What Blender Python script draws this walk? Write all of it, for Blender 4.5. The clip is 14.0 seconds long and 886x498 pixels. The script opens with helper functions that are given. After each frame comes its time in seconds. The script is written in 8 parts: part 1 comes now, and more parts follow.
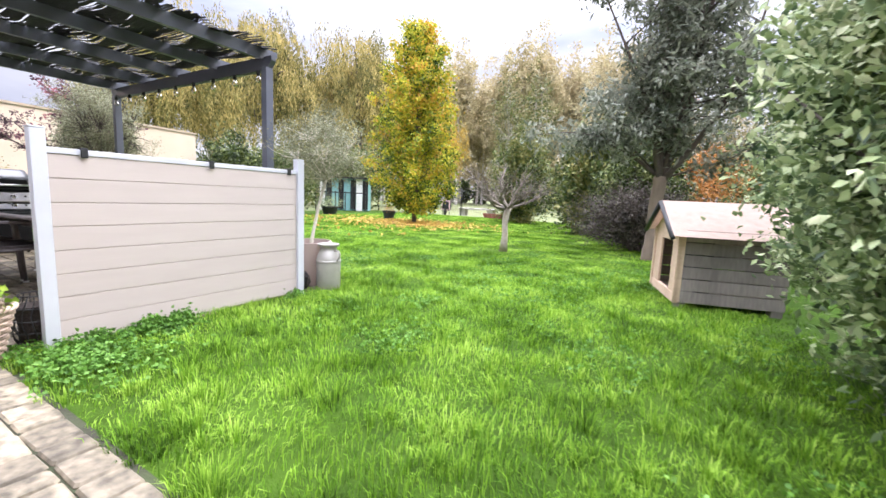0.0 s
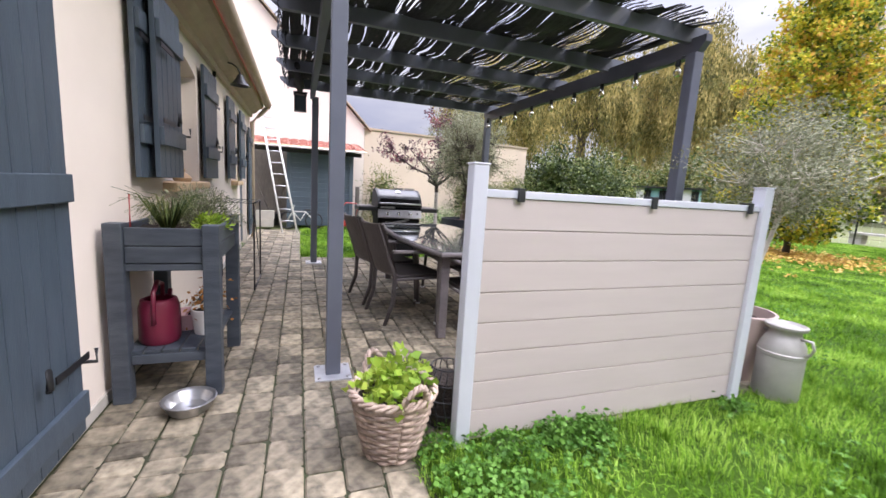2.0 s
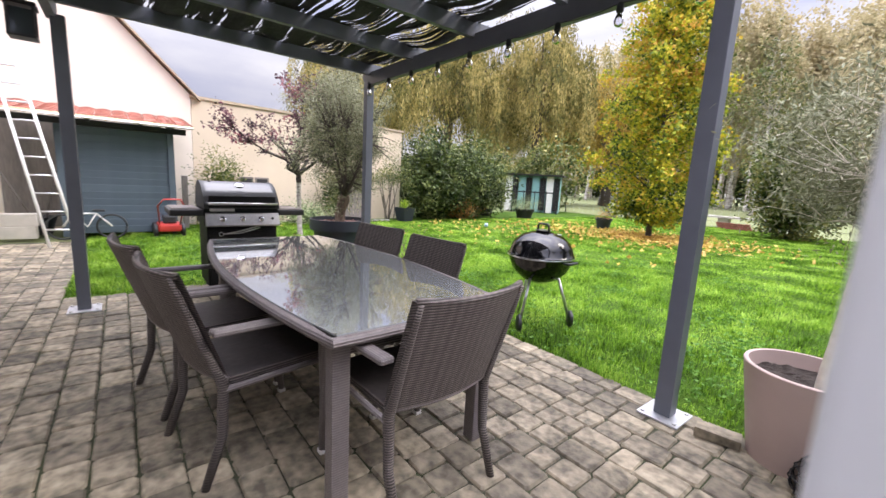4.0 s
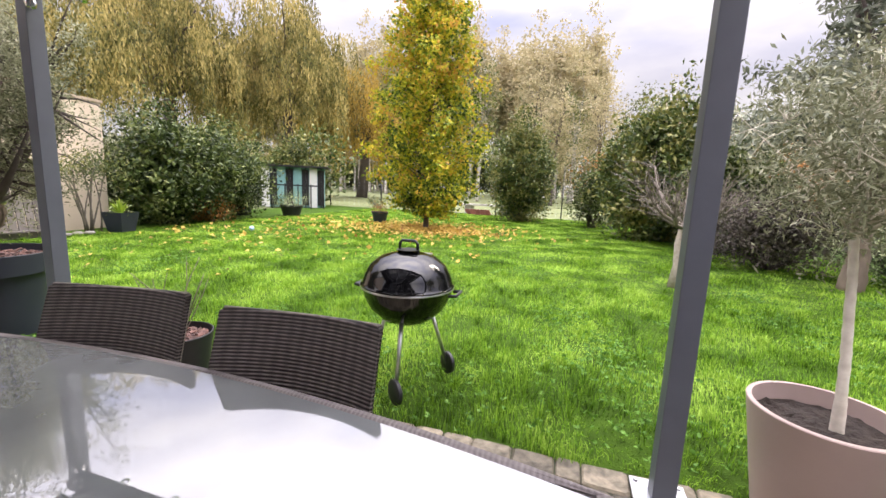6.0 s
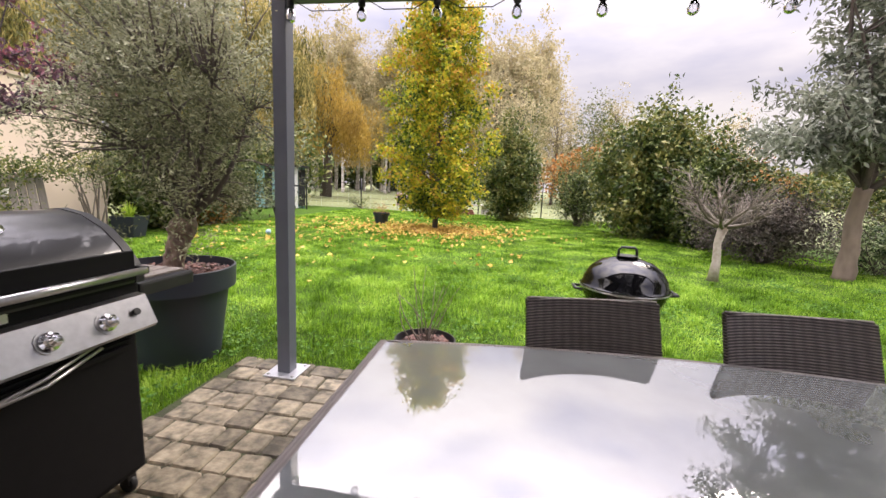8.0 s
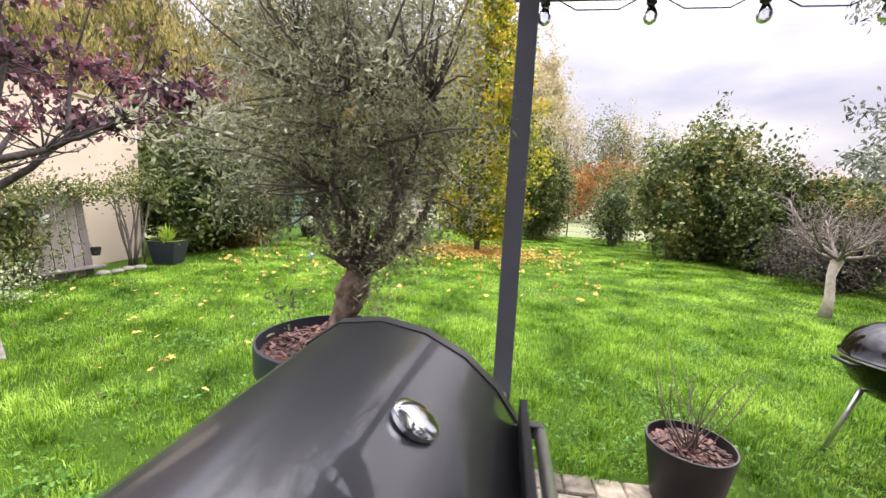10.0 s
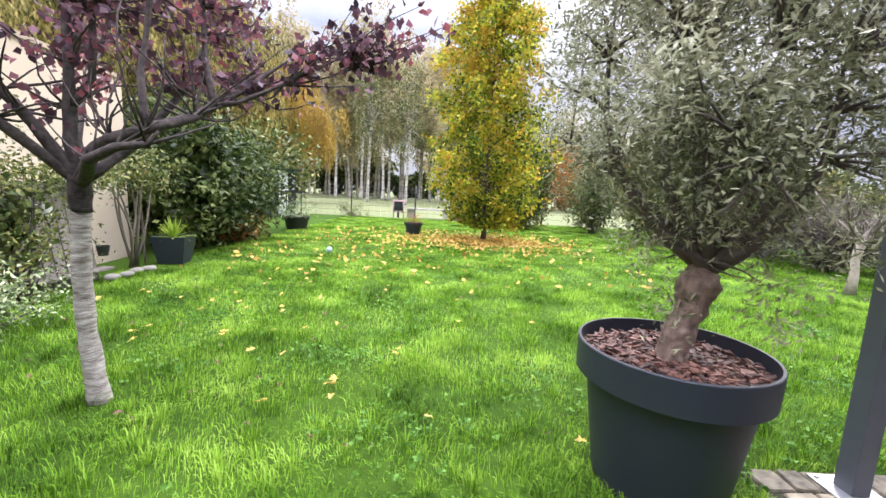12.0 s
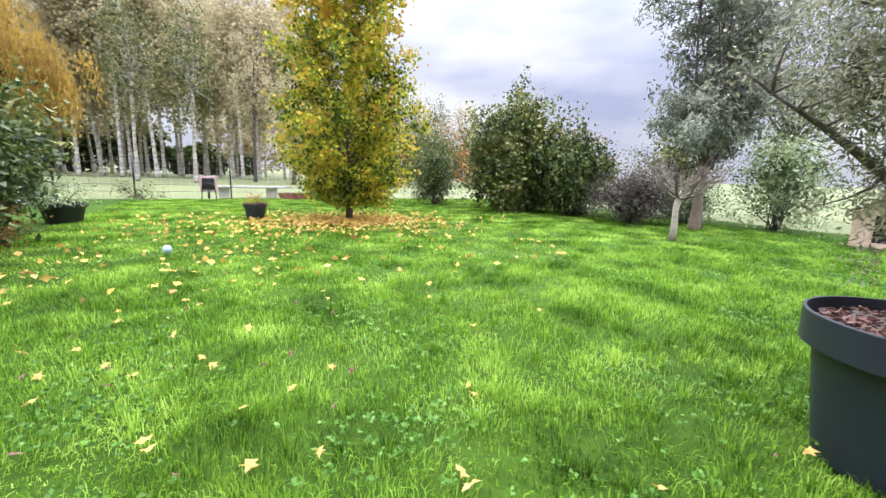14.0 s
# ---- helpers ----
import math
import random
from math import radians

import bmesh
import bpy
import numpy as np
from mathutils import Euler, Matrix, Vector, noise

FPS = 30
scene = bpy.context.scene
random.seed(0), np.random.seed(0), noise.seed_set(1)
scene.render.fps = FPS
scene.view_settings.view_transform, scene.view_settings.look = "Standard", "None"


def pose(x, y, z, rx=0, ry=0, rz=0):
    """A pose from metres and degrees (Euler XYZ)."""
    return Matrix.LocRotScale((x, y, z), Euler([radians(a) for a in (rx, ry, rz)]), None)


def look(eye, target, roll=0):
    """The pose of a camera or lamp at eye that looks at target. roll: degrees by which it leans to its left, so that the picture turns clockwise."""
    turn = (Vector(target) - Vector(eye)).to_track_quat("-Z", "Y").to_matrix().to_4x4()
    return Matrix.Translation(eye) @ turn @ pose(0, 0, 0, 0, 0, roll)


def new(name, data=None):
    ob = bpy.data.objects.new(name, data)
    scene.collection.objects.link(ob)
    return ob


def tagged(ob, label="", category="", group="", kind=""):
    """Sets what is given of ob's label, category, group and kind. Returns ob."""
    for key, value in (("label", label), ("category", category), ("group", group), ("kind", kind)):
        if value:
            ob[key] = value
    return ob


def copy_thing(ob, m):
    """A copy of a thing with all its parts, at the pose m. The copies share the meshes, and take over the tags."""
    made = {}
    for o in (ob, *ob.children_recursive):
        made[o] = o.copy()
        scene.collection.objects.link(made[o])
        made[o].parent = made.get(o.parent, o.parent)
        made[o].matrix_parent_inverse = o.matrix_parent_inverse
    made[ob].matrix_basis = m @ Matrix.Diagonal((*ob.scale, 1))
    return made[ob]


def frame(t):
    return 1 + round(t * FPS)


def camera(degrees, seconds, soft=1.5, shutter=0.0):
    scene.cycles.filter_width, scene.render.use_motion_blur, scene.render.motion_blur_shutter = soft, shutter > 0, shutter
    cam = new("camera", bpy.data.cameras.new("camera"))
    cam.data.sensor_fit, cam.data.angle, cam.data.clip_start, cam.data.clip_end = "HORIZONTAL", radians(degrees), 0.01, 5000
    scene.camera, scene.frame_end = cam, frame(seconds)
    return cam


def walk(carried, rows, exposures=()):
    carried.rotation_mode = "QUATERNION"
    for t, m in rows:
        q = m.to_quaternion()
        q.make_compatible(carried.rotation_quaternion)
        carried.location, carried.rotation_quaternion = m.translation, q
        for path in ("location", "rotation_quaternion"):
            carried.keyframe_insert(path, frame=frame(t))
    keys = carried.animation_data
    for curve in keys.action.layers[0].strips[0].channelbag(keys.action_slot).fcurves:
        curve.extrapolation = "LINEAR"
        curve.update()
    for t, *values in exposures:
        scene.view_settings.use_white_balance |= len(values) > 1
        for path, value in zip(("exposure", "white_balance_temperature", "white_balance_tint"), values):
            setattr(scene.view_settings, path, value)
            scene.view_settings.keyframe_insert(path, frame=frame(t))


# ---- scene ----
cam = camera(95.7, 14.0, shutter=0.15)
PATH = [
    (0, (0.071, 0.086, 1.023), (-0.927, 1.8, 0.767), 2.6),
    (0.5, (-0.35, 0.265, 1.114), (-1.575, 1.823, 0.846), 2.7),
    (1, (-0.749, 0.32, 1.186), (-2.266, 1.592, 0.905), 3.0),
    (1.5, (-1.126, 0.218, 1.206), (-2.861, 1.168, 0.907), 3.5),
    (2, (-1.54, 0.193, 1.204), (-3.398, 0.87, 0.905), 3.5),
    (2.2, (-1.71, 0.208, 1.211), (-3.589, 0.824, 0.916), 3.5),
    (4.3, (-3.402, 0.837, 1.243), (-4.788, 2.242, 0.917), 3.0),
    (4.5, (-3.536, 0.929, 1.24), (-4.805, 2.44, 0.915), 2.9),
    (5, (-3.847, 1.163, 1.239), (-4.83, 2.875, 0.916), 2.8),
    (5.5, (-4.162, 1.363, 1.264), (-4.908, 3.192, 0.949), 2.7),
    (6, (-4.5, 1.338, 1.275), (-5.074, 3.229, 0.966), 2.5),
    (6.5, (-4.903, 1.224, 1.275), (-5.345, 3.151, 0.972), 2.4),
    (7, (-5.359, 1.055, 1.297), (-5.723, 2.998, 0.995), 2.6),
    (7.5, (-5.798, 0.83, 1.308), (-6.119, 2.781, 1.004), 2.6),
    (8, (-6.269, 0.703, 1.29), (-6.582, 2.655, 0.983), 2.7),
    (8.2, (-6.477, 0.689, 1.298), (-6.791, 2.641, 0.991), 2.6),
    (10.3, (-7.979, 1.164, 1.458), (-8.254, 3.131, 1.218), 3.1),
    (10.5, (-8.173, 1.145, 1.479), (-8.412, 3.112, 1.217), 2.9),
    (11, (-8.625, 1.205, 1.366), (-8.801, 3.178, 1.122), 3.2),
    (11.5, (-9.157, 1.3, 1.313), (-9.274, 3.279, 1.053), 3.1),
    (12, (-9.663, 1.382, 1.293), (-9.638, 3.362, 1.015), 2.9),
    (12.5, (-10.115, 1.622, 1.279), (-9.878, 3.585, 0.978), 2.7),
    (13, (-10.491, 1.99, 1.271), (-10.006, 3.902, 0.943), 2.3),
    (13.5, (-10.807, 2.324, 1.268), (-10.063, 4.146, 0.913), 2.4),
    (14, (-11.071, 2.72, 1.198), (-10.13, 4.447, 0.831), 1.8),
]
EXPOSURES = [(0, 0.75, 6500, 12), (1, 0.42, 6450, 13), (2, 0.36, 6450, 14), (4.5, 0.48, 6800, 13), (8, 0.38, 7300, 16), (11, 0.6, 6650, 13), (14, 0.52, 6350, 10)]
walk(cam, [(t, look(eye, target, roll)) for t, eye, target, roll in PATH], EXPOSURES)

# world and light: a bright, thinly clouded late-autumn sky
world = bpy.data.worlds.new("sky")
scene.world = world
world.use_nodes = True
wt = world.node_tree
wt.nodes.clear()
SUN_EL, SUN_ROT = radians(40), radians(37)
sky = wt.nodes.new("ShaderNodeTexSky")
sky.sky_type = "NISHITA"
sky.sun_disc = False
sky.sun_elevation, sky.sun_rotation = SUN_EL, SUN_ROT
geo = wt.nodes.new("ShaderNodeTexCoord")
stretch = wt.nodes.new("ShaderNodeMapping")
stretch.inputs["Scale"].default_value = (1.0, 1.0, 3.2)
sep = wt.nodes.new("ShaderNodeSeparateXYZ")
sq = wt.nodes.new("ShaderNodeMath")
sq.operation = "POWER"
sq.inputs[1].default_value = 3.0
lift = wt.nodes.new("ShaderNodeMath")
lift.operation, lift.inputs[1].default_value, lift.inputs[2].default_value = "MULTIPLY_ADD", 11.5, 0.80
cl = wt.nodes.new("ShaderNodeTexNoise")
cl.inputs["Scale"].default_value = 1.9
cl.inputs["Detail"].default_value = 6
cl.inputs["Roughness"].default_value = 0.5
ramp = wt.nodes.new("ShaderNodeValToRGB")
ramp.color_ramp.elements[0].position, ramp.color_ramp.elements[0].color = 0.34, (0.38, 0.41, 0.60, 1)
ramp.color_ramp.elements[1].position, ramp.color_ramp.elements[1].color = 0.60, (0.80, 0.80, 0.87, 1)
e = ramp.color_ramp.elements.new(0.47)
e.color = (0.58, 0.59, 0.72, 1)
skymul = wt.nodes.new("ShaderNodeMixRGB")
skymul.blend_type, skymul.inputs[0].default_value = "MULTIPLY", 1.0
skymul.inputs[2].default_value = (0.1, 0.1, 0.1, 1)
mixs = wt.nodes.new("ShaderNodeMixRGB")
mixs.inputs[0].default_value = 0.9
bg = wt.nodes.new("ShaderNodeBackground")
wo = wt.nodes.new("ShaderNodeOutputWorld")
for a, b in ((geo.outputs["Generated"], stretch.inputs["Vector"]), (stretch.outputs[0], cl.inputs["Vector"]), (cl.outputs["Fac"], ramp.inputs[0]),
             (sky.outputs[0], skymul.inputs[1]), (skymul.outputs[0], mixs.inputs[1]), (ramp.outputs[0], mixs.inputs[2]),
             (mixs.outputs[0], bg.inputs["Color"]), (geo.outputs["Generated"], sep.inputs[0]), (sep.outputs["Z"], sq.inputs[0]),
             (sq.outputs[0], lift.inputs[0]), (lift.outputs[0], bg.inputs["Strength"]), (bg.outputs[0], wo.inputs[0])):
    wt.links.new(a, b)
sun = new("sun", bpy.data.lights.new("sun", "SUN"))
sun.data.energy, sun.data.angle, sun.data.color = 1.7, radians(20), (1.0, 0.95, 0.88)
sun.matrix_world = look((6, 8, 8.4), (0, 0, 0))

# ---- materials ----
def mat(name, c1, c2=None, scale=8.0, rough=0.7, metal=0.0, bump=0.2, bscale=60.0, vary=0.0, coat=0.0, spec=0.5, leafy=0.0, stretch3=(1, 1, 1), island=0.0, big=1.2, dist=0.004):
    """A surface: two colours mixed by broad and fine noise, with a fine relief. vary: brightness by object; island: brightness by loose piece."""
    m = bpy.data.materials.new(name)
    m.use_nodes = True
    t = m.node_tree
    N, L = t.nodes, t.links
    p = N["Principled BSDF"]
    c2 = c2 or tuple(v * 0.75 for v in c1)
    co = N.new("ShaderNodeTexCoord")
    mp = N.new("ShaderNodeMapping")
    mp.inputs["Scale"].default_value = stretch3
    L.new(co.outputs["Object"], mp.inputs["Vector"])
    n1 = N.new("ShaderNodeTexNoise")
    n1.inputs["Scale"].default_value, n1.inputs["Detail"].default_value = scale, 5
    n0 = N.new("ShaderNodeTexNoise")
    n0.inputs["Scale"].default_value, n0.inputs["Detail"].default_value = big, 3
    L.new(mp.outputs[0], n1.inputs["Vector"])
    L.new(mp.outputs[0], n0.inputs["Vector"])
    add = N.new("ShaderNodeMath")
    add.operation = "MULTIPLY_ADD"
    add.inputs[1].default_value, add.inputs[2].default_value = 0.5, 0.0
    L.new(n1.outputs["Fac"], add.inputs[0])
    ad2 = N.new("ShaderNodeMath")
    ad2.operation = "MULTIPLY_ADD"
    ad2.inputs[1].default_value = 0.5
    L.new(n0.outputs["Fac"], ad2.inputs[0])
    L.new(add.outputs[0], ad2.inputs[2])
    r = N.new("ShaderNodeMapRange")
    r.inputs[1].default_value, r.inputs[2].default_value = 0.36, 0.64
    L.new(ad2.outputs[0], r.inputs[0])
    mx = N.new("ShaderNodeMixRGB")
    mx.inputs[1].default_value, mx.inputs[2].default_value = (*c1, 1), (*c2, 1)
    L.new(r.outputs[0], mx.inputs[0])
    col = mx.outputs[0]
    for amount, source in ((vary, "obj"), (island, "isl")):
        if amount:
            s = N.new("ShaderNodeObjectInfo").outputs["Random"] if source == "obj" else N.new("ShaderNodeNewGeometry").outputs["Random Per Island"]
            hs = N.new("ShaderNodeMapRange")
            hs.inputs[3].default_value, hs.inputs[4].default_value = 1 - amount, 1 + amount
            L.new(s, hs.inputs[0])
            v = N.new("ShaderNodeMixRGB")
            v.blend_type, v.inputs[0].default_value = "MULTIPLY", 1.0
            L.new(col, v.inputs[1])
            L.new(hs.outputs[0], v.inputs[2])
            col = v.outputs[0]
    L.new(col, p.inputs["Base Color"])
    p.inputs["Roughness"].default_value, p.inputs["Metallic"].default_value = rough, metal
    p.inputs["Coat Weight"].default_value, p.inputs["Specular IOR Level"].default_value = coat, spec
    if bump:
        nb = N.new("ShaderNodeTexNoise")
        nb.inputs["Scale"].default_value, nb.inputs["Detail"].default_value = bscale, 4
        L.new(mp.outputs[0], nb.inputs["Vector"])
        b = N.new("ShaderNodeBump")
        b.inputs["Strength"].default_value, b.inputs["Distance"].default_value = bump, dist
        L.new(nb.outputs["Fac"], b.inputs["Height"])
        L.new(b.outputs[0], p.inputs["Normal"])
    if leafy:
        tr = N.new("ShaderNodeBsdfTranslucent")
        L.new(col, tr.inputs["Color"])
        ms = N.new("ShaderNodeMixShader")
        ms.inputs[0].default_value = leafy
        L.new(p.outputs[0], ms.inputs[1])
        L.new(tr.outputs[0], ms.inputs[2])
        L.new(ms.outputs[0], N["Material Output"].inputs[0])
    return m


def leafmat(name, stops, rough=0.55, through_light=0.3, scale=0.8, spec=0.22, upward=0.0, patch=1.4):
    """Leaves: each loose leaf takes a colour from the stops, shifted by broad patches; upward: how far it has turned per metre of height."""
    m = bpy.data.materials.new(name)
    m.use_nodes = True
    t = m.node_tree
    N, L = t.nodes, t.links
    p = N["Principled BSDF"]
    g = N.new("ShaderNodeNewGeometry")
    co = N.new("ShaderNodeTexCoord")
    n = N.new("ShaderNodeTexNoise")
    n.inputs["Scale"].default_value = scale
    L.new(co.outputs["Object"], n.inputs["Vector"])
    a = N.new("ShaderNodeMath")
    a.operation = "MULTIPLY_ADD"
    a.inputs[1].default_value = 0.75
    L.new(g.outputs["Random Per Island"], a.inputs[0])
    b = N.new("ShaderNodeMath")
    b.operation = "MULTIPLY_ADD"
    b.inputs[1].default_value, b.inputs[2].default_value = patch, 0.12 - patch / 2
    L.new(n.outputs["Fac"], b.inputs[0])
    shift = b.outputs[0]
    if upward:
        z = N.new("ShaderNodeSeparateXYZ")
        L.new(co.outputs["Object"], z.inputs[0])
        up = N.new("ShaderNodeMath")
        up.operation = "MULTIPLY_ADD"
        up.inputs[1].default_value = upward
        L.new(z.outputs["Z"], up.inputs[0])
        L.new(shift, up.inputs[2])
        shift = up.outputs[0]
    L.new(shift, a.inputs[2])
    cr = N.new("ShaderNodeValToRGB")
    els = cr.color_ramp.elements
    for i, c in enumerate(stops):
        pos = i / (len(stops) - 1)
        if i == 0:
            el = els[0]
        elif i == len(stops) - 1:
            el = els[-1]
        else:
            el = els.new(pos)
        el.position, el.color = pos, (*c, 1)
    L.new(a.outputs[0], cr.inputs[0])
    L.new(cr.outputs[0], p.inputs["Base Color"])
    p.inputs["Roughness"].default_value = rough
    p.inputs["Specular IOR Level"].default_value = spec
    tr = N.new("ShaderNodeBsdfTranslucent")
    L.new(cr.outputs[0], tr.inputs["Color"])
    ms = N.new("ShaderNodeMixShader")
    ms.inputs[0].default_value = through_light
    L.new(p.outputs[0], ms.inputs[1])
    L.new(tr.outputs[0], ms.inputs[2])
    L.new(ms.outputs[0], N["Material Output"].inputs[0])
    return m


def wovenmat(name, c1, c2, su=170.0, sv=110.0, rough=0.6, cross=1.0, deep=1.0):
    """Woven strands: two crossed bands as relief and colour, in metres of the object's own axes; the colour carries
    shade in the gaps.
    """
    m = mat(name, c1, c2, scale=30, rough=rough, bump=0.0, vary=0.08)
    t = m.node_tree
    N, L = t.nodes, t.links
    co = N.new("ShaderNodeTexCoord")
    waves = []
    for axis, s in (("Z", sv), ("X", su)):
        w = N.new("ShaderNodeTexWave")
        w.wave_type, w.bands_direction = "BANDS", axis
        w.inputs["Scale"].default_value, w.inputs["Distortion"].default_value, w.inputs["Detail"].default_value = s / 20, 0.6, 1
        L.new(co.outputs["Object"], w.inputs["Vector"])
        waves.append(w)
    mul = N.new("ShaderNodeMath")
    mul.operation = "MULTIPLY"
    L.new(waves[0].outputs["Fac"], mul.inputs[0])
    soft = N.new("ShaderNodeMath")
    soft.operation = "MULTIPLY"
    soft.inputs[1].default_value = cross
    L.new(waves[1].outputs["Fac"], soft.inputs[0])
    L.new(soft.outputs[0], mul.inputs[1])
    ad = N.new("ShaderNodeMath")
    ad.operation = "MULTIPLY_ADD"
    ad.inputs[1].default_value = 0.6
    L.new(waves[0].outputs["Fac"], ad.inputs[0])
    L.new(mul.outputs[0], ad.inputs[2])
    b = N.new("ShaderNodeBump")
    b.inputs["Strength"].default_value, b.inputs["Distance"].default_value = 0.9 * deep, 0.004
    L.new(ad.outputs[0], b.inputs["Height"])
    p = N["Principled BSDF"]
    L.new(b.outputs[0], p.inputs["Normal"])
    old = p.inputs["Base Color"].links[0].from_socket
    # crevice shade painted in: low weave darkens the base colour, raised strands lighten it
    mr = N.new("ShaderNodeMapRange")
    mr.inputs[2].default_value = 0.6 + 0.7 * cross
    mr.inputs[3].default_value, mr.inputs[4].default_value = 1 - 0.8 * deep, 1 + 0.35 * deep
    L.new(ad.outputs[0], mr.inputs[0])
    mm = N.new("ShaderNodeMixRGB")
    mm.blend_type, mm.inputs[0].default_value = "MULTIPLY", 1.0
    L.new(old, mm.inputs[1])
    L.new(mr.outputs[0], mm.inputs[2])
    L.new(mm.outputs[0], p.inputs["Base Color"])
    return m


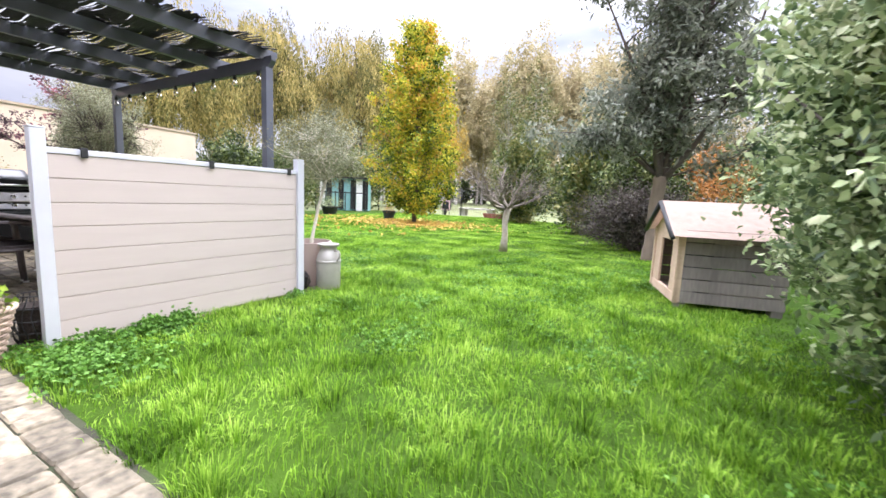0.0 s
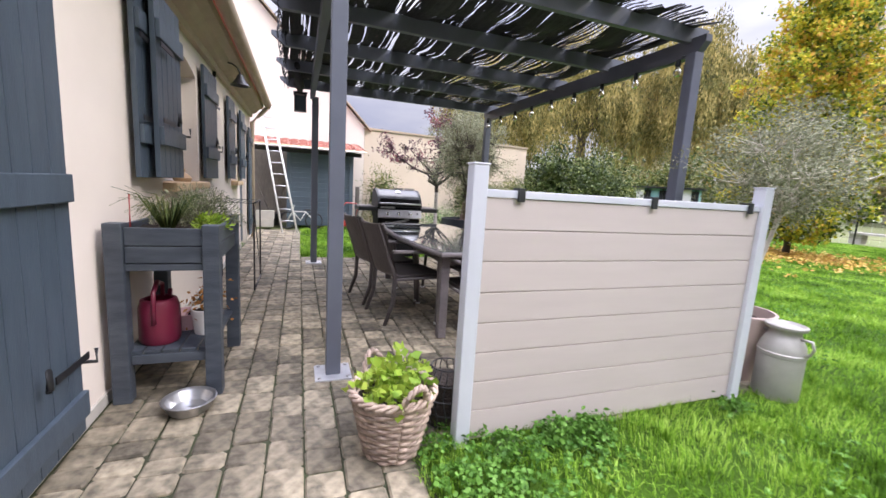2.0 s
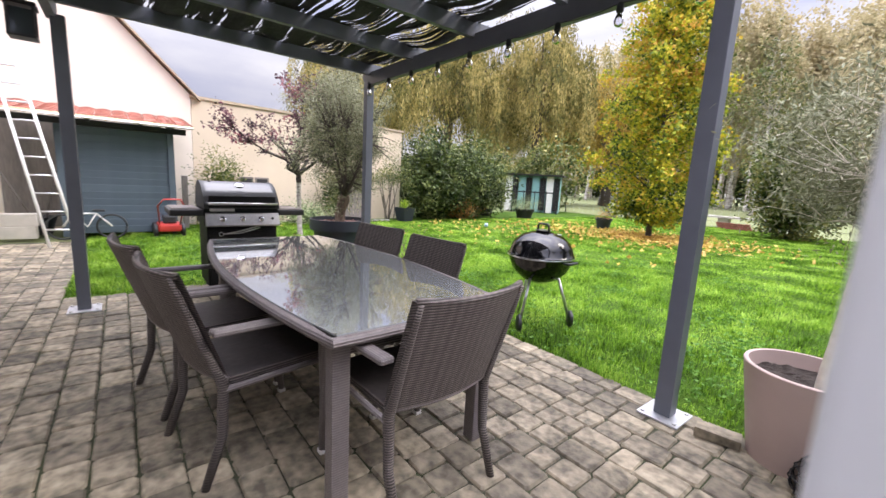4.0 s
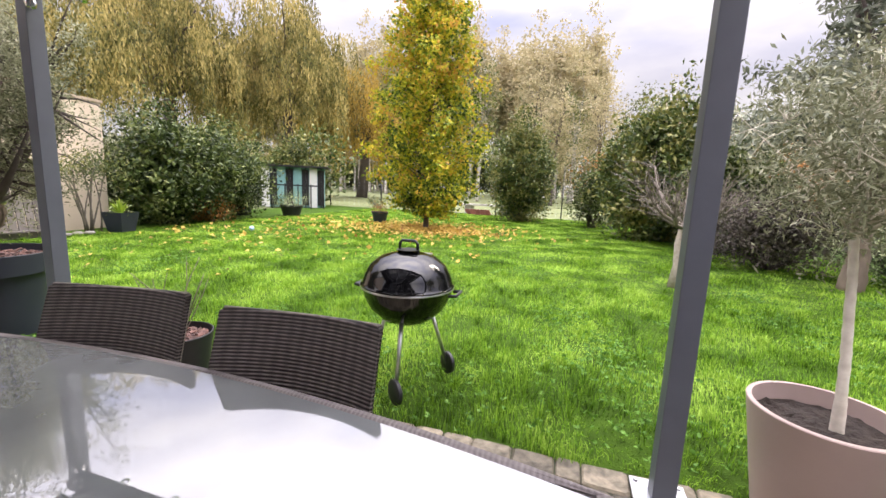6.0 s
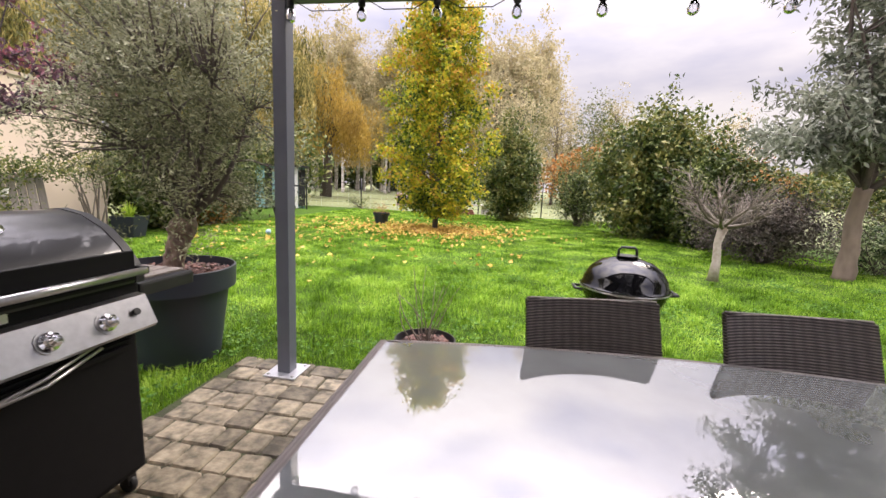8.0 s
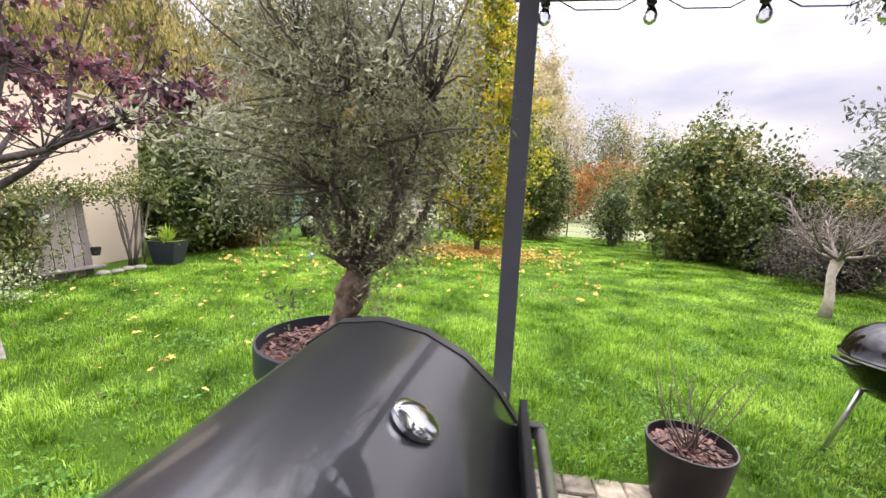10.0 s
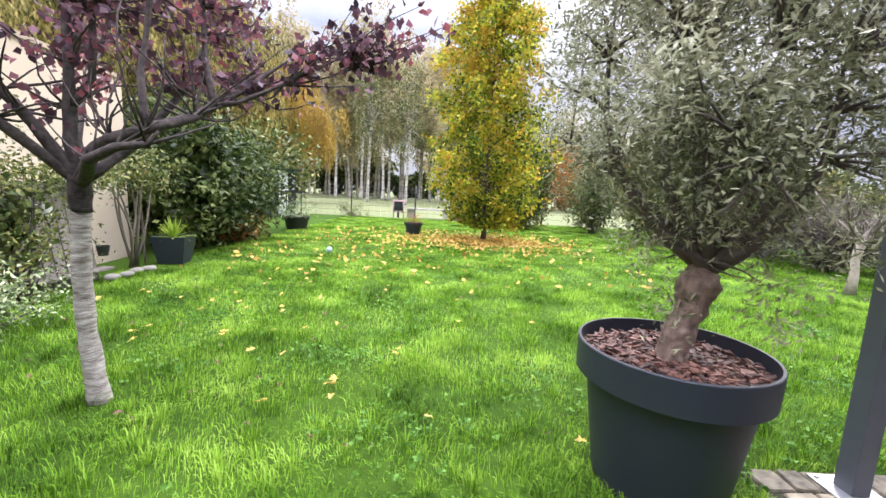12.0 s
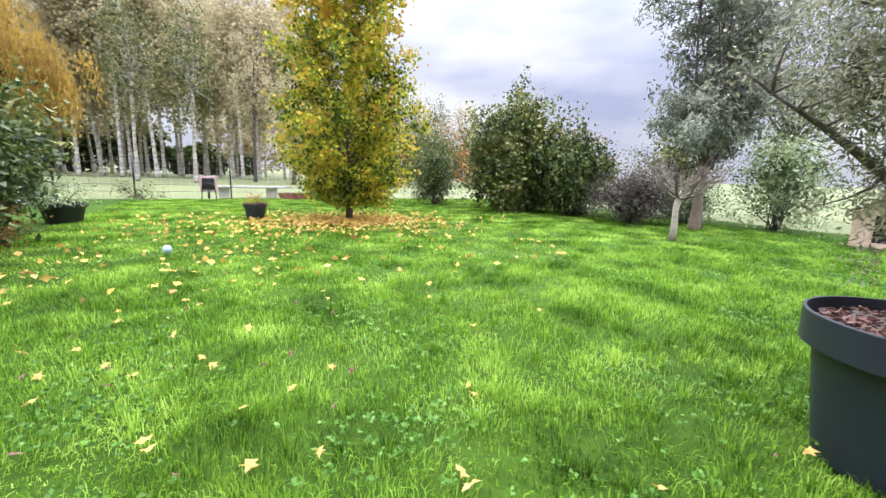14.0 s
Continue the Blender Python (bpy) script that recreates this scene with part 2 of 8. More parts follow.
M = {
    "lawn": mat("lawn_soil", (0.025, 0.055, 0.006), (0.055, 0.11, 0.010), 9, 0.9, spec=0.1, bump=0.6, bscale=90, big=0.6, dist=0.02),
    "meadow": mat("meadow_grass", (0.10, 0.13, 0.046), (0.165, 0.175, 0.075), 0.8, 0.95, bump=0.4, bscale=20, big=0.08, dist=0.05),
    "grass": leafmat("grass_blades", [(0.032, 0.075, 0.009), (0.105, 0.225, 0.02), (0.235, 0.42, 0.038), (0.44, 0.62, 0.12)], 0.7, 0.4, 1.5, 0.12, patch=1.9),
    "clover": leafmat("clover_leaves", [(0.05, 0.13, 0.02), (0.11, 0.25, 0.035), (0.20, 0.36, 0.08)], 0.5, 0.25),
    "soil": mat("dark_soil", (0.02, 0.014, 0.011), (0.045, 0.032, 0.024), 30, 0.95, bump=0.9, bscale=60, dist=0.02),
    "bark_chips": mat("bark_chips", (0.17, 0.08, 0.058), (0.06, 0.028, 0.022), 30, 0.65, island=0.75, bump=0.4),
    "paver": mat("stone_paver", (0.275, 0.232, 0.165), (0.07, 0.06, 0.042), 20, 0.75, vary=0.46, island=0.46, bump=0.7, bscale=45, big=5, dist=0.006),
    "joint": mat("mossy_joint_sand", (0.030, 0.027, 0.018), (0.045, 0.058, 0.022), 6, 0.95, bump=0.5, dist=0.01),
    "render": mat("cream_render", (0.80, 0.71, 0.63), (0.74, 0.655, 0.575), 2.5, 0.9, bump=0.35, bscale=220, big=0.5, dist=0.002),
    "render2": mat("pale_yellow_render", (0.66, 0.55, 0.43), (0.58, 0.48, 0.37), 1.5, 0.9, bump=0.3, bscale=160, big=0.4, dist=0.002),
    "cornice": mat("sand_cornice", (0.46, 0.37, 0.27), (0.38, 0.30, 0.22), 6, 0.7, bump=0.1),
    "sill": mat("sand_sill", (0.62, 0.45, 0.27), (0.52, 0.37, 0.22), 20, 0.8),
    "anthracite": mat("anthracite_painted_metal", (0.115, 0.125, 0.155), (0.095, 0.105, 0.13), 8, 0.45, bump=0.08, bscale=200),
    "shutter": mat("slate_blue_painted_wood", (0.062, 0.084, 0.11), (0.043, 0.060, 0.08), 5, 0.5, bump=0.3, bscale=40, stretch3=(6, 6, 1)),
    "planterwood": mat("worn_slate_painted_wood", (0.032, 0.040, 0.055), (0.062, 0.074, 0.09), 7, 0.55, bump=0.5, bscale=30, stretch3=(1, 1, 5), big=3),
    "shedboard": mat("grey_blue_boards", (0.085, 0.115, 0.145), (0.065, 0.09, 0.115), 4, 0.6, vary=0.08, bump=0.2),
    "composite": mat("beige_composite", (0.50, 0.435, 0.405), (0.46, 0.40, 0.37), 14, 0.75, vary=0.02, bump=0.35, bscale=140, stretch3=(1, 0.15, 1), dist=0.0015),
    "fencepost": mat("pale_grey_aluminium", (0.60, 0.61, 0.66), (0.54, 0.55, 0.60), 5, 0.4, metal=0.1, bump=0.05),
    "reed": mat("dark_weathered_reed", (0.014, 0.015, 0.019), (0.036, 0.034, 0.036), 30, 0.85, vary=0.3, stretch3=(0.15, 3, 3), bump=0.6, bscale=60),
    "galv": mat("galvanised_steel", (0.62, 0.63, 0.66), (0.5, 0.51, 0.54), 20, 0.35, metal=0.6, bump=0.1),
    "steel": mat("brushed_steel", (0.62, 0.62, 0.63), (0.5, 0.5, 0.51), 40, 0.28, metal=0.9, bump=0.05),
    "chrome": mat("chrome", (0.85, 0.85, 0.87), (0.8, 0.8, 0.82), 5, 0.08, metal=1.0, bump=0),
    "enamel": mat("black_enamel", (0.003, 0.003, 0.0035), (0.002, 0.002, 0.0025), 5, 0.05, coat=0.0, spec=0.55, bump=0),
    "satinblack": mat("satin_black_metal", (0.013, 0.013, 0.015), (0.009, 0.009, 0.011), 20, 0.42, bump=0.06),
    "lidgrey": mat("satin_graphite_lid", (0.014, 0.015, 0.018), (0.010, 0.011, 0.013), 5, 0.36, coat=0.6, bump=0.03),
    "cabinetblack": mat("black_powder_coat", (0.007, 0.007, 0.008), (0.005, 0.005, 0.006), 20, 0.6, bump=0.05, spec=0.2),
    "plasticblack": mat("matt_black_plastic", (0.012, 0.0125, 0.014), (0.02, 0.021, 0.023), 15, 0.5, bump=0.1),
    "potgrey": mat("anthracite_plastic", (0.023, 0.028, 0.042), (0.017, 0.022, 0.034), 3, 0.5, bump=0.15, bscale=150),
    "potpink": mat("pale_pink_pot", (0.50, 0.385, 0.345), (0.43, 0.33, 0.295), 4, 0.6, bump=0.08),
    "wicker_pot": mat("weathered_willow", (0.50, 0.39, 0.32), (0.27, 0.19, 0.15), 40, 0.7, island=0.25, bump=0.4),
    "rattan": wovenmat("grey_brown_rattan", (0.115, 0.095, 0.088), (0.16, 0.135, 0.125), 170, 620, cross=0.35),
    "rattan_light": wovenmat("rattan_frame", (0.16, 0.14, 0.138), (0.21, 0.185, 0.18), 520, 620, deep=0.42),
    "barkwhite": mat("limewashed_bark", (0.50, 0.46, 0.43), (0.15, 0.12, 0.105), 16, 0.85, bump=1.0, bscale=30, stretch3=(1, 1, 4), dist=0.012, big=9),
    "barkpale": mat("pale_olive_bark", (0.58, 0.51, 0.44), (0.33, 0.27, 0.21), 16, 0.8, bump=0.5, bscale=50),
    "barkcream": mat("cream_olive_bark", (0.74, 0.68, 0.58), (0.46, 0.40, 0.32), 22, 0.8, bump=0.6, bscale=40),
    "barkblack": mat("dark_plum_bark", (0.016, 0.012, 0.012), (0.085, 0.068, 0.062), 34, 0.85, bump=0.9, bscale=30, dist=0.012, spec=0.3),
    "barkbrown": mat("rough_brown_bark", (0.065, 0.040, 0.030), (0.34, 0.25, 0.20), 26, 0.9, bump=1.0, bscale=26, stretch3=(1, 1, 0.35), dist=0.02),
    "barkdark": mat("dark_bark", (0.07, 0.055, 0.05), (0.12, 0.095, 0.085), 20, 0.9, bump=0.7, bscale=30, dist=0.01),
    "barkfoot": mat("brown_smooth_bark", (0.25, 0.19, 0.145), (0.14, 0.105, 0.08), 9, 0.85, bump=0.6, bscale=30, stretch3=(1, 1, 0.4)),
    "birch": mat("birch_bark", (0.62, 0.58, 0.53), (0.25, 0.22, 0.19), 1.2, 0.8, bump=0.2, stretch3=(1, 1, 3)),
    "olive": leafmat("olive_leaves", [(0.075, 0.085, 0.045), (0.18, 0.19, 0.108), (0.34, 0.345, 0.215), (0.50, 0.50, 0.36)], 0.45, 0.35, 1.6, patch=2.0),
    "olive2": leafmat("pale_olive_leaves", [(0.12, 0.125, 0.07), (0.23, 0.24, 0.14), (0.42, 0.42, 0.29)], 0.45, 0.2),
    "euc": leafmat("grey_green_leaves", [(0.065, 0.08, 0.055), (0.14, 0.16, 0.115), (0.25, 0.27, 0.21), (0.40, 0.42, 0.34)], 0.45, 0.3, 1.0, patch=2.0),
    "gold": leafmat("golden_leaves", [(0.035, 0.065, 0.015), (0.085, 0.135, 0.022), (0.19, 0.25, 0.028), (0.34, 0.38, 0.035), (0.52, 0.50, 0.04), (0.64, 0.50, 0.05), (0.58, 0.33, 0.06)], 0.5, 0.35, 1.3, upward=0.02, patch=1.9),
    "plum": leafmat("plum_leaves", [(0.03, 0.018, 0.026), (0.085, 0.042, 0.058), (0.20, 0.10, 0.125), (0.34, 0.09, 0.11)], 0.45, 0.3, 2.0, patch=1.8),
    "willow": leafmat("willow_leaves", [(0.08, 0.085, 0.03), (0.20, 0.19, 0.06), (0.40, 0.33, 0.12), (0.58, 0.46, 0.18)], 0.7, 0.35, 0.45, patch=2.0),
    "willowgold": leafmat("golden_willow_leaves", [(0.24, 0.17, 0.05), (0.44, 0.30, 0.07), (0.62, 0.43, 0.11)], 0.7, 0.35, 0.45, patch=2.0),
    "birchleaf": leafmat("birch_leaves", [(0.26, 0.24, 0.12), (0.46, 0.40, 0.24), (0.64, 0.55, 0.36)], 0.7, 0.4, 0.25),
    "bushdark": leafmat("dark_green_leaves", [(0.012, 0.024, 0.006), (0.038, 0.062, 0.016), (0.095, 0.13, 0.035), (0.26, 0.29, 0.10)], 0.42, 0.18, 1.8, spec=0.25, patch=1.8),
    "bushmid": leafmat("mid_green_leaves", [(0.025, 0.04, 0.012), (0.07, 0.11, 0.028), (0.17, 0.19, 0.05), (0.31, 0.28, 0.09)], 0.42, 0.2, 1.6, spec=0.3, patch=1.8),
    "bushorange": leafmat("rust_leaves", [(0.20, 0.10, 0.04), (0.38, 0.17, 0.05), (0.50, 0.25, 0.08)], 0.6, 0.3),
    "dusky": leafmat("dusky_leaves", [(0.03, 0.028, 0.026), (0.085, 0.07, 0.06), (0.20, 0.17, 0.145)], 0.5, 0.15, 1.6),
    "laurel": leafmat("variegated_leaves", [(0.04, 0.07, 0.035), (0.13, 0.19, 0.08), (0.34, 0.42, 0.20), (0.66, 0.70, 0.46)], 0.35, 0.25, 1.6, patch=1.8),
    "lime": leafmat("lime_leaves", [(0.16, 0.28, 0.03), (0.30, 0.42, 0.05), (0.45, 0.52, 0.10)], 0.5, 0.3),
    "twig": mat("bare_twigs", (0.22, 0.185, 0.15), (0.11, 0.09, 0.075), 20, 0.85, bump=0.2),
    "red_tile": mat("red_clay_tile", (0.36, 0.14, 0.10), (0.28, 0.10, 0.075), 10, 0.8, vary=0.2, bump=0.3),
    "greywood": mat("grey_weathered_wood", (0.24, 0.21, 0.19), (0.15, 0.13, 0.12), 10, 0.85, vary=0.2, bump=0.6, bscale=30, stretch3=(4, 4, 0.6)),
    "pinewood": mat("pale_pine", (0.62, 0.46, 0.34), (0.50, 0.36, 0.26), 6, 0.75, vary=0.08, bump=0.3, stretch3=(1, 4, 4)),
    "roofpink": mat("faded_pink_roofing", (0.56, 0.44, 0.37), (0.44, 0.34, 0.28), 12, 0.9, bump=0.3),
    "milkcan": mat("dull_grey_milk_can", (0.44, 0.42, 0.385), (0.35, 0.335, 0.305), 12, 0.5, metal=0.35, bump=0.3, bscale=18),
    "wine": mat("wine_red_plastic", (0.15, 0.012, 0.035), (0.12, 0.01, 0.028), 5, 0.35, bump=0.03),
    "palepink": mat("pale_pink_plastic", (0.62, 0.40, 0.42), (0.55, 0.35, 0.37), 5, 0.4, bump=0.03),
    "whitepaint": mat("white_paint", (0.78, 0.77, 0.75), (0.7, 0.69, 0.67), 10, 0.6, bump=0.08),
    "concrete": mat("pale_concrete", (0.50, 0.47, 0.43), (0.40, 0.38, 0.34), 8, 0.9, bump=0.4),
    "fieldstone": mat("grey_field_stone", (0.26, 0.24, 0.21), (0.15, 0.14, 0.12), 9, 0.9, bump=0.6),
    "brick": mat("red_brick", (0.30, 0.10, 0.07), (0.22, 0.08, 0.06), 20, 0.9, vary=0.25, bump=0.4),
    "teal": mat("teal_paint", (0.22, 0.42, 0.42), (0.17, 0.34, 0.34), 6, 0.6, vary=0.1),
    "redpaint": mat("red_paint", (0.45, 0.04, 0.03), (0.35, 0.03, 0.025), 6, 0.4, bump=0.03),
    "yellowleaf": leafmat("fallen_leaves", [(0.42, 0.20, 0.06), (0.62, 0.40, 0.09), (0.72, 0.52, 0.14), (0.60, 0.34, 0.14)], 0.6, 0.2, 3.0),
    "dark": mat("dark_interior", (0.02, 0.02, 0.022), (0.03, 0.03, 0.032), 5, 0.8),
    "cable": mat("cable", (0.03, 0.03, 0.03), None, 5, 0.6, bump=0),
    "blue_toy": mat("pale_blue_ball", (0.45, 0.6, 0.75), None, 5, 0.4, bump=0),
}


def glassmat(name, color, rough=0.0, ior=1.45, alpha_mix=0.0):
    m = bpy.data.materials.new(name)
    m.use_nodes = True
    p = m.node_tree.nodes["Principled BSDF"]
    p.inputs["Base Color"].default_value = (*color, 1)
    p.inputs["Roughness"].default_value, p.inputs["IOR"].default_value = rough, ior
    p.inputs["Transmission Weight"].default_value = 1.0
    return m


M["bulb"] = glassmat("clear_bulb_glass", (1, 1, 1))
bt = M["bulb"].node_tree
clear, shine, edge, both = (bt.nodes.new(k) for k in ("ShaderNodeBsdfTransparent", "ShaderNodeBsdfGlossy", "ShaderNodeFresnel", "ShaderNodeMixShader"))
clear.inputs["Color"].default_value, shine.inputs["Roughness"].default_value, edge.inputs["IOR"].default_value = (0.93, 0.93, 0.95, 1), 0.05, 1.6
for a, b in ((edge.outputs[0], both.inputs[0]), (clear.outputs[0], both.inputs[1]), (shine.outputs[0], both.inputs[2]), (both.outputs[0], bt.nodes["Material Output"].inputs[0])):
    bt.links.new(a, b)
M["window"] = mat("window_glass", (0.05, 0.06, 0.065), (0.04, 0.05, 0.055), 2, 0.04, spec=0.8, bump=0)
# the table's glass: grey painted underneath, so that it reflects the sky strongly
M["tableglass"] = mat("grey_backed_glass", (0.25, 0.27, 0.275), (0.19, 0.205, 0.21), 5, 0.035, spec=1.0, coat=1.0, bump=0.03, bscale=8)
M["tableglass"].node_tree.nodes["Principled BSDF"].inputs["IOR"].default_value = 2.1
# dried rain and dust dull it in streaks
tt = M["tableglass"].node_tree
dust = tt.nodes.new("ShaderNodeTexNoise")
dust.inputs["Scale"].default_value, dust.inputs["Detail"].default_value, dust.inputs["Distortion"].default_value = 6, 8, 1.2
dr = tt.nodes.new("ShaderNodeMapRange")
dr.inputs[1].default_value, dr.inputs[2].default_value, dr.inputs[3].default_value, dr.inputs[4].default_value = 0.42, 0.75, 0.0, 0.09
tc = tt.nodes.new("ShaderNodeTexCoord")
tt.links.new(tc.outputs["Object"], dust.inputs["Vector"])
tt.links.new(dust.outputs["Fac"], dr.inputs[0])
tt.links.new(dr.outputs[0], tt.nodes["Principled BSDF"].inputs["Roughness"])

# ---- builders ----
def part(name, bm, material, parent=None, label="", smooth=False):
    me = bpy.data.meshes.new(name)
    bm.to_mesh(me)
    bm.free()
    return mesh_part(name, me, material, parent, label, smooth)


def mesh_part(name, me, material, parent=None, label="", smooth=False):
    if material and not me.materials:
        me.materials.append(M[material])
    if smooth:
        me.polygons.foreach_set("use_smooth", [True] * len(me.polygons))
    ob = new(name, me)
    if parent:
        ob.parent = parent
    if label:
        ob["label"] = label
    return ob


def thing(name, at, label, category, rz=0.0, group="", kind=""):
    ob = new(name)
    ob.empty_display_size = 0.1
    ob.matrix_world = pose(*at, 0, 0, rz)
    return tagged(ob, label, category, group, kind)


def box(bm, lo, hi, bevel=0.0, m=None):
    c, s = [(a + b) / 2 for a, b in zip(lo, hi)], [abs(b - a) for a, b in zip(lo, hi)]
    g = bmesh.ops.create_cube(bm, size=1)
    vs = g["verts"]
    bmesh.ops.scale(bm, vec=s, verts=vs)
    if bevel:
        es = list({e for v in vs for e in v.link_edges})
        r = bmesh.ops.bevel(bm, geom=es, offset=bevel, segments=2, affect="EDGES", profile=0.6)
        vs = list({v for f in r["faces"] for v in f.verts} | {v for v in vs if v.is_valid})
        seen, stack = set(vs), list(vs)
        while stack:
            for e in stack.pop().link_edges:
                for w in e.verts:
                    if w not in seen:
                        seen.add(w)
                        stack.append(w)
        vs = list(seen)
    T = Matrix.Translation(c)
    bmesh.ops.transform(bm, matrix=(m @ T) if m else T, verts=vs)
    return vs


def boxpart(name, lo, hi, material, parent=None, label="", bevel=0.004, m=None):
    bm = bmesh.new()
    box(bm, lo, hi, bevel, m)
    return part(name, bm, material, parent, label)


def tubes_data(lines, sides=6):
    """Tapered tubes along polylines: lines of (points, radii). Returns vertices and faces."""
    V, F = [], []
    for pts, rad in lines:
        pts = [Vector(p) for p in pts]
        n = len(pts)
        base = len(V)
        up = Vector((0.13, 0.31, 0.94))
        for i, p in enumerate(pts):
            d = (pts[min(i + 1, n - 1)] - pts[max(i - 1, 0)])
            d = d.normalized() if d.length > 1e-9 else Vector((0, 0, 1))
            a = d.cross(up)
            if a.length < 0.05:
                a = d.cross(Vector((1, 0, 0)))
            a.normalize()
            b = d.cross(a)
            r = rad[i] if hasattr(rad, "__len__") else rad
            for k in range(sides):
                w = 2 * math.pi * k / sides
                V.append(p + a * (r * math.cos(w)) + b * (r * math.sin(w)))
        for i in range(n - 1):
            for k in range(sides):
                k2 = (k + 1) % sides
                F.append((base + i * sides + k, base + i * sides + k2, base + (i + 1) * sides + k2, base + (i + 1) * sides + k))
        F.append(tuple(base + k for k in reversed(range(sides))))
        F.append(tuple(base + (n - 1) * sides + k for k in range(sides)))
    return V, F


def tubes(name, lines, material, parent=None, label="", sides=6, smooth=True):
    V, F = tubes_data(lines, sides)
    me = bpy.data.meshes.new(name)
    me.from_pydata([tuple(v) for v in V], [], F)
    return mesh_part(name, me, material, parent, label, smooth)


def lathe(name, profile, material, parent=None, label="", seg=40, at=(0, 0, 0), smooth=True, square=False):
    """A turned body from (radius, height) pairs, from the bottom centre round to where the profile ends."""
    V, F = [], []
    for r, z in profile:
        for k in range(seg):
            w = 2 * math.pi * k / seg
            V.append((at[0] + r * math.cos(w), at[1] + r * math.sin(w), at[2] + z))
    n = len(profile)
    for i in range(n - 1):
        for k in range(seg):
            k2 = (k + 1) % seg
            F.append((i * seg + k, i * seg + k2, (i + 1) * seg + k2, (i + 1) * seg + k))
    me = bpy.data.meshes.new(name)
    me.from_pydata(V, [], F)
    ob = mesh_part(name, me, material, parent, label, smooth)
    if smooth:
        me.set_sharp_from_angle(angle=radians(35))
    return ob


def raw_mesh(name, V, loops, per, material, kind="", label="", parent=None):
    """A mesh from numpy arrays: V (n,3), loops (m,per)."""
    me = bpy.data.meshes.new(name)
    nf = len(loops)
    me.vertices.add(len(V))
    me.vertices.foreach_set("co", np.asarray(V, dtype=np.float32).ravel())
    me.loops.add(nf * per)
    me.loops.foreach_set("vertex_index", np.asarray(loops, dtype=np.int32).ravel())
    me.polygons.add(nf)
    me.polygons.foreach_set("loop_start", np.arange(0, nf * per, per, dtype=np.int32))
    me.update(calc_edges=True)
    me.validate()
    ob = mesh_part(name, me, material, parent, label)
    if kind:
        ob["kind"] = kind
    return ob


def unit(v):
    return v / np.maximum(np.linalg.norm(v, axis=1, keepdims=True), 1e-9)


def leaves(name, pts, length, width, material, parent=None, seed=1, droop=0.2, dirs=None, label="", spread=1.0, kind=""):
    """Many small folded leaves, each of two triangles pairs, at the given points."""
    rs = np.random.RandomState(seed)
    n = len(pts)
    d = rs.normal(size=(n, 3)) * spread
    if dirs is not None:
        d = d * 0.6 + dirs
    d[:, 2] -= droop
    d = unit(d)
    s = unit(np.cross(d, rs.normal(size=(n, 3))))
    up = np.cross(d, s)
    ln = length * rs.uniform(0.6, 1.25, (n, 1))
    wd = width * rs.uniform(0.7, 1.2, (n, 1)) * 0.5
    a = pts
    b = pts + d * ln * 0.5 + s * wd + up * wd * 0.4
    c = pts + d * ln
    e = pts + d * ln * 0.5 - s * wd + up * wd * 0.4
    V = np.stack([a, b, c, e], 1).reshape(-1, 3)
    i = np.arange(n)[:, None] * 4
    F = np.concatenate([i + np.array([[0, 1, 2]]), i + np.array([[0, 2, 3]])], 1).reshape(-1, 3)
    return raw_mesh(name, V, F, 3, material, kind, label, parent)


def crown_points(rs, centre, radii, clumps, per, clump_r, shell=0.55, lift=0.0, noisy=0.25):
    """Clump centres inside an uneven ellipsoid, and leaf points about them."""
    d = unit(rs.normal(size=(clumps, 3)))
    r = rs.uniform(shell, 1.0, (clumps, 1)) ** 0.7
    bulge = 1 + noisy * np.sin(d[:, :1] * 5.1 + 1.3 + centre[0]) * np.cos(d[:, 1:2] * 4.3 + centre[1]) + rs.uniform(-noisy, noisy, (clumps, 1)) * 0.6
    C = np.array(centre) + d * r * bulge * np.array(radii)
    P = np.repeat(C, per, 0) + rs.normal(size=(clumps * per, 3)) * clump_r * rs.uniform(0.4, 1.0, (clumps * per, 1))
    return C, P


def rad_of(r, steps):
    return [r * (1.25 if i == 0 else 1.06 if i == 1 else 0.95 if i == steps else 1 - 0.22 * i / steps) for i in range(steps + 1)]


def fine_line(pts, rad, k):
    """The same tapered line with k steps for each one."""
    P, R = [], []
    for i in range(len(pts) - 1):
        a, b = Vector(pts[i]), Vector(pts[i + 1])
        for j in range(k):
            P.append(a.lerp(b, j / k))
            R.append(rad[i] + (rad[i + 1] - rad[i]) * j / k)
    return P + [Vector(pts[-1])], R + [rad[-1]]


def roughen(me, amount, scale):
    """Knots and furrows in bark."""
    for v in me.vertices:
        q = v.co * scale
        v.co += Vector((noise.noise(q), noise.noise(q + Vector((7, 3, 1))), 0.4 * noise.noise(q + Vector((2, 9, 5))))) * amount


def branch(rs, a, b, sag=0.1, steps=5, wob=0.05):
    a, b = np.array(a, float), np.array(b, float)
    L = np.linalg.norm(b - a)
    out = []
    off = rs.normal(size=3) * wob * L
    for i in range(steps + 1):
        t = i / steps
        p = a + (b - a) * t
        p = p + off * math.sin(math.pi * t) + np.array([0, 0, -sag * L * math.sin(math.pi * t)])
        out.append(tuple(p))
    return out


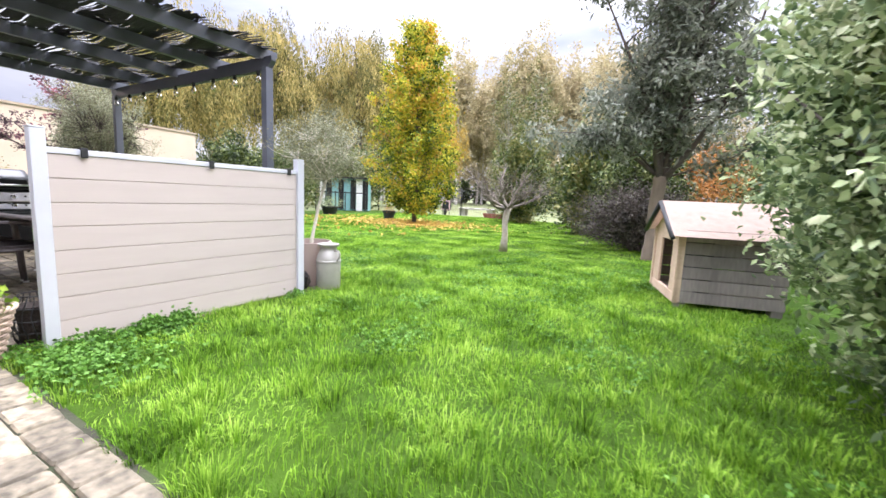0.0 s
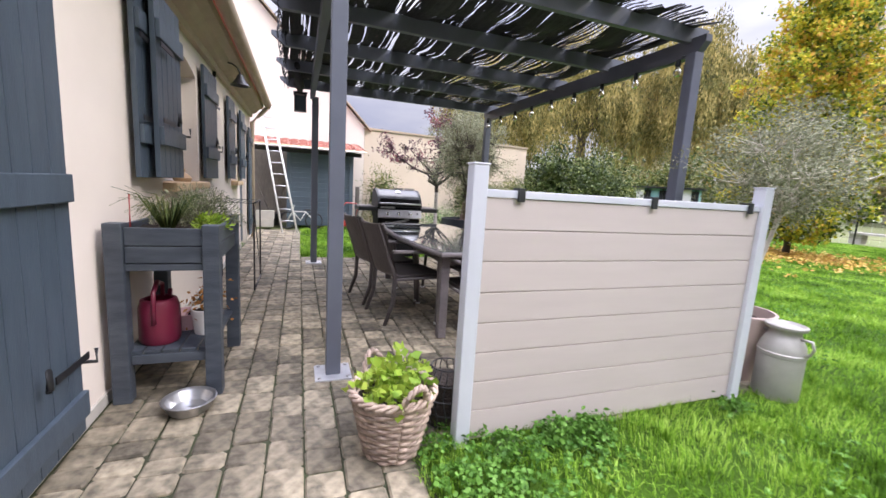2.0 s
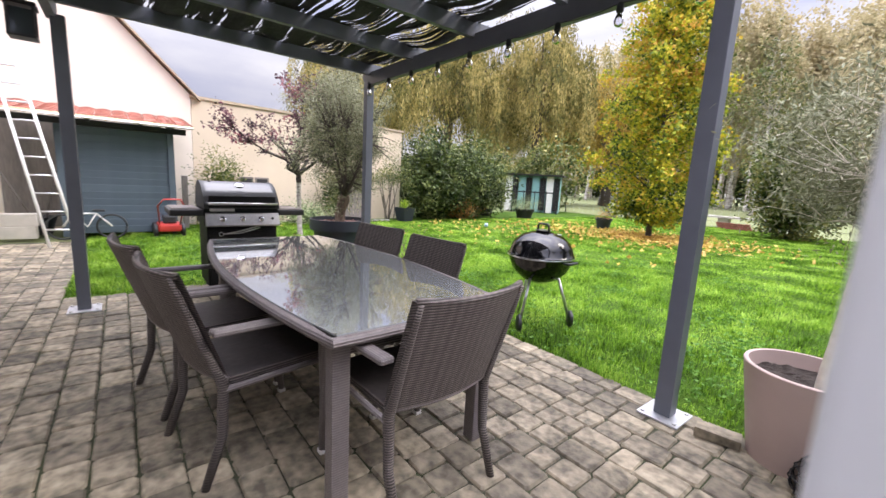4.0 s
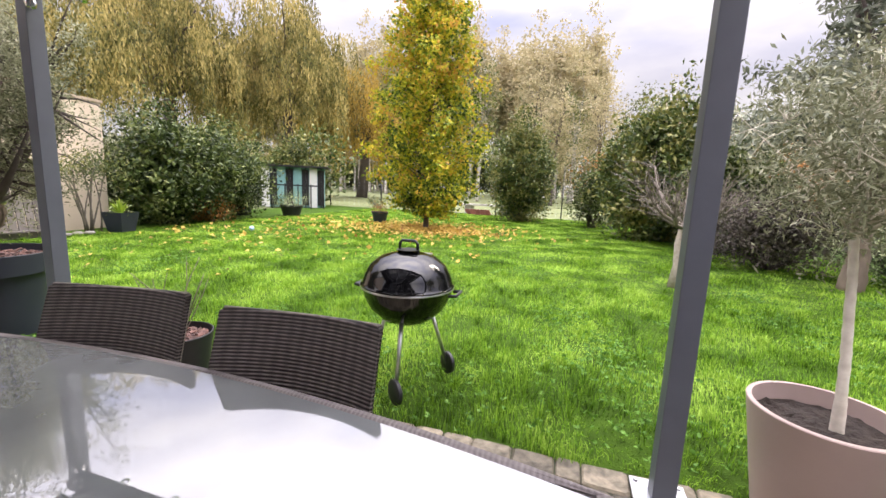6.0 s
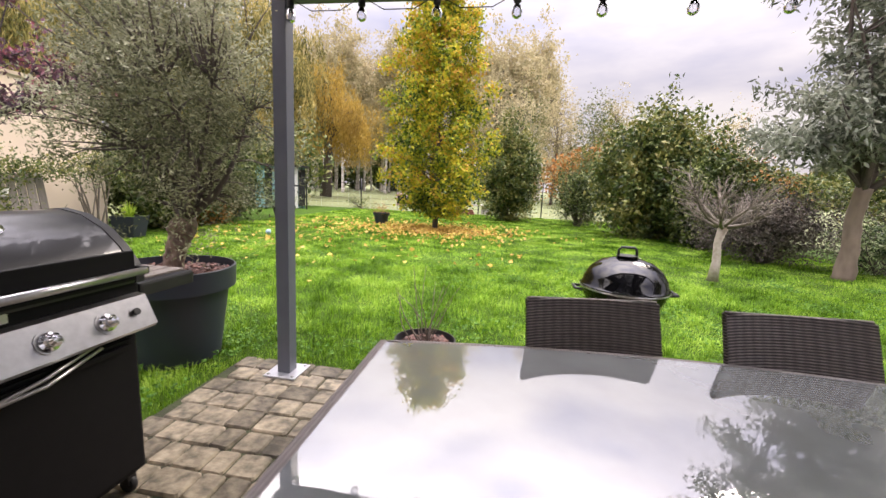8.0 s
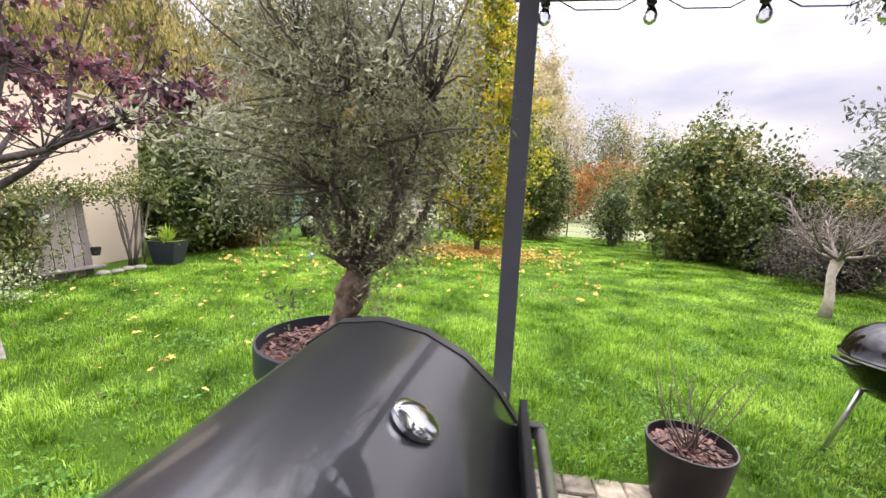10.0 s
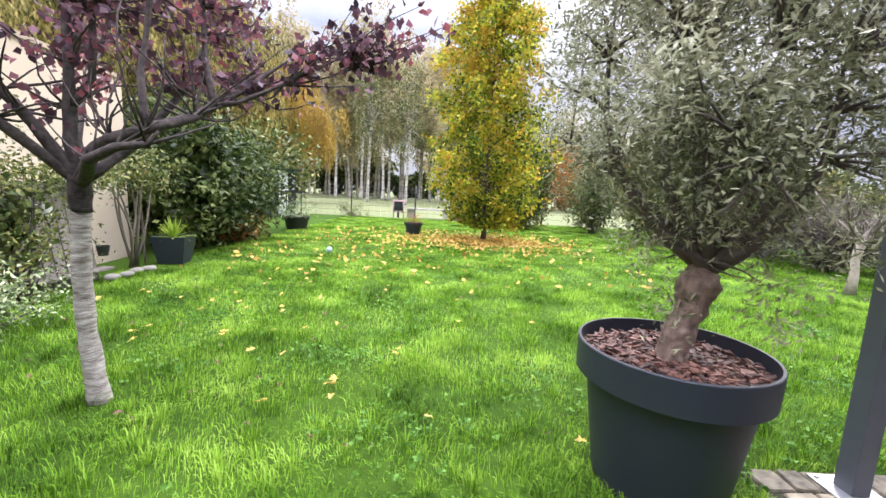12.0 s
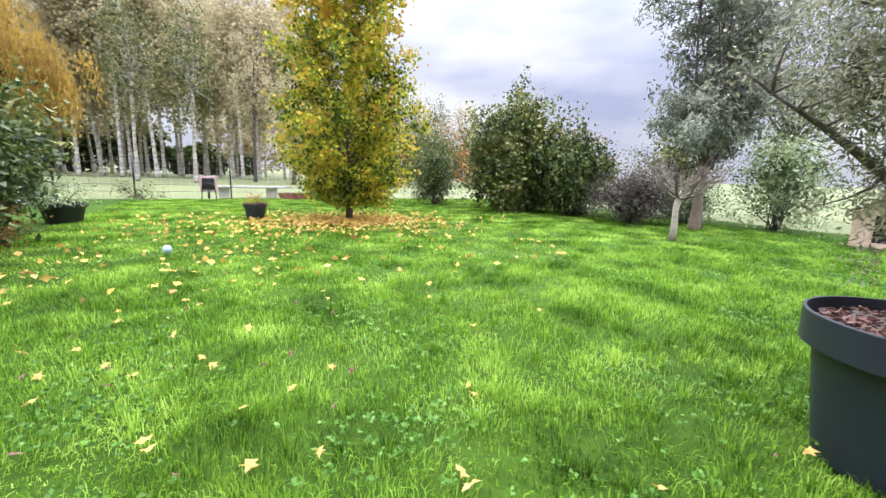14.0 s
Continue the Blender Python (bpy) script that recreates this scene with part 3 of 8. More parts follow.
def make_tree(name, at, label, category, trunk, fork_z, limb_n, crown, leafspec, bark, seed, trunk_r, bends=(0, 0), group="", limb_r=None, clumps=260, per=30, clump_r=0.12, shell=0.5, noisy=0.25, droop=0.2, twig=True, sag=0.06, taper=0.0, gnarl=0.0, bare=0.0):
    """A tree: trunk to the fork, limbs to clumps, twigs, and leaves. crown: (centre, radii) from the foot."""
    rs = np.random.RandomState(seed)
    t = thing(name, at, label, category, group=group)
    cc, rr = crown
    fork = np.array([bends[0], bends[1], fork_z])
    C, P = crown_points(rs, cc, rr, clumps, per, clump_r, shell, noisy=noisy)
    if taper:
        for A in (C, P):
            k = 1 - taper * np.clip((A[:, 2:3] - cc[2]) / rr[2], -1, 1)
            A[:, :2] = np.array(cc[:2]) + (A[:, :2] - np.array(cc[:2])) * k
    if bare:
        C = C[C[:, 2] > fork_z - 0.08]
        P = P[(P[:, 2] > fork_z + 0.12) | (np.hypot(P[:, 0] - bends[0] * 0.6, P[:, 1] - bends[1]) > bare) & (P[:, 2] > 0.12)]
    steps = 8
    pts = [(bends[0] * (i / steps) ** 1.3 + trunk_r * 0.08 * math.sin(i * 1.9 + seed), bends[1] * (i / steps) ** 1.3 + trunk_r * 0.08 * math.cos(i * 1.3 + seed), fork_z * i / steps) for i in range(steps + 1)]
    pts[0] = (0, 0, -0.03)
    rad = rad_of(trunk_r, steps) if not gnarl else [gnarl * 0.95, gnarl * 0.9, gnarl * 0.88, gnarl * 0.88, gnarl * 0.9, gnarl * 0.95, gnarl * 1.08, gnarl * 1.14, gnarl * 0.9]
    pts[-1] = tuple(fork)
    tr = tubes("trunk", [fine_line(pts, rad, 5)], bark, t, sides=24)
    roughen(tr.data, trunk_r * (0.26 if gnarl else 0.16), 1.0 / max(trunk_r, 0.02) * 0.8)
    if gnarl:
        roughen(tr.data, 0.012, 38)
    limb_r = limb_r or trunk_r * 0.5
    lines = []
    idx = rs.permutation(len(C))[:limb_n]
    ends = C[idx]
    mids = []
    for q in ends:
        q2 = fork + (q - fork) * 0.85
        b = branch(rs, fork, q2, -sag, 6, 0.08)
        lines.append((b, [limb_r * (1 - 0.85 * i / 6) for i in range(7)]))
        mids += b[2:]
    mids = np.array(mids)
    if twig:
        for q in C:
            k = np.argmin(((mids - q) ** 2).sum(1))
            lines.append((branch(rs, mids[k], q, 0.0, 3, 0.06), [limb_r * 0.28, limb_r * 0.2, limb_r * 0.12, limb_r * 0.05]))
    tubes("branchwork", lines, "barkdark" if bark in ("barkwhite", "barkbrown") else bark, t, sides=5)
    if leafspec:
        L, W, mt = leafspec
        leaves("foliage", P, L, W, mt, t, seed, droop)
    return t


def make_bush(name, at, label, radii, leafspec, seed, n=5000, category="bush", twigs=18, group="", noisy=0.3, droop=0.1, clump_r=0.16, core=True, sprigs=0.0):
    rs = np.random.RandomState(seed)
    t = thing(name, at, label, category, group=group)
    per = 22
    cz = radii[2] * 0.92
    C, P = crown_points(rs, (0, 0, cz), radii, max(20, n // per), per, clump_r, 0.6, noisy=noisy)
    if sprigs:
        P = P + (P - np.array((0, 0, cz))) * (rs.uniform(0, 1, (len(P), 1)) ** 6) * sprigs
    P[:, 2] = np.maximum(P[:, 2], rs.uniform(0.02, 0.2, len(P)) * min(1.0, radii[2] * 2))
    lines = []
    for q in C[rs.permutation(len(C))[:twigs]]:
        b = branch(rs, (rs.uniform(-.12, .12), rs.uniform(-.12, .12), -0.02), (q[0], q[1], max(q[2], 0.1)), -0.05, 5, 0.05)
        lines.append((b, [min(0.02, radii[0] * 0.03) * (1 - 0.85 * i / 5) for i in range(6)]))
    tubes("stemwork", lines, "barkdark", t, sides=5)
    leaves("foliage", P, leafspec[0], leafspec[1], leafspec[2], t, seed, droop)
    if core:
        inner = rs.normal(size=(n // 3, 3))
        inner = unit(inner) * rs.uniform(0.1, 0.75, (n // 3, 1)) * np.array(radii) + np.array((0, 0, cz))
        inner[:, 2] = np.maximum(inner[:, 2], 0.03)
        leaves("inner_foliage", inner, leafspec[0] * 1.9, leafspec[1] * 2.4, leafspec[2], t, seed + 5, droop)
    return t


# ---- ground ----
def sheet(name, x0, y0, x1, y1, z, material, label, category="", parent=None, kind="structure"):
    bm = bmesh.new()
    vs = [bm.verts.new(c) for c in ((x0, y0, z), (x1, y0, z), (x1, y1, z), (x0, y1, z))]
    bm.faces.new(vs)
    ob = part(name, bm, material, parent)
    return tagged(ob, label, category, kind=kind)


sheet("ground", -900, -900, 900, 900, -0.05, "meadow", "pale green meadow running on to the horizon", "ground")
PX0, PX1, PY1, WY, GY = -8.1, -3.22, 3.22, -0.74, 0.72   # patio's ends, its far edge, the house wall, the strip's edge
def lawn_sheet():
    bm = bmesh.new()
    rects = [(-17, PY1, 3.0, 20.6), (PX1, GY, 3.0, PY1), (-17, 0.2, PX0, PY1)]
    for x0, y0, x1, y1 in rects:
        nx, ny = max(2, int((x1 - x0) / 0.4)), max(2, int((y1 - y0) / 0.4))
        g = [[bm.verts.new((x0 + (x1 - x0) * i / nx, y0 + (y1 - y0) * j / ny, 0.0)) for j in range(ny + 1)] for i in range(nx + 1)]
        for i in range(nx):
            for j in range(ny):
                bm.faces.new((g[i][j], g[i + 1][j], g[i + 1][j + 1], g[i][j + 1]))
    for v in bm.verts:
        v.co.z = -0.018 + 0.012 * noise.noise(v.co * 0.9)
    ob = part("lawn", bm, "lawn")
    return tagged(ob, "bright green lawn with damp soil between the blades", "lawn", kind="structure")


lawn_sheet()

# ---- house ----
def house_wall():
    t = tagged(new("wall_house"), "cream rendered house wall with shuttered windows", "wall", kind="structure")
    top, th = 2.62, 0.3
    spans = [(-10.7, -9.95, 0, top), (-9.95, -9.05, 2.05, top), (-9.05, -8.75, 0, top), (-8.75, -8.2, 0, 1.12), (-8.75, -8.2, 2.18, top), (-8.2, -6.13, 0, top),
             (-6.13, -5.06, 0, 1.12), (-6.13, -5.06, 2.2, top), (-5.06, -2.9, 0, top), (-2.9, -1.8, 2.12, top), (-1.8, 4.5, 0, top)]
    for x0, x1, z0, z1 in spans:
        boxpart("wall_piece", (x0, WY - th, z0 - (0.05 if z0 == 0 else 0)), (x1, WY, z1), "render", t, bevel=0)
    # low arches over the windows
    for x0, x1, z in ((-6.13, -5.06, 2.2), (-8.75, -8.2, 2.18)):
        bm = bmesh.new()
        n, c = 10, (x0 + x1) / 2
        w = (x1 - x0) / 2
        for i in range(n):
            a0, a1 = -1 + 2 * i / n, -1 + 2 * (i + 1) / n
            h0, h1 = 0.10 * a0 * a0, 0.10 * a1 * a1
            X0, X1 = c + a0 * w, c + a1 * w
            ring = [(X0, WY - th + .01, z), (X1, WY - th + .01, z), (X1, WY - th + .01, z - h1 - .01), (X0, WY - th + .01, z - h0 - .01)]
            f = [bm.verts.new(p) for p in ring] + [bm.verts.new((p[0], WY - 0.001, p[2])) for p in ring]
            for q in ((0, 1, 2, 3), (7, 6, 5, 4), (3, 2, 6, 7), (0, 4, 5, 1)):
                bm.faces.new([f[k] for k in q])
        part("arch", bm, "render", t)
    boxpart("plinth", (-9.05, WY, 0), (-2.9, WY + 0.012, 0.06), "concrete", t, bevel=0)
    # back, sides and ceiling close the house
    boxpart("back_wall", (-10.7, -8.0, -0.05), (4.5, -7.7, top), "render", t, bevel=0)
    boxpart("side_wall", (4.2, -7.7, -0.05), (4.5, WY - th, top), "render", t, bevel=0)
    boxpart("side_wall", (-10.7, -7.7, -0.05), (-10.4, WY - th, top), "render", t, bevel=0)
    boxpart("attic_floor", (-10.4, -7.7, top - 0.12), (4.2, WY - th, top - 0.004), "whitepaint", t, bevel=0)
    boxpart("room_floor", (-10.4, -7.7, -0.04), (4.2, WY - th, 0.06), "concrete", t, bevel=0)
    for x in (-7.2, -2.0):
        boxpart("partition", (x, -7.7, 0.06), (x + 0.1, WY - th, top - 0.13), "render", t, bevel=0)
    return t


house_wall()


def cornice():
    t = tagged(new("trim_eaves"), "sand-coloured moulded cornice with gutter under the roof edge", "eaves", kind="structure")
    prof = [(0, 2.36), (0.05, 2.36), (0.06, 2.42), (0.12, 2.44), (0.17, 2.5), (0.25, 2.53), (0.26, 2.6), (0.0, 2.62)]
    bm = bmesh.new()
    for xa, xb in ((-10.55, 4.6),):
        A = [bm.verts.new((xa, WY + y + .002, z)) for y, z in prof]
        B = [bm.verts.new((xb, WY + y + .002, z)) for y, z in prof]
        for i in range(len(prof)):
            j = (i + 1) % len(prof)
            bm.faces.new((A[i], A[j], B[j], B[i]))
        bm.faces.new(A[::-1])
        bm.faces.new(B)
    part("cornice", bm, "cornice", t)
    bm = bmesh.new()
    arc = [(0.27 + 0.07 + 0.07 * math.cos(a), 2.62 + 0.075 * math.sin(a)) for a in [math.pi + i * math.pi / 8 for i in range(9)]]
    arc2 = [(0.34 + (y - 0.34) * 0.92, 2.62 + (z - 2.62) * 0.92) for y, z in reversed(arc)]
    ring = arc + arc2
    A = [bm.verts.new((-10.55, WY + y, z)) for y, z in ring]
    B = [bm.verts.new((4.6, WY + y, z)) for y, z in ring]
    for i in range(len(ring)):
        j = (i + 1) % len(ring)
        bm.faces.new((A[i], A[j], B[j], B[i]))
    bm.faces.new(A[::-1])
    bm.faces.new(B)
    part("gutter", bm, "cornice", t)
    tubes("downpipe", [([(-10.45, WY + 0.34, 2.56), (-10.45, WY + 0.2, 2.4), (-10.45, WY + 0.06, 2.25), (-10.45, WY + 0.06, 0.0)], 0.04)], "cornice", t, sides=10)
    roof = tagged(new("roof_house"), "low-pitched clay tile roof", "roof", kind="structure")
    bm = bmesh.new()
    f = [bm.verts.new(c) for c in ((-10.8, -0.42, 2.66), (4.7, -0.42, 2.66), (4.7, -4.4, 4.6), (-10.8, -4.4, 4.6), (-10.8, -8.3, 2.66), (4.7, -8.3, 2.66))]
    bm.faces.new((f[0], f[1], f[2], f[3]))
    bm.faces.new((f[3], f[2], f[5], f[4]))
    bm.faces.new((f[0], f[3], f[4]))
    bm.faces.new((f[1], f[5], f[2]))
    bmesh.ops.solidify(bm, geom=bm.faces[:], thickness=0.05)
    part("roof_slopes", bm, "red_tile", roof)


cornice()


def shutter_leaf(name, x0, x1, z0, z1, y, brace_side=1, ledges=None):
    """A ledged board shutter folded back flat against the wall."""
    t = thing(name, (0, 0, 0), "slate-blue wooden board shutter folded back against the cream wall", "shutter", group="window shutters")
    n = max(3, round((x1 - x0) / 0.11))
    w = (x1 - x0) / n
    for i in range(n):
        boxpart("board", (x0 + i * w + 0.002, y, z0), (x0 + (i + 1) * w - 0.002, y + 0.028, z1), "shutter", t, bevel=0.003)
    for z in ledges or (z0 + 0.2, z1 - 0.28):
        boxpart("ledge", (x0 + 0.01, y + 0.028, z), (x1 - 0.01, y + 0.052, z + 0.11), "shutter", t, bevel=0.005)
    xh = x1 if brace_side > 0 else x0
    for z in (z0 + 0.33, z1 - 0.33):
        boxpart("hinge_strap", (min(xh, xh - brace_side * 0.25), y + 0.053, z), (max(xh, xh - brace_side * 0.25), y + 0.058, z + 0.03), "satinblack", t, bevel=0.001)
    mid = (x0 + x1) / 2
    tubes("bolt", [([(mid, y + 0.07, z0 + 0.34), (mid, y + 0.075, z0 + 0.42), (mid + 0.03, y + 0.09, z0 + 0.36)], 0.01)], "satinblack", t)
    tubes("stop", [([(x0 - 0.03, WY, z0 + 0.3), (x0 - 0.03, y + 0.07, z0 + 0.3), (x0 - 0.03, y + 0.07, z0 + 0.36)], 0.008)], "satinblack", t)
    return t


def folded_shutter(x0, x1, z0, z1, y):
    """The hinged second leaf, standing a little off the first."""
    t = shutter_leaf("window_shutter", x0, x1, z0, z1, y)
    return t


shutter_leaf("window_shutter", -5.02, -4.38, 1.16, 2.27, WY + 0.035)
shutter_leaf("window_shutter", -5.04, -4.5, 1.165, 2.265, WY + 0.1)
shutter_leaf("window_shutter", -6.80, -6.16, 1.16, 2.24, WY + 0.035, -1)
shutter_leaf("window_shutter", -8.17, -7.62, 1.16, 2.22, WY + 0.035)
shutter_leaf("window_shutter", -9.3, -8.78, 1.16, 2.22, WY + 0.035, -1)
shutter_leaf("door_shutter", -3.58, -2.92, 0.06, 2.2, WY + 0.03, -1, (0.14, 1.06, 1.98))
shutter_leaf("door_shutter", -1.78, -1.14, 0.1, 2.16, WY + 0.03, 1)
shutter_leaf("door_shutter", -10.35, -9.96, 0.1, 2.1, WY + 0.03, -1)


def window(name, x0, x1, z0, z1):
    t = tagged(new(name), "white-framed house window set deep in the cream wall, with a sandstone-coloured sill", "window", kind="structure")
    y = WY - 0.2
    for lo, hi in (((x0, y, z0), (x0 + 0.06, y + 0.06, z1)), ((x1 - 0.06, y, z0), (x1, y + 0.06, z1)), ((x0 + .06, y, z0), (x1 - .06, y + 0.06, z0 + 0.06)),
                   ((x0 + .06, y, z1 - 0.06), (x1 - .06, y + 0.06, z1)), (((x0 + x1) / 2 - 0.05, y, z0 + .06), ((x0 + x1) / 2 + 0.05, y + 0.06, z1 - .06))):
        boxpart("window_frame", lo, hi, "whitepaint", t, bevel=0.006)
    boxpart("pane", (x0 + 0.06, y + 0.02, z0 + 0.06), ((x0 + x1) / 2 - 0.05, y + 0.03, z1 - 0.06), "window", t, bevel=0)
    boxpart("pane", ((x0 + x1) / 2 + 0.05, y + 0.02, z0 + 0.06), (x1 - 0.06, y + 0.03, z1 - 0.06), "window", t, bevel=0)
    boxpart("window_sill", (x0 - 0.06, WY - 0.14, z0 - 0.06), (x1 + 0.06, WY + 0.09, z0 + 0.005), "sill", t, bevel=0.012)
    return t


window("window_1", -6.13, -5.06, 1.12, 2.2)
window("window_2", -8.75, -8.2, 1.12, 2.18)
door = tagged(new("door_1"), "slate-blue back door in the cream wall", "door", kind="structure")
boxpart("door_leaf", (-9.93, WY - 0.12, 0.0), (-9.07, WY - 0.07, 2.04), "shutter", door)
door = tagged(new("door_2"), "glazed white terrace door behind open shutters", "door", kind="structure")
boxpart("door_frame", (-2.88, WY - 0.15, 0.0), (-1.82, WY - 0.09, 2.1), "whitepaint", door)
boxpart("pane", (-2.78, WY - 0.09, 0.1), (-1.92, WY - 0.085, 2.0), "window", door)

g = thing("stone_ornament", (-5.62, WY - 0.02, 1.126), "small sand-coloured stone ornament on the window sill", "ornament")
lathe("ornament", [(0, 0), (0.06, 0), (0.075, 0.03), (0.05, 0.06), (0.02, 0.08), (0.03, 0.1), (0, 0.13)], "sill", g, seg=16)


def wall_lamp():
    t = thing("wall_lamp", (-6.98, WY, 2.3), "dark swan-neck wall lamp with a bell shade on the cream wall", "lamp")
    boxpart("bracket", (-0.03, 0, -0.08), (0.03, 0.02, 0.08), "satinblack", t)
    tubes("arm", [([(0, 0.02, 0)] + [(0, 0.02 + 0.13 - 0.13 * math.cos(a), 0.06 + 0.12 * math.sin(a)) for a in [i * math.pi / 8 for i in range(1, 9)]], 0.009)], "satinblack", t)
    lathe("shade", [(0.012, 0.05), (0.03, 0.04), (0.045, 0.0), (0.07, -0.04), (0.11, -0.08), (0.105, -0.08), (0.065, -0.035), (0.0, 0.0)], "satinblack", t, at=(0, 0.28, 0.02), seg=24)


wall_lamp()

# ---- neighbours' walls and the shed ----
def gable_house():
    t = tagged(new("wall_gable"), "tall cream gable wall of the next house with a clay roof edge", "wall", kind="structure")
    bm = bmesh.new()
    ring = [(-14.0, 2.02, -0.05), (-14.0, 2.02, 2.86), (-14.0, -3.2, 8.2), (-14.0, -8.4, 2.86), (-14.0, -8.4, -0.05)]
    A = [bm.verts.new(p) for p in ring]
    B = [bm.verts.new((-22, p[1], p[2])) for p in ring]
    for i in range(5):
        j = (i + 1) % 5
        bm.faces.new((A[i], B[i], B[j], A[j]))
    bm.faces.new(A)
    bm.faces.new(B[::-1])
    part("gable", bm, "render", t)
    bm = bmesh.new()
    for k in range(26):
        a, b = k / 26, (k + 1) / 26
        y0, z0 = 2.2 - 5.4 * a, 2.74 + 5.53 * a
        y1, z1 = 2.2 - 5.4 * b, 2.74 + 5.53 * b
        f = [bm.verts.new(c) for c in ((-13.88, y0, z0 + 0.05), (-13.88, y1, z1 + 0.04), (-22, y1, z1 + 0.04), (-22, y0, z0 + 0.05),
                                       (-13.88, y0, z0), (-13.88, y1, z1), (-22, y1, z1), (-22, y0, z0))]
        for q in ((0, 3, 2, 1), (4, 5, 6, 7), (0, 1, 5, 4), (3, 7, 6, 2), (0, 4, 7, 3), (1, 2, 6, 5)):
            bm.faces.new([f[i] for i in q])
    part("roof_edge", bm, "cornice", t)


gable_house()


def skew_box(p, q, th, z0, z1):
    """A wall between two plan points, th thick to its left."""
    bm = bmesh.new()
    p, q = Vector((*p, 0)), Vector((*q, 0))
    d = (q - p).normalized()
    nrm = Vector((-d.y, d.x, 0)) * th
    base = [p, q, q + nrm, p + nrm]
    A = [bm.verts.new((v.x, v.y, z0)) for v in base]
    B = [bm.verts.new((v.x, v.y, z1)) for v in base]
    bm.faces.new(A[::-1])
    bm.faces.new(B)
    for i in range(4):
        j = (i + 1) % 4
        bm.faces.new((A[i], A[j], B[j], B[i]))
    return bm


t = tagged(new("wall_outbuilding"), "pale yellow rendered wall of a low flat outbuilding", "wall", kind="structure")
part("outbuilding", skew_box((-14.02, 2.03), (-14.8, 8.06), 5.0, -0.05, 2.8), "render2", t)
part("coping", skew_box((-13.98, 2.0), (-14.77, 8.1), 5.08, 2.8, 2.86), "cornice", t)


def shed():
    X, Y0, Y1 = -12.4, -1.0, 1.52
    t = thing("garden_shed", (X, 0, 0), "slate-blue boarded lean-to shed with red tiled roof by the gable", "shed")
    boxpart("frame_post", (-0.05, Y1 - 0.1, 0), (0.05, Y1, 1.86), "shedboard", t)
    boxpart("frame_post", (-0.05, -0.1, 0), (0.05, 0.0, 1.86), "shedboard", t)
    n = 15
    for i in range(n):
        z = 0.05 + i * 0.12
        b = boxpart("board", (-0.03, 0.0, 0.0), (0.0, Y1 - 0.1, 0.125), "shedboard", t, bevel=0.004)
        b.matrix_basis = pose(0.01, 0, z, 0, 6, 0)
    boxpart("side_wall", (-1.55, Y1 - 0.04, 0), (-0.05, Y1 - 0.005, 2.05), "shedboard", t)
    boxpart("divider", (-1.55, -0.06, 0), (-0.05, -0.02, 1.9), "shedboard", t)
    boxpart("back_store", (-1.58, Y0, 0), (-1.55, Y1 - .05, 2.1), "greywood", t)
    boxpart("beam", (-0.06, Y0, 1.86), (0.06, Y1 + 0.2, 1.96), "satinblack", t)
    for y in (Y0 + 0.2, 0.3, 1.0, Y1 - 0.05):
        bm = bmesh.new()
        box(bm, (-1.6, y, -0.035), (0.22, y + 0.06, 0.035), 0.004)
        r = part("rafter", bm, "satinblack", t)
        r.matrix_basis = pose(0, 0, 1.99, 0, 9, 0)
    roof = new("roof")
    roof.parent = t
    rows, cols = 6, 13
    me = None
    for i in range(rows):
        for j in range(cols):
            if me is None:
                bm = bmesh.new()
                for k in range(6):
                    a0, a1 = k / 6, (k + 1) / 6
                    za, zb = 0.025 * math.sin(a0 * math.pi), 0.025 * math.sin(a1 * math.pi)
                    f = [bm.verts.new(c) for c in ((0, a0 * .22, za), (0, a1 * .22, zb), (0.3, a1 * .23, zb), (0.3, a0 * .23, za), (0.3, a1 * .23, zb - .014), (0.3, a0 * .23, za - .014))]
                    bm.faces.new((f[0], f[3], f[2], f[1]))
                    bm.faces.new((f[3], f[5], f[4], f[2]))
                ob = part("tile", bm, "red_tile", roof)
                me = ob.data
            else:
                ob = new("tile", me)
                ob.parent = roof
            ob.matrix_basis = pose(0.30 - (i + 1) * 0.27, Y0 - 0.2 + j * 0.232, 2.05 + (i) * 0.048, 0, 7, 0)
    boxpart("roof_board", (-1.6, Y0 - 0.2, 1.97), (0.2, Y1 + 0.28, 1.985), "whitepaint", t).matrix_basis = pose(0, 0, 0.03, 0, 8, 0)
    tubes("gutter", [([(0.33, Y0 - 0.2, 1.99), (0.33, Y1 + 0.3, 1.98)], 0.028)], "sill", t, sides=8)
    tubes("downpipe", [([(0.33, Y0 + 0.06, 1.99), (0.1, Y0 + 0.06, 1.9), (0.1, Y0 + 0.06, 0)], 0.03)], "whitepaint", t, sides=8)
    return t


shed()
t = thing("extension_ladder", (-11.2, 0.0, 0), "pale aluminium extension ladder leaning on the shed roof", "ladder")
foot, topp = Vector((0, 0, 0)), Vector((-0.85, -0.55, 2.85))
side = Vector((0.03, 0.16, 0)) * 1.0
tubes("rail", [([foot - side, topp - side * 0.8], 0.028)], "whitepaint", t, sides=4)
tubes("rail", [([foot + side, topp + side * 0.8], 0.028)], "whitepaint", t, sides=4)
for i in range(1, 11):
    p = foot.lerp(topp, i / 11)
    tubes("rung", [([p - side, p + side], 0.014)], "steel", t, sides=6)


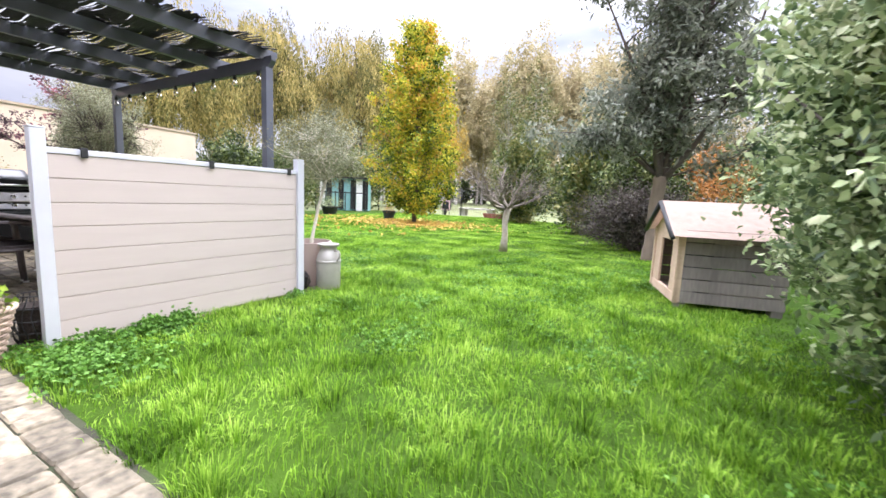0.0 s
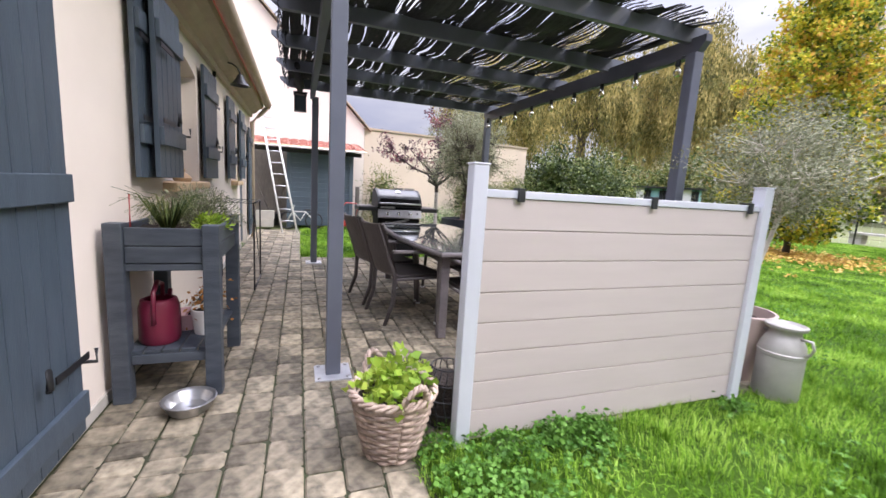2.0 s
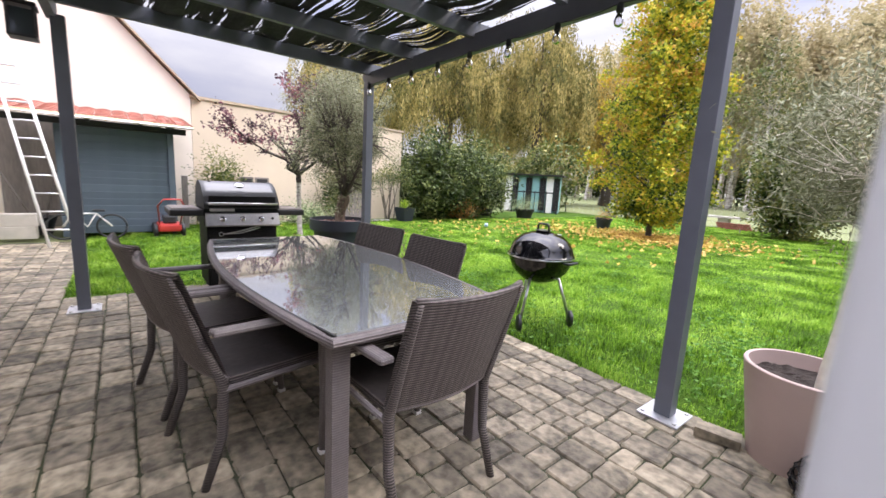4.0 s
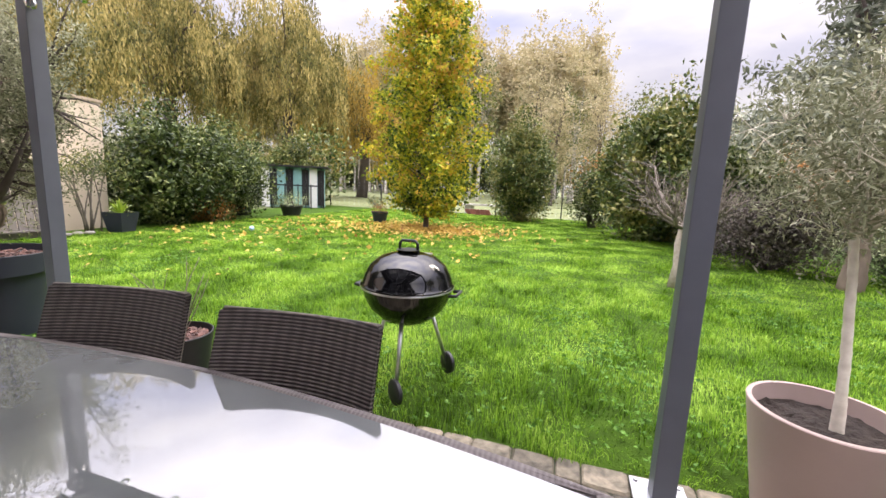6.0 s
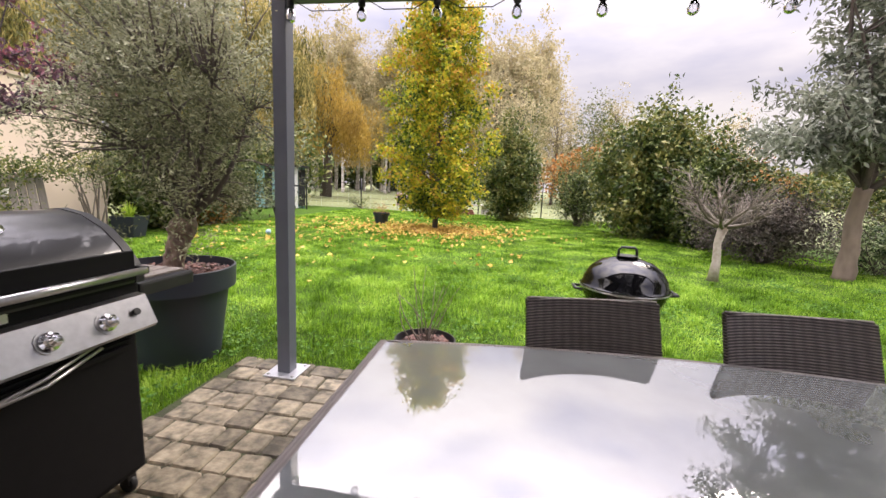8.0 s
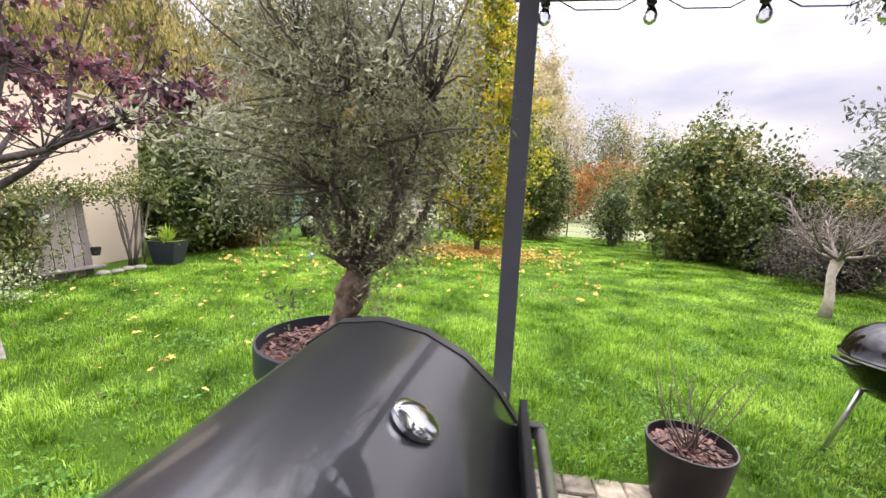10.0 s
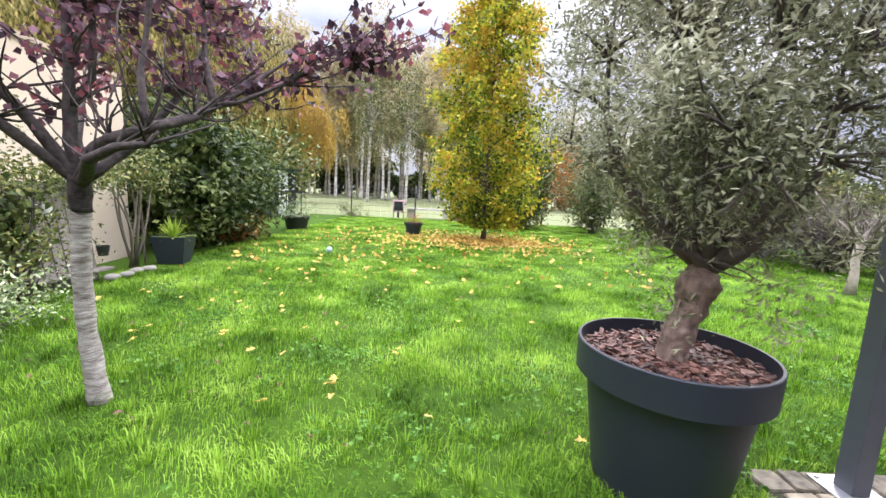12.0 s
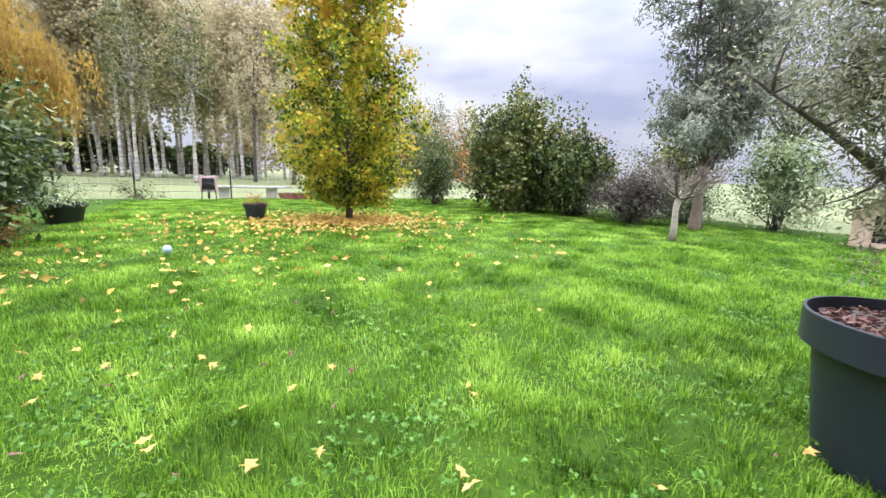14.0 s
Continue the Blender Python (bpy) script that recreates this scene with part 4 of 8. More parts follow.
def bicycle_heap():
    t = thing("lawn_mower", (-12.0, 1.15, 0), "red and black lawn mower with folded bars beside the shed", "mower")
    for x, y in ((0, 0), (0, 0.42), (-.3, 0), (-.3, .42)):
        w = lathe("wheel", [(0, -0.03), (0.1, -0.03), (0.12, -0.015), (0.12, 0.015), (0.1, 0.03), (0, 0.03)], "plasticblack", t, seg=20)
        w.matrix_basis = pose(x, y, 0.12, 90, 0, 0)
    boxpart("deck", (-0.4, 0.03, 0.1), (0.12, 0.39, 0.24), "redpaint", t, bevel=0.04)
    boxpart("engine", (-0.26, 0.12, 0.24), (0.0, 0.32, 0.38), "plasticblack", t, bevel=0.03)
    tubes("handlebar", [([(0.05, 0.06, 0.2), (0.5, 0.02, 0.6), (0.62, 0.1, 0.72), (0.62, 0.34, 0.72), (0.5, 0.4, 0.6), (0.05, 0.36, 0.2)], 0.013)], "redpaint", t)
    b = thing("bicycle", (-12.1, 0.55, 0), "small child's bicycle with pale frame by the shed boards", "bicycle")
    for y in (0.0, -0.62):
        bm_pts = [(0, 0.2 * math.cos(a), 0.2 + 0.2 * math.sin(a)) for a in [i * math.pi / 10 for i in range(21)]]
        w = tubes("wheel", [([(p[0], p[1] + y, p[2]) for p in bm_pts], 0.018)], "plasticblack", b, sides=5)
    tubes("frame", [([(0, 0, 0.2), (0, -0.2, 0.42), (0, -0.5, 0.42), (0, -0.62, 0.2)], 0.016), ([(0, -0.2, 0.42), (0, -0.32, 0.2), (0, -0.5, 0.42)], 0.014), ([(0, -0.5, 0.42), (0, -0.48, 0.55), (0.14, -0.46, 0.58)], 0.012)], "whitepaint", b)
    boxpart("saddle", (-0.05, -0.25, 0.45), (0.05, -0.08, 0.49), "plasticblack", b, bevel=0.02)


bicycle_heap()
t = thing("wheelbarrow_tub", (-12.9, -0.5, 0), "black plastic tub with garden tools leaning in the shed alcove", "tub")
lathe("tub", [(0, 0), (0.22, 0), (0.3, 0.3), (0.28, 0.3), (0.2, 0.02), (0, 0.02)], "plasticblack", t)
tubes("handle", [([(0.1, 0.1, 0.05), (0.3, -0.35, 1.2)], 0.014), ([(-0.1, 0.1, 0.05), (0.0, 0.35, 1.1)], 0.014)], "greywood", t)
t = thing("concrete_block", (-12.35, -0.6, 0), "pale concrete blocks stacked in the shed alcove", "block")
boxpart("block", (-0.1, -0.22, 0), (0.1, 0.2, 0.2), "concrete", t, bevel=0.01)
boxpart("block", (-0.1, -0.2, 0.2), (0.1, 0.22, 0.4), "concrete", t, bevel=0.01)

# ---- patio paving ----
bm = bmesh.new()
rects = [(PX0, 0.2, PX1, PY1), (-11.9, WY + 0.004, 3.0, 0.2), (PX1, 0.2, 3.0, GY)]
for x0, y0, x1, y1 in rects:
    f = bm.faces.new([bm.verts.new(c) for c in ((x0, y0, -0.012), (x1, y0, -0.012), (x1, y1, -0.012), (x0, y1, -0.012))])
patio = tagged(part("patio", bm, "joint"), "terrace of small worn grey-beige stone pavers with mossy joints", "paving", kind="structure")

# ---- pergola ----
PXA, PXC, PYA, PYB, PS = -4.06, -7.68, 0.36, 3.09, 0.044


def pergola():
    t = thing("pergola", ((PXA + PXC) / 2, (PYA + PYB) / 2, 0), "dark grey metal pergola standing over the dining terrace", "pergola")
    ox, oy = (PXA + PXC) / 2, (PYA + PYB) / 2
    def lo(x, y, z):
        return (x - ox, y - oy, z)
    for x in (PXA, PXC):
        for y in (PYA, PYB):
            post = new("post")
            post.parent = t
            post.matrix_basis = pose(x - ox + (0.042 if x == PXA else 0), y - oy + (0.04 if y == PYA else -0.02), 0)
            boxpart("shaft", (-PS, -PS, 0.012), (PS, PS, 2.35), "anthracite", post, bevel=0.004)
            boxpart("base_plate", (-0.11, -0.11, 0.0), (0.11, 0.11, 0.012), "galv", post, "galvanised base plate", bevel=0.003)
            for a, b in ((-1, -1), (1, -1), (-1, 1), (1, 1)):
                lathe("bolt", [(0, 0), (0.012, 0), (0.012, 0.01), (0, 0.012)], "steel", post, at=(a * 0.085, b * 0.085, 0.012), seg=6)
    for y in (PYA, PYB):
        bm = bmesh.new()
        ring = [(PXA + 0.13, 2.47), (PXA + 0.13, 2.42), (PXA + 0.05, 2.33), (PXC - 0.06, 2.33), (PXC - 0.14, 2.42), (PXC - 0.14, 2.47)]
        A = [bm.verts.new(lo(x, y - 0.03, z)) for x, z in ring]
        B = [bm.verts.new(lo(x, y + 0.03, z)) for x, z in ring]
        bm.faces.new(A)
        bm.faces.new(B[::-1])
        for i in range(6):
            bm.faces.new((A[(i + 1) % 6], A[i], B[i], B[(i + 1) % 6]))
        bmesh.ops.recalc_face_normals(bm, faces=bm.faces[:])
        part("beam", bm, "anthracite", t)
    for k in range(5):
        x = PXA - 0.02 + (PXC - PXA + 0.04) * k / 4
        bm = bmesh.new()
        ring = [(PYA - 0.42, 2.56), (PYA - 0.42, 2.53), (PYA - 0.3, 2.44), (PYB + 0.06, 2.44), (PYB + 0.14, 2.5), (PYB + 0.14, 2.56)]
        A = [bm.verts.new(lo(x - 0.025, y, z)) for y, z in ring]
        B = [bm.verts.new(lo(x + 0.025, y, z)) for y, z in ring]
        bm.faces.new(A)
        bm.faces.new(B[::-1])
        for i in range(6):
            bm.faces.new((A[(i + 1) % 6], A[i], B[i], B[(i + 1) % 6]))
        bmesh.ops.recalc_face_normals(bm, faces=bm.faces[:])
        part("joist", bm, "anthracite", t)
    for x, s in ((PXC, 1), (PXA, -1)):
        boxpart("corner_cap", lo(x - 0.05, PYB - 0.05, 2.352), lo(x + 0.05, PYB + 0.05, 2.358), "anthracite", t, bevel=0)
    return t


pergola()


def reed_mat():
    rs = np.random.RandomState(4)
    t = thing("reed_mat", (0, 0, 0), "torn and sagging dark reed mat laid over the pergola joists", "shade mat")
    def height(x, y):
        u = ((x - PXC) / ((PXA - PXC) / 4)) % 1.0
        return 2.575 - 0.075 * math.sin(math.pi * u) * (0.6 + 0.4 * math.sin(y * 9 + x * 2)) - 0.02 * math.sin(y * 13)
    n = 208
    for i in range(n):
        y = PYA - 0.3 + (PYB - PYA + 0.31) * i / n + rs.uniform(-0.006, 0.006)
        dens = 0.5 + 0.5 * math.sin(y * 17 + 1.0) + rs.uniform(-.25, .25)
        w = 0.012 + 0.010 * min(1, max(0, dens))
        x0, x1 = PXC - 0.12 - rs.uniform(0, 0.12), PXA + 0.10 + rs.uniform(-0.04, 0.14)
        m = 44
        V, F = [], []
        skew = rs.uniform(-0.03, 0.03)
        for k in range(m + 1):
            x = x0 + (x1 - x0) * k / m
            yy = y + 0.015 * math.sin(x * 2.2 + y * 3) + skew * math.sin(x * 1.3)
            z = height(x, yy) + rs.uniform(-0.003, 0.003)
            ww = w * (0.65 + 0.5 * abs(math.sin(x * 3.1 + i))) * (0.4 if math.sin(x * 2.7 + i * 0.35) > 0.88 else 1.0)
            V += [(x, yy - ww, z), (x, yy + ww, z + 0.003), (x, yy, z + 0.009)]
            if k:
                b, a = k * 3, (k - 1) * 3
                F += [(a, b, b + 1, a + 1), (a + 1, b + 1, b + 2, a + 2), (a + 2, b + 2, b, a)]
        me = bpy.data.meshes.new("reed")
        me.from_pydata(V, [], F)
        mesh_part("reed", me, "reed", t)
    lines = []
    for k in range(110):
        x = rs.uniform(PXC - 0.1, PXA + 0.1)
        y = PYA - 0.3 + rs.uniform(-0.05, 0.03)
        z = 2.56
        L = rs.uniform(0.03, 0.16)
        lines.append(([(x, y, z), (x + rs.uniform(-.05, .05), y - 0.02, z - L * 0.6), (x + rs.uniform(-.09, .09), y - 0.01, z - L)], [0.005, 0.005, 0.003]))
    tubes("loose_reeds", lines, "reed", t, sides=4)
    rolls = [([(PXC - 0.1, PYA - 0.22 + 0.02 * j, 2.5 - 0.03 * j), (PXC + 0.5, PYA - 0.2 + 0.02 * j, 2.47 - 0.03 * j), (PXC + 1.0, PYA - 0.2, 2.5)], 0.03) for j in range(4)]
    tubes("rolled_edge", rolls, "reed", t, sides=7)


reed_mat()


def string_lights():
    t = thing("string_lights", (0, 0, 0), "string of clear glass bulbs on black cable along the pergola beam", "string lights")
    def one(x, y, z):
        b = new("bulb")
        b.parent = t
        b.matrix_basis = pose(x, y, z)
        lathe("socket", [(0, 0.0), (0.016, 0.0), (0.021, -0.01), (0.021, -0.048), (0.014, -0.055), (0, -0.055)], "plasticblack", b, seg=12)
        lathe("glass", [(0.011, -0.05), (0.014, -0.06), (0.026, -0.085), (0.029, -0.1), (0.024, -0.12), (0.01, -0.131), (0.0, -0.133)], "bulb", b, seg=16)
        tubes("filament", [([(0, 0, -0.05), (0.006, 0, -0.08), (-0.006, 0, -0.085), (0, 0, -0.1)], 0.0015)], "sill", b, sides=4)
    pts, n = [], 9
    for i in range(n):
        x = PXA - 0.07 - (PXA - PXC - 0.14) * i / (n - 1)
        y, z = PYB - 0.05, 2.328
        one(x, y, z)
        pts.append((x, y, z))
        if i < n - 1:
            d = (PXA - PXC - 0.14) / (n - 1)
            sag = 0.015 if i < 5 else 0.07
            pts += [(x - d * 0.3, y, z - sag), (x - d * 0.7, y, z - sag)]
    tubes("cord", [(pts, 0.003)], "cable", t, sides=5)


string_lights()
t = thing("lantern", (PXC - 0.02, PYA - 0.16, 2.14), "small black hanging lantern on the pergola corner", "lantern")
boxpart("base", (-0.08, -0.08, 0), (0.08, 0.08, 0.02), "satinblack", t)
boxpart("cap", (-0.09, -0.09, 0.22), (0.09, 0.09, 0.25), "satinblack", t)
for a in (-0.07, 0.07):
    for b in (-0.07, 0.07):
        boxpart("bar", (a - 0.008, b - 0.008, 0.02), (a + 0.008, b + 0.008, 0.22), "satinblack", t, bevel=0)
boxpart("pane", (-0.064, -0.064, 0.022), (0.064, 0.064, 0.2), "window", t, bevel=0)
tubes("hook", [([(0, 0, 0.25), (0, 0, 0.31)], 0.006)], "satinblack", t)

# ---- privacy screen ----
def privacy_screen():
    FX, Y0, Y1 = -3.17, 0.93, 2.79
    t = thing("privacy_screen", (FX, Y0, 0), "beige composite board privacy screen between pale aluminium posts", "fence")
    for y, h in ((0, 1.315), (Y1 - Y0, 1.315)):
        boxpart("post", (-0.036, y - 0.036, -0.02), (0.036, y + 0.036, h), "fencepost", t, "pale grey aluminium post", bevel=0.006)
        boxpart("post_cap", (-0.039, y - 0.039, h), (0.039, y + 0.039, h + 0.008), "fencepost", t, bevel=0.003)
    n, h, z0 = 8, 0.146, 0.01
    L0, L1 = 0.037, Y1 - Y0 - 0.037
    for i in range(n):
        boxpart("board", (-0.012, L0, z0 + i * h + 0.0025), (0.012, L1, z0 + (i + 1) * h - 0.0025), "composite", t, bevel=0.0025)
        boxpart("tongue", (-0.006, L0, z0 + i * h - 0.004), (0.006, L1, z0 + i * h + 0.004), "composite", t, bevel=0)
    z = z0 + n * h
    boxpart("top_rail", (-0.018, L0, z), (0.018, L1, z + 0.035), "fencepost", t, "pale aluminium top rail", bevel=0.003)
    return t, z + 0.035


scr, ztop = privacy_screen()
for y in (1.14, 1.93, 2.66):
    c = thing("clip", (-3.17, y, ztop), "black clip hooked over the screen's top rail", "clip", group="clips on the screen")
    boxpart("saddle", (-0.028, -0.018, -0.05), (-0.02, 0.018, 0.004), "plasticblack", c, bevel=0.002)
    boxpart("hook", (0.02, -0.018, -0.05), (0.032, 0.018, 0.004), "plasticblack", c, bevel=0.004)
    boxpart("bridge", (-0.028, -0.018, 0.002), (0.032, 0.018, 0.012), "plasticblack", c, bevel=0.003)

# ---- dining set ----
def dining_table():
    t = thing("dining_table", (-5.54, 1.65, 0), "boat-shaped glass-topped dining table with a woven grey-brown rattan edge", "table")
    def outline(L, we, wm, n=14):
        pts = []
        for i in range(n + 1):
            u = -1 + 2 * i / n
            pts.append((u * L / 2, wm / 2 - (wm - we) / 2 * abs(u) ** 1.9))
        return pts + [(x, -y) for x, y in reversed(pts)]
    def prism(ring, z0, z1):
        bm = bmesh.new()
        A = [bm.verts.new((x, y, z0)) for x, y in ring]
        B = [bm.verts.new((x, y, z1)) for x, y in ring]
        bm.faces.new(A)
        bm.faces.new(B[::-1])
        for i in range(len(ring)):
            j = (i + 1) % len(ring)
            bm.faces.new((A[j], A[i], B[i], B[j]))
        bmesh.ops.recalc_face_normals(bm, faces=bm.faces[:])
        return bm
    L, we, wm = 2.33, 0.86, 1.10
    top = prism(outline(L - 0.05, we - 0.05, wm - 0.05), 0.710, 0.718)
    part("glass_top", top, "tableglass", t, "grey reflecting glass top")
    ring = outline(L, we, wm)
    V, F = [], []
    prof = [(-0.012, 0.681), (0.004, 0.681), (0.012, 0.691), (0.012, 0.706), (0.004, 0.714), (-0.012, 0.716), (-0.026, 0.712), (-0.03, 0.681)]
    m = len(prof)
    for i, (x, y) in enumerate(ring):
        a, b = Vector(ring[i - 1]), Vector(ring[(i + 1) % len(ring)])
        d = (b - a).normalized()
        nrm = Vector((-d.y, d.x))
        if nrm.dot(Vector((x, y))) < 0:
            nrm = -nrm
        for o, z in prof:
            V.append((x + nrm.x * o, y + nrm.y * o, z))
    n = len(ring)
    for i in range(n):
        j = (i + 1) % n
        for k in range(m):
            k2 = (k + 1) % m
            F.append((i * m + k, i * m + k2, j * m + k2, j * m + k))
    me = bpy.data.meshes.new("edge")
    me.from_pydata(V, [], F)
    mesh_part("edge", me, "rattan_light", t, "woven rattan edge")
    part("under_shelf", prism(outline(L - 0.14, we - 0.14, wm - 0.14, 10), 0.668, 0.702), "plasticblack", t)
    for sx in (-1, 1):
        for sy in (-1, 1):
            boxpart("leg", (sx * 1.05 - 0.035, sy * 0.36 - 0.035, 0), (sx * 1.05 + 0.035, sy * 0.36 + 0.035, 0.668), "rattan_light", t, bevel=0.008)
        boxpart("apron", (sx * 1.05 - 0.012, -0.32, 0.6), (sx * 1.05 + 0.012, 0.32, 0.668), "rattan", t)
    for sy in (-1, 1):
        boxpart("apron", (-1.01, sy * 0.36 - 0.012, 0.6), (1.01, sy * 0.36 + 0.012, 0.668), "rattan", t)


dining_table()


def rattan_chair():
    """Facing local -y (the sitter looks along -y); the back is at y = 0."""
    t = thing("dining_chair", (0, 0, 0), "grey-brown woven rattan armchair at the glass-topped table", "chair", group="chairs round the table")
    W, H = 0.25, 0.88
    def back_y(z):
        return 0.02 + max(0, z - 0.44) * 0.34
    # the curved woven back
    nx, nz = 10, 8
    V, F = [], []
    for side in (0, 1):
        for j in range(nz + 1):
            z = 0.45 + (H - 0.45) * j / nz
            for i in range(nx + 1):
                u = -1 + 2 * i / nx
                V.append((u * (W + 0.006), back_y(z) + 0.045 * (1 - u * u) - 0.02 + side * 0.026, z - 0.012 * (1 - u * u) * (j / nz)))
    s = (nx + 1) * (nz + 1)
    for j in range(nz):
        for i in range(nx):
            a = j * (nx + 1) + i
            F.append((a, a + 1, a + nx + 2, a + nx + 1))
            F.append((s + a, s + a + nx + 1, s + a + nx + 2, s + a + 1))
    for i in range(nx):
        for a in (i, nz * (nx + 1) + i):
            F.append((a, s + a, s + a + 1, a + 1))
    me = bpy.data.meshes.new("backrest")
    me.from_pydata(V, [], F)
    mesh_part("backrest", me, "rattan", t, smooth=False)
    rail = [(u * W, back_y(H) + 0.045 * (1 - u * u) - 0.007, H - 0.002 - 0.012 * (1 - u * u)) for u in [-1 + 2 * i / 10 for i in range(11)]]
    tubes("top_rail", [(rail, 0.0125)], "rattan", t, sides=8)
    low = [(u * W, back_y(0.44) + 0.045 * (1 - u * u) - 0.007, 0.445) for u in [-1 + 2 * i / 10 for i in range(11)]]
    tubes("lower_rail", [(low, 0.016)], "rattan_light", t, sides=8)
    bm = bmesh.new()
    box(bm, (-W + 0.02, -0.46, 0.40), (W - 0.02, 0.0, 0.435), 0.012)
    part("seat", bm, "rattan", t)
    for sx in (-1, 1):
        zs = [0, 0.2, 0.42, 0.6, 0.8, H - 0.01]
        ys = [0.10, 0.03, 0.02, back_y(0.6) + 0.012, back_y(0.8) + 0.012, back_y(H) + 0.01]
        tubes("back_leg", [([(sx * (W - 0.008), y, z) for y, z in zip(ys, zs)], [0.017, 0.02, 0.022, 0.014, 0.011, 0.009])], "rattan", t, sides=8)
        tubes("front_leg", [([(sx * (W + 0.02), -0.47, 0), (sx * (W + 0.02), -0.45, 0.3), (sx * (W + 0.035), -0.43, 0.56), (sx * (W + 0.035), -0.40, 0.63)], [0.016, 0.02, 0.022, 0.02])], "rattan_light", t, sides=8)
        bm = bmesh.new()
        box(bm, (-0.028, -0.25, -0.013), (0.028, 0.27, 0.013), 0.011)
        arm = part("armrest", bm, "rattan_light", t)
        arm.matrix_basis = pose(sx * (W + 0.035), -0.2, 0.645, 2)
        boxpart("foot_cap", (sx * (W + 0.02) - 0.017, -0.487, 0), (sx * (W + 0.02) + 0.017, -0.453, 0.02), "whitepaint", t, "pale foot cap", bevel=0.003)
        tubes("stretcher", [([(sx * W, 0.02, 0.40), (sx * W, -0.44, 0.40)], 0.013)], "rattan_light", t, sides=6)
    return t


ch = rattan_chair()
ch.matrix_world = pose(-5.899, 2.122, 0, 0, 0, 10.5)
copy_thing(ch, pose(-5.203, 2.125, 0, 0, 0, 4.6))
copy_thing(ch, pose(-4.33, 1.64, 0, 0, 0, -88))
copy_thing(ch, pose(-5.08, 0.95, 0, 0, 0, 190))
copy_thing(ch, pose(-5.71, 0.86, 0, 0, 0, 190))

# ---- gas barbecue ----
def gas_barbecue():
    X, Y = -7.92, 1.67
    t = thing("gas_barbecue", (X, Y, 0), "black gas barbecue with graphite lid, steel knob panel and side shelves", "barbecue")
    hw = 0.35
    # front is +x
    boxpart("cabinet", (-0.24, -hw + 0.02, 0.09), (0.235, hw - 0.02, 0.7), "cabinetblack", t, bevel=0.008)
    for y0, y1 in ((-hw + 0.04, hw - 0.04),):
        d = new("door")
        d.parent = t
        boxpart("panel", (0.236, y0, 0.12), (0.252, y1, 0.66), "cabinetblack", d, bevel=0.006)
        boxpart("grip", (0.253, y0 + 0.04, 0.625), (0.268, y1 - 0.04, 0.645), "cabinetblack", d, bevel=0.004)
    boxpart("firebox", (-0.27, -hw, 0.7), (0.24, hw, 0.87), "cabinetblack", t, bevel=0.012)
    # sloping knob panel
    bm = bmesh.new()
    ring = [(0.242, 0.70), (0.31, 0.70), (0.325, 0.715), (0.275, 0.825), (0.242, 0.83)]
    A = [bm.verts.new((x, -hw + 0.01, z)) for x, z in ring]
    B = [bm.verts.new((x, hw - 0.01, z)) for x, z in ring]
    bm.faces.new(A)
    bm.faces.new(B[::-1])
    for i in range(5):
        bm.faces.new((A[(i + 1) % 5], A[i], B[i], B[(i + 1) % 5]))
    bmesh.ops.recalc_face_normals(bm, faces=bm.faces[:])
    part("control_panel", bm, "steel", t, "brushed steel control panel")
    for i in range(3):
        y = -0.2 + i * 0.18
        k = lathe("knob", [(0, 0), (0.03, 0), (0.03, 0.008), (0.02, 0.012), (0.021, 0.034), (0.012, 0.042), (0, 0.043)], "chrome", t, seg=24)
        k.matrix_basis = pose(0.302, y, 0.768, 0, 66, 0)
        z = lathe("dial_ring", [(0.032, 0.0), (0.038, 0.0), (0.038, 0.003), (0.032, 0.003)], "steel", t, seg=24)
        z.matrix_basis = pose(0.302, y, 0.768, 0, 66, 0)
    k = lathe("igniter", [(0, 0), (0.013, 0), (0.013, 0.012), (0, 0.013)], "plasticblack", t, seg=16)
    k.matrix_basis = pose(0.302, 0.27, 0.775, 0, 66, 0)
    boxpart("name_plate", (0.246, -0.3, 0.845), (0.256, -0.08, 0.875), "steel", t, "plain steel plate", bevel=0.002)
    # lid: a rounded hood
    prof = [(0.262, 0.875), (0.264, 0.905), (0.25, 0.94), (0.2, 1.005), (0.13, 1.065), (0.04, 1.108), (-0.06, 1.125), (-0.16, 1.112), (-0.235, 1.06), (-0.275, 0.98), (-0.285, 0.875)]
    prof = [(x, 0.875 + (z - 0.875) * 1.05) for x, z in prof]
    for nm, y0, y1, o, mt in (("lid", -hw + 0.03, hw - 0.03, 0.0, "lidgrey"), ("lid_end", -hw, -hw + 0.035, 0.006, "plasticblack"), ("lid_end", hw - 0.035, hw, 0.006, "plasticblack")):
        bm = bmesh.new()
        c = Vector((-0.01, 0.95))
        pr = [tuple(c + (Vector(p) - c) * (1 + o * 3)) for p in prof]
        A = [bm.verts.new((x, y0, z)) for x, z in pr]
        B = [bm.verts.new((x, y1, z)) for x, z in pr]
        bm.faces.new(A)
        bm.faces.new(B[::-1])
        for i in range(len(pr)):
            j = (i + 1) % len(pr)
            bm.faces.new((A[j], A[i], B[i], B[j]))
        bmesh.ops.recalc_face_normals(bm, faces=bm.faces[:])
        ob = part(nm, bm, mt, t, smooth=True)
        ob.data.set_sharp_from_angle(angle=radians(40))
    boxpart("lid_front", (0.255, -hw + 0.04, 0.885), (0.272, hw - 0.04, 1.0), "cabinetblack", t, bevel=0.004)
    boxpart("lid_rib", (-0.12, -hw + 0.08, 1.108), (0.0, -hw + 0.1, 1.12), "lidgrey", t, bevel=0.003).matrix_basis = pose(0, 0, 0.016)
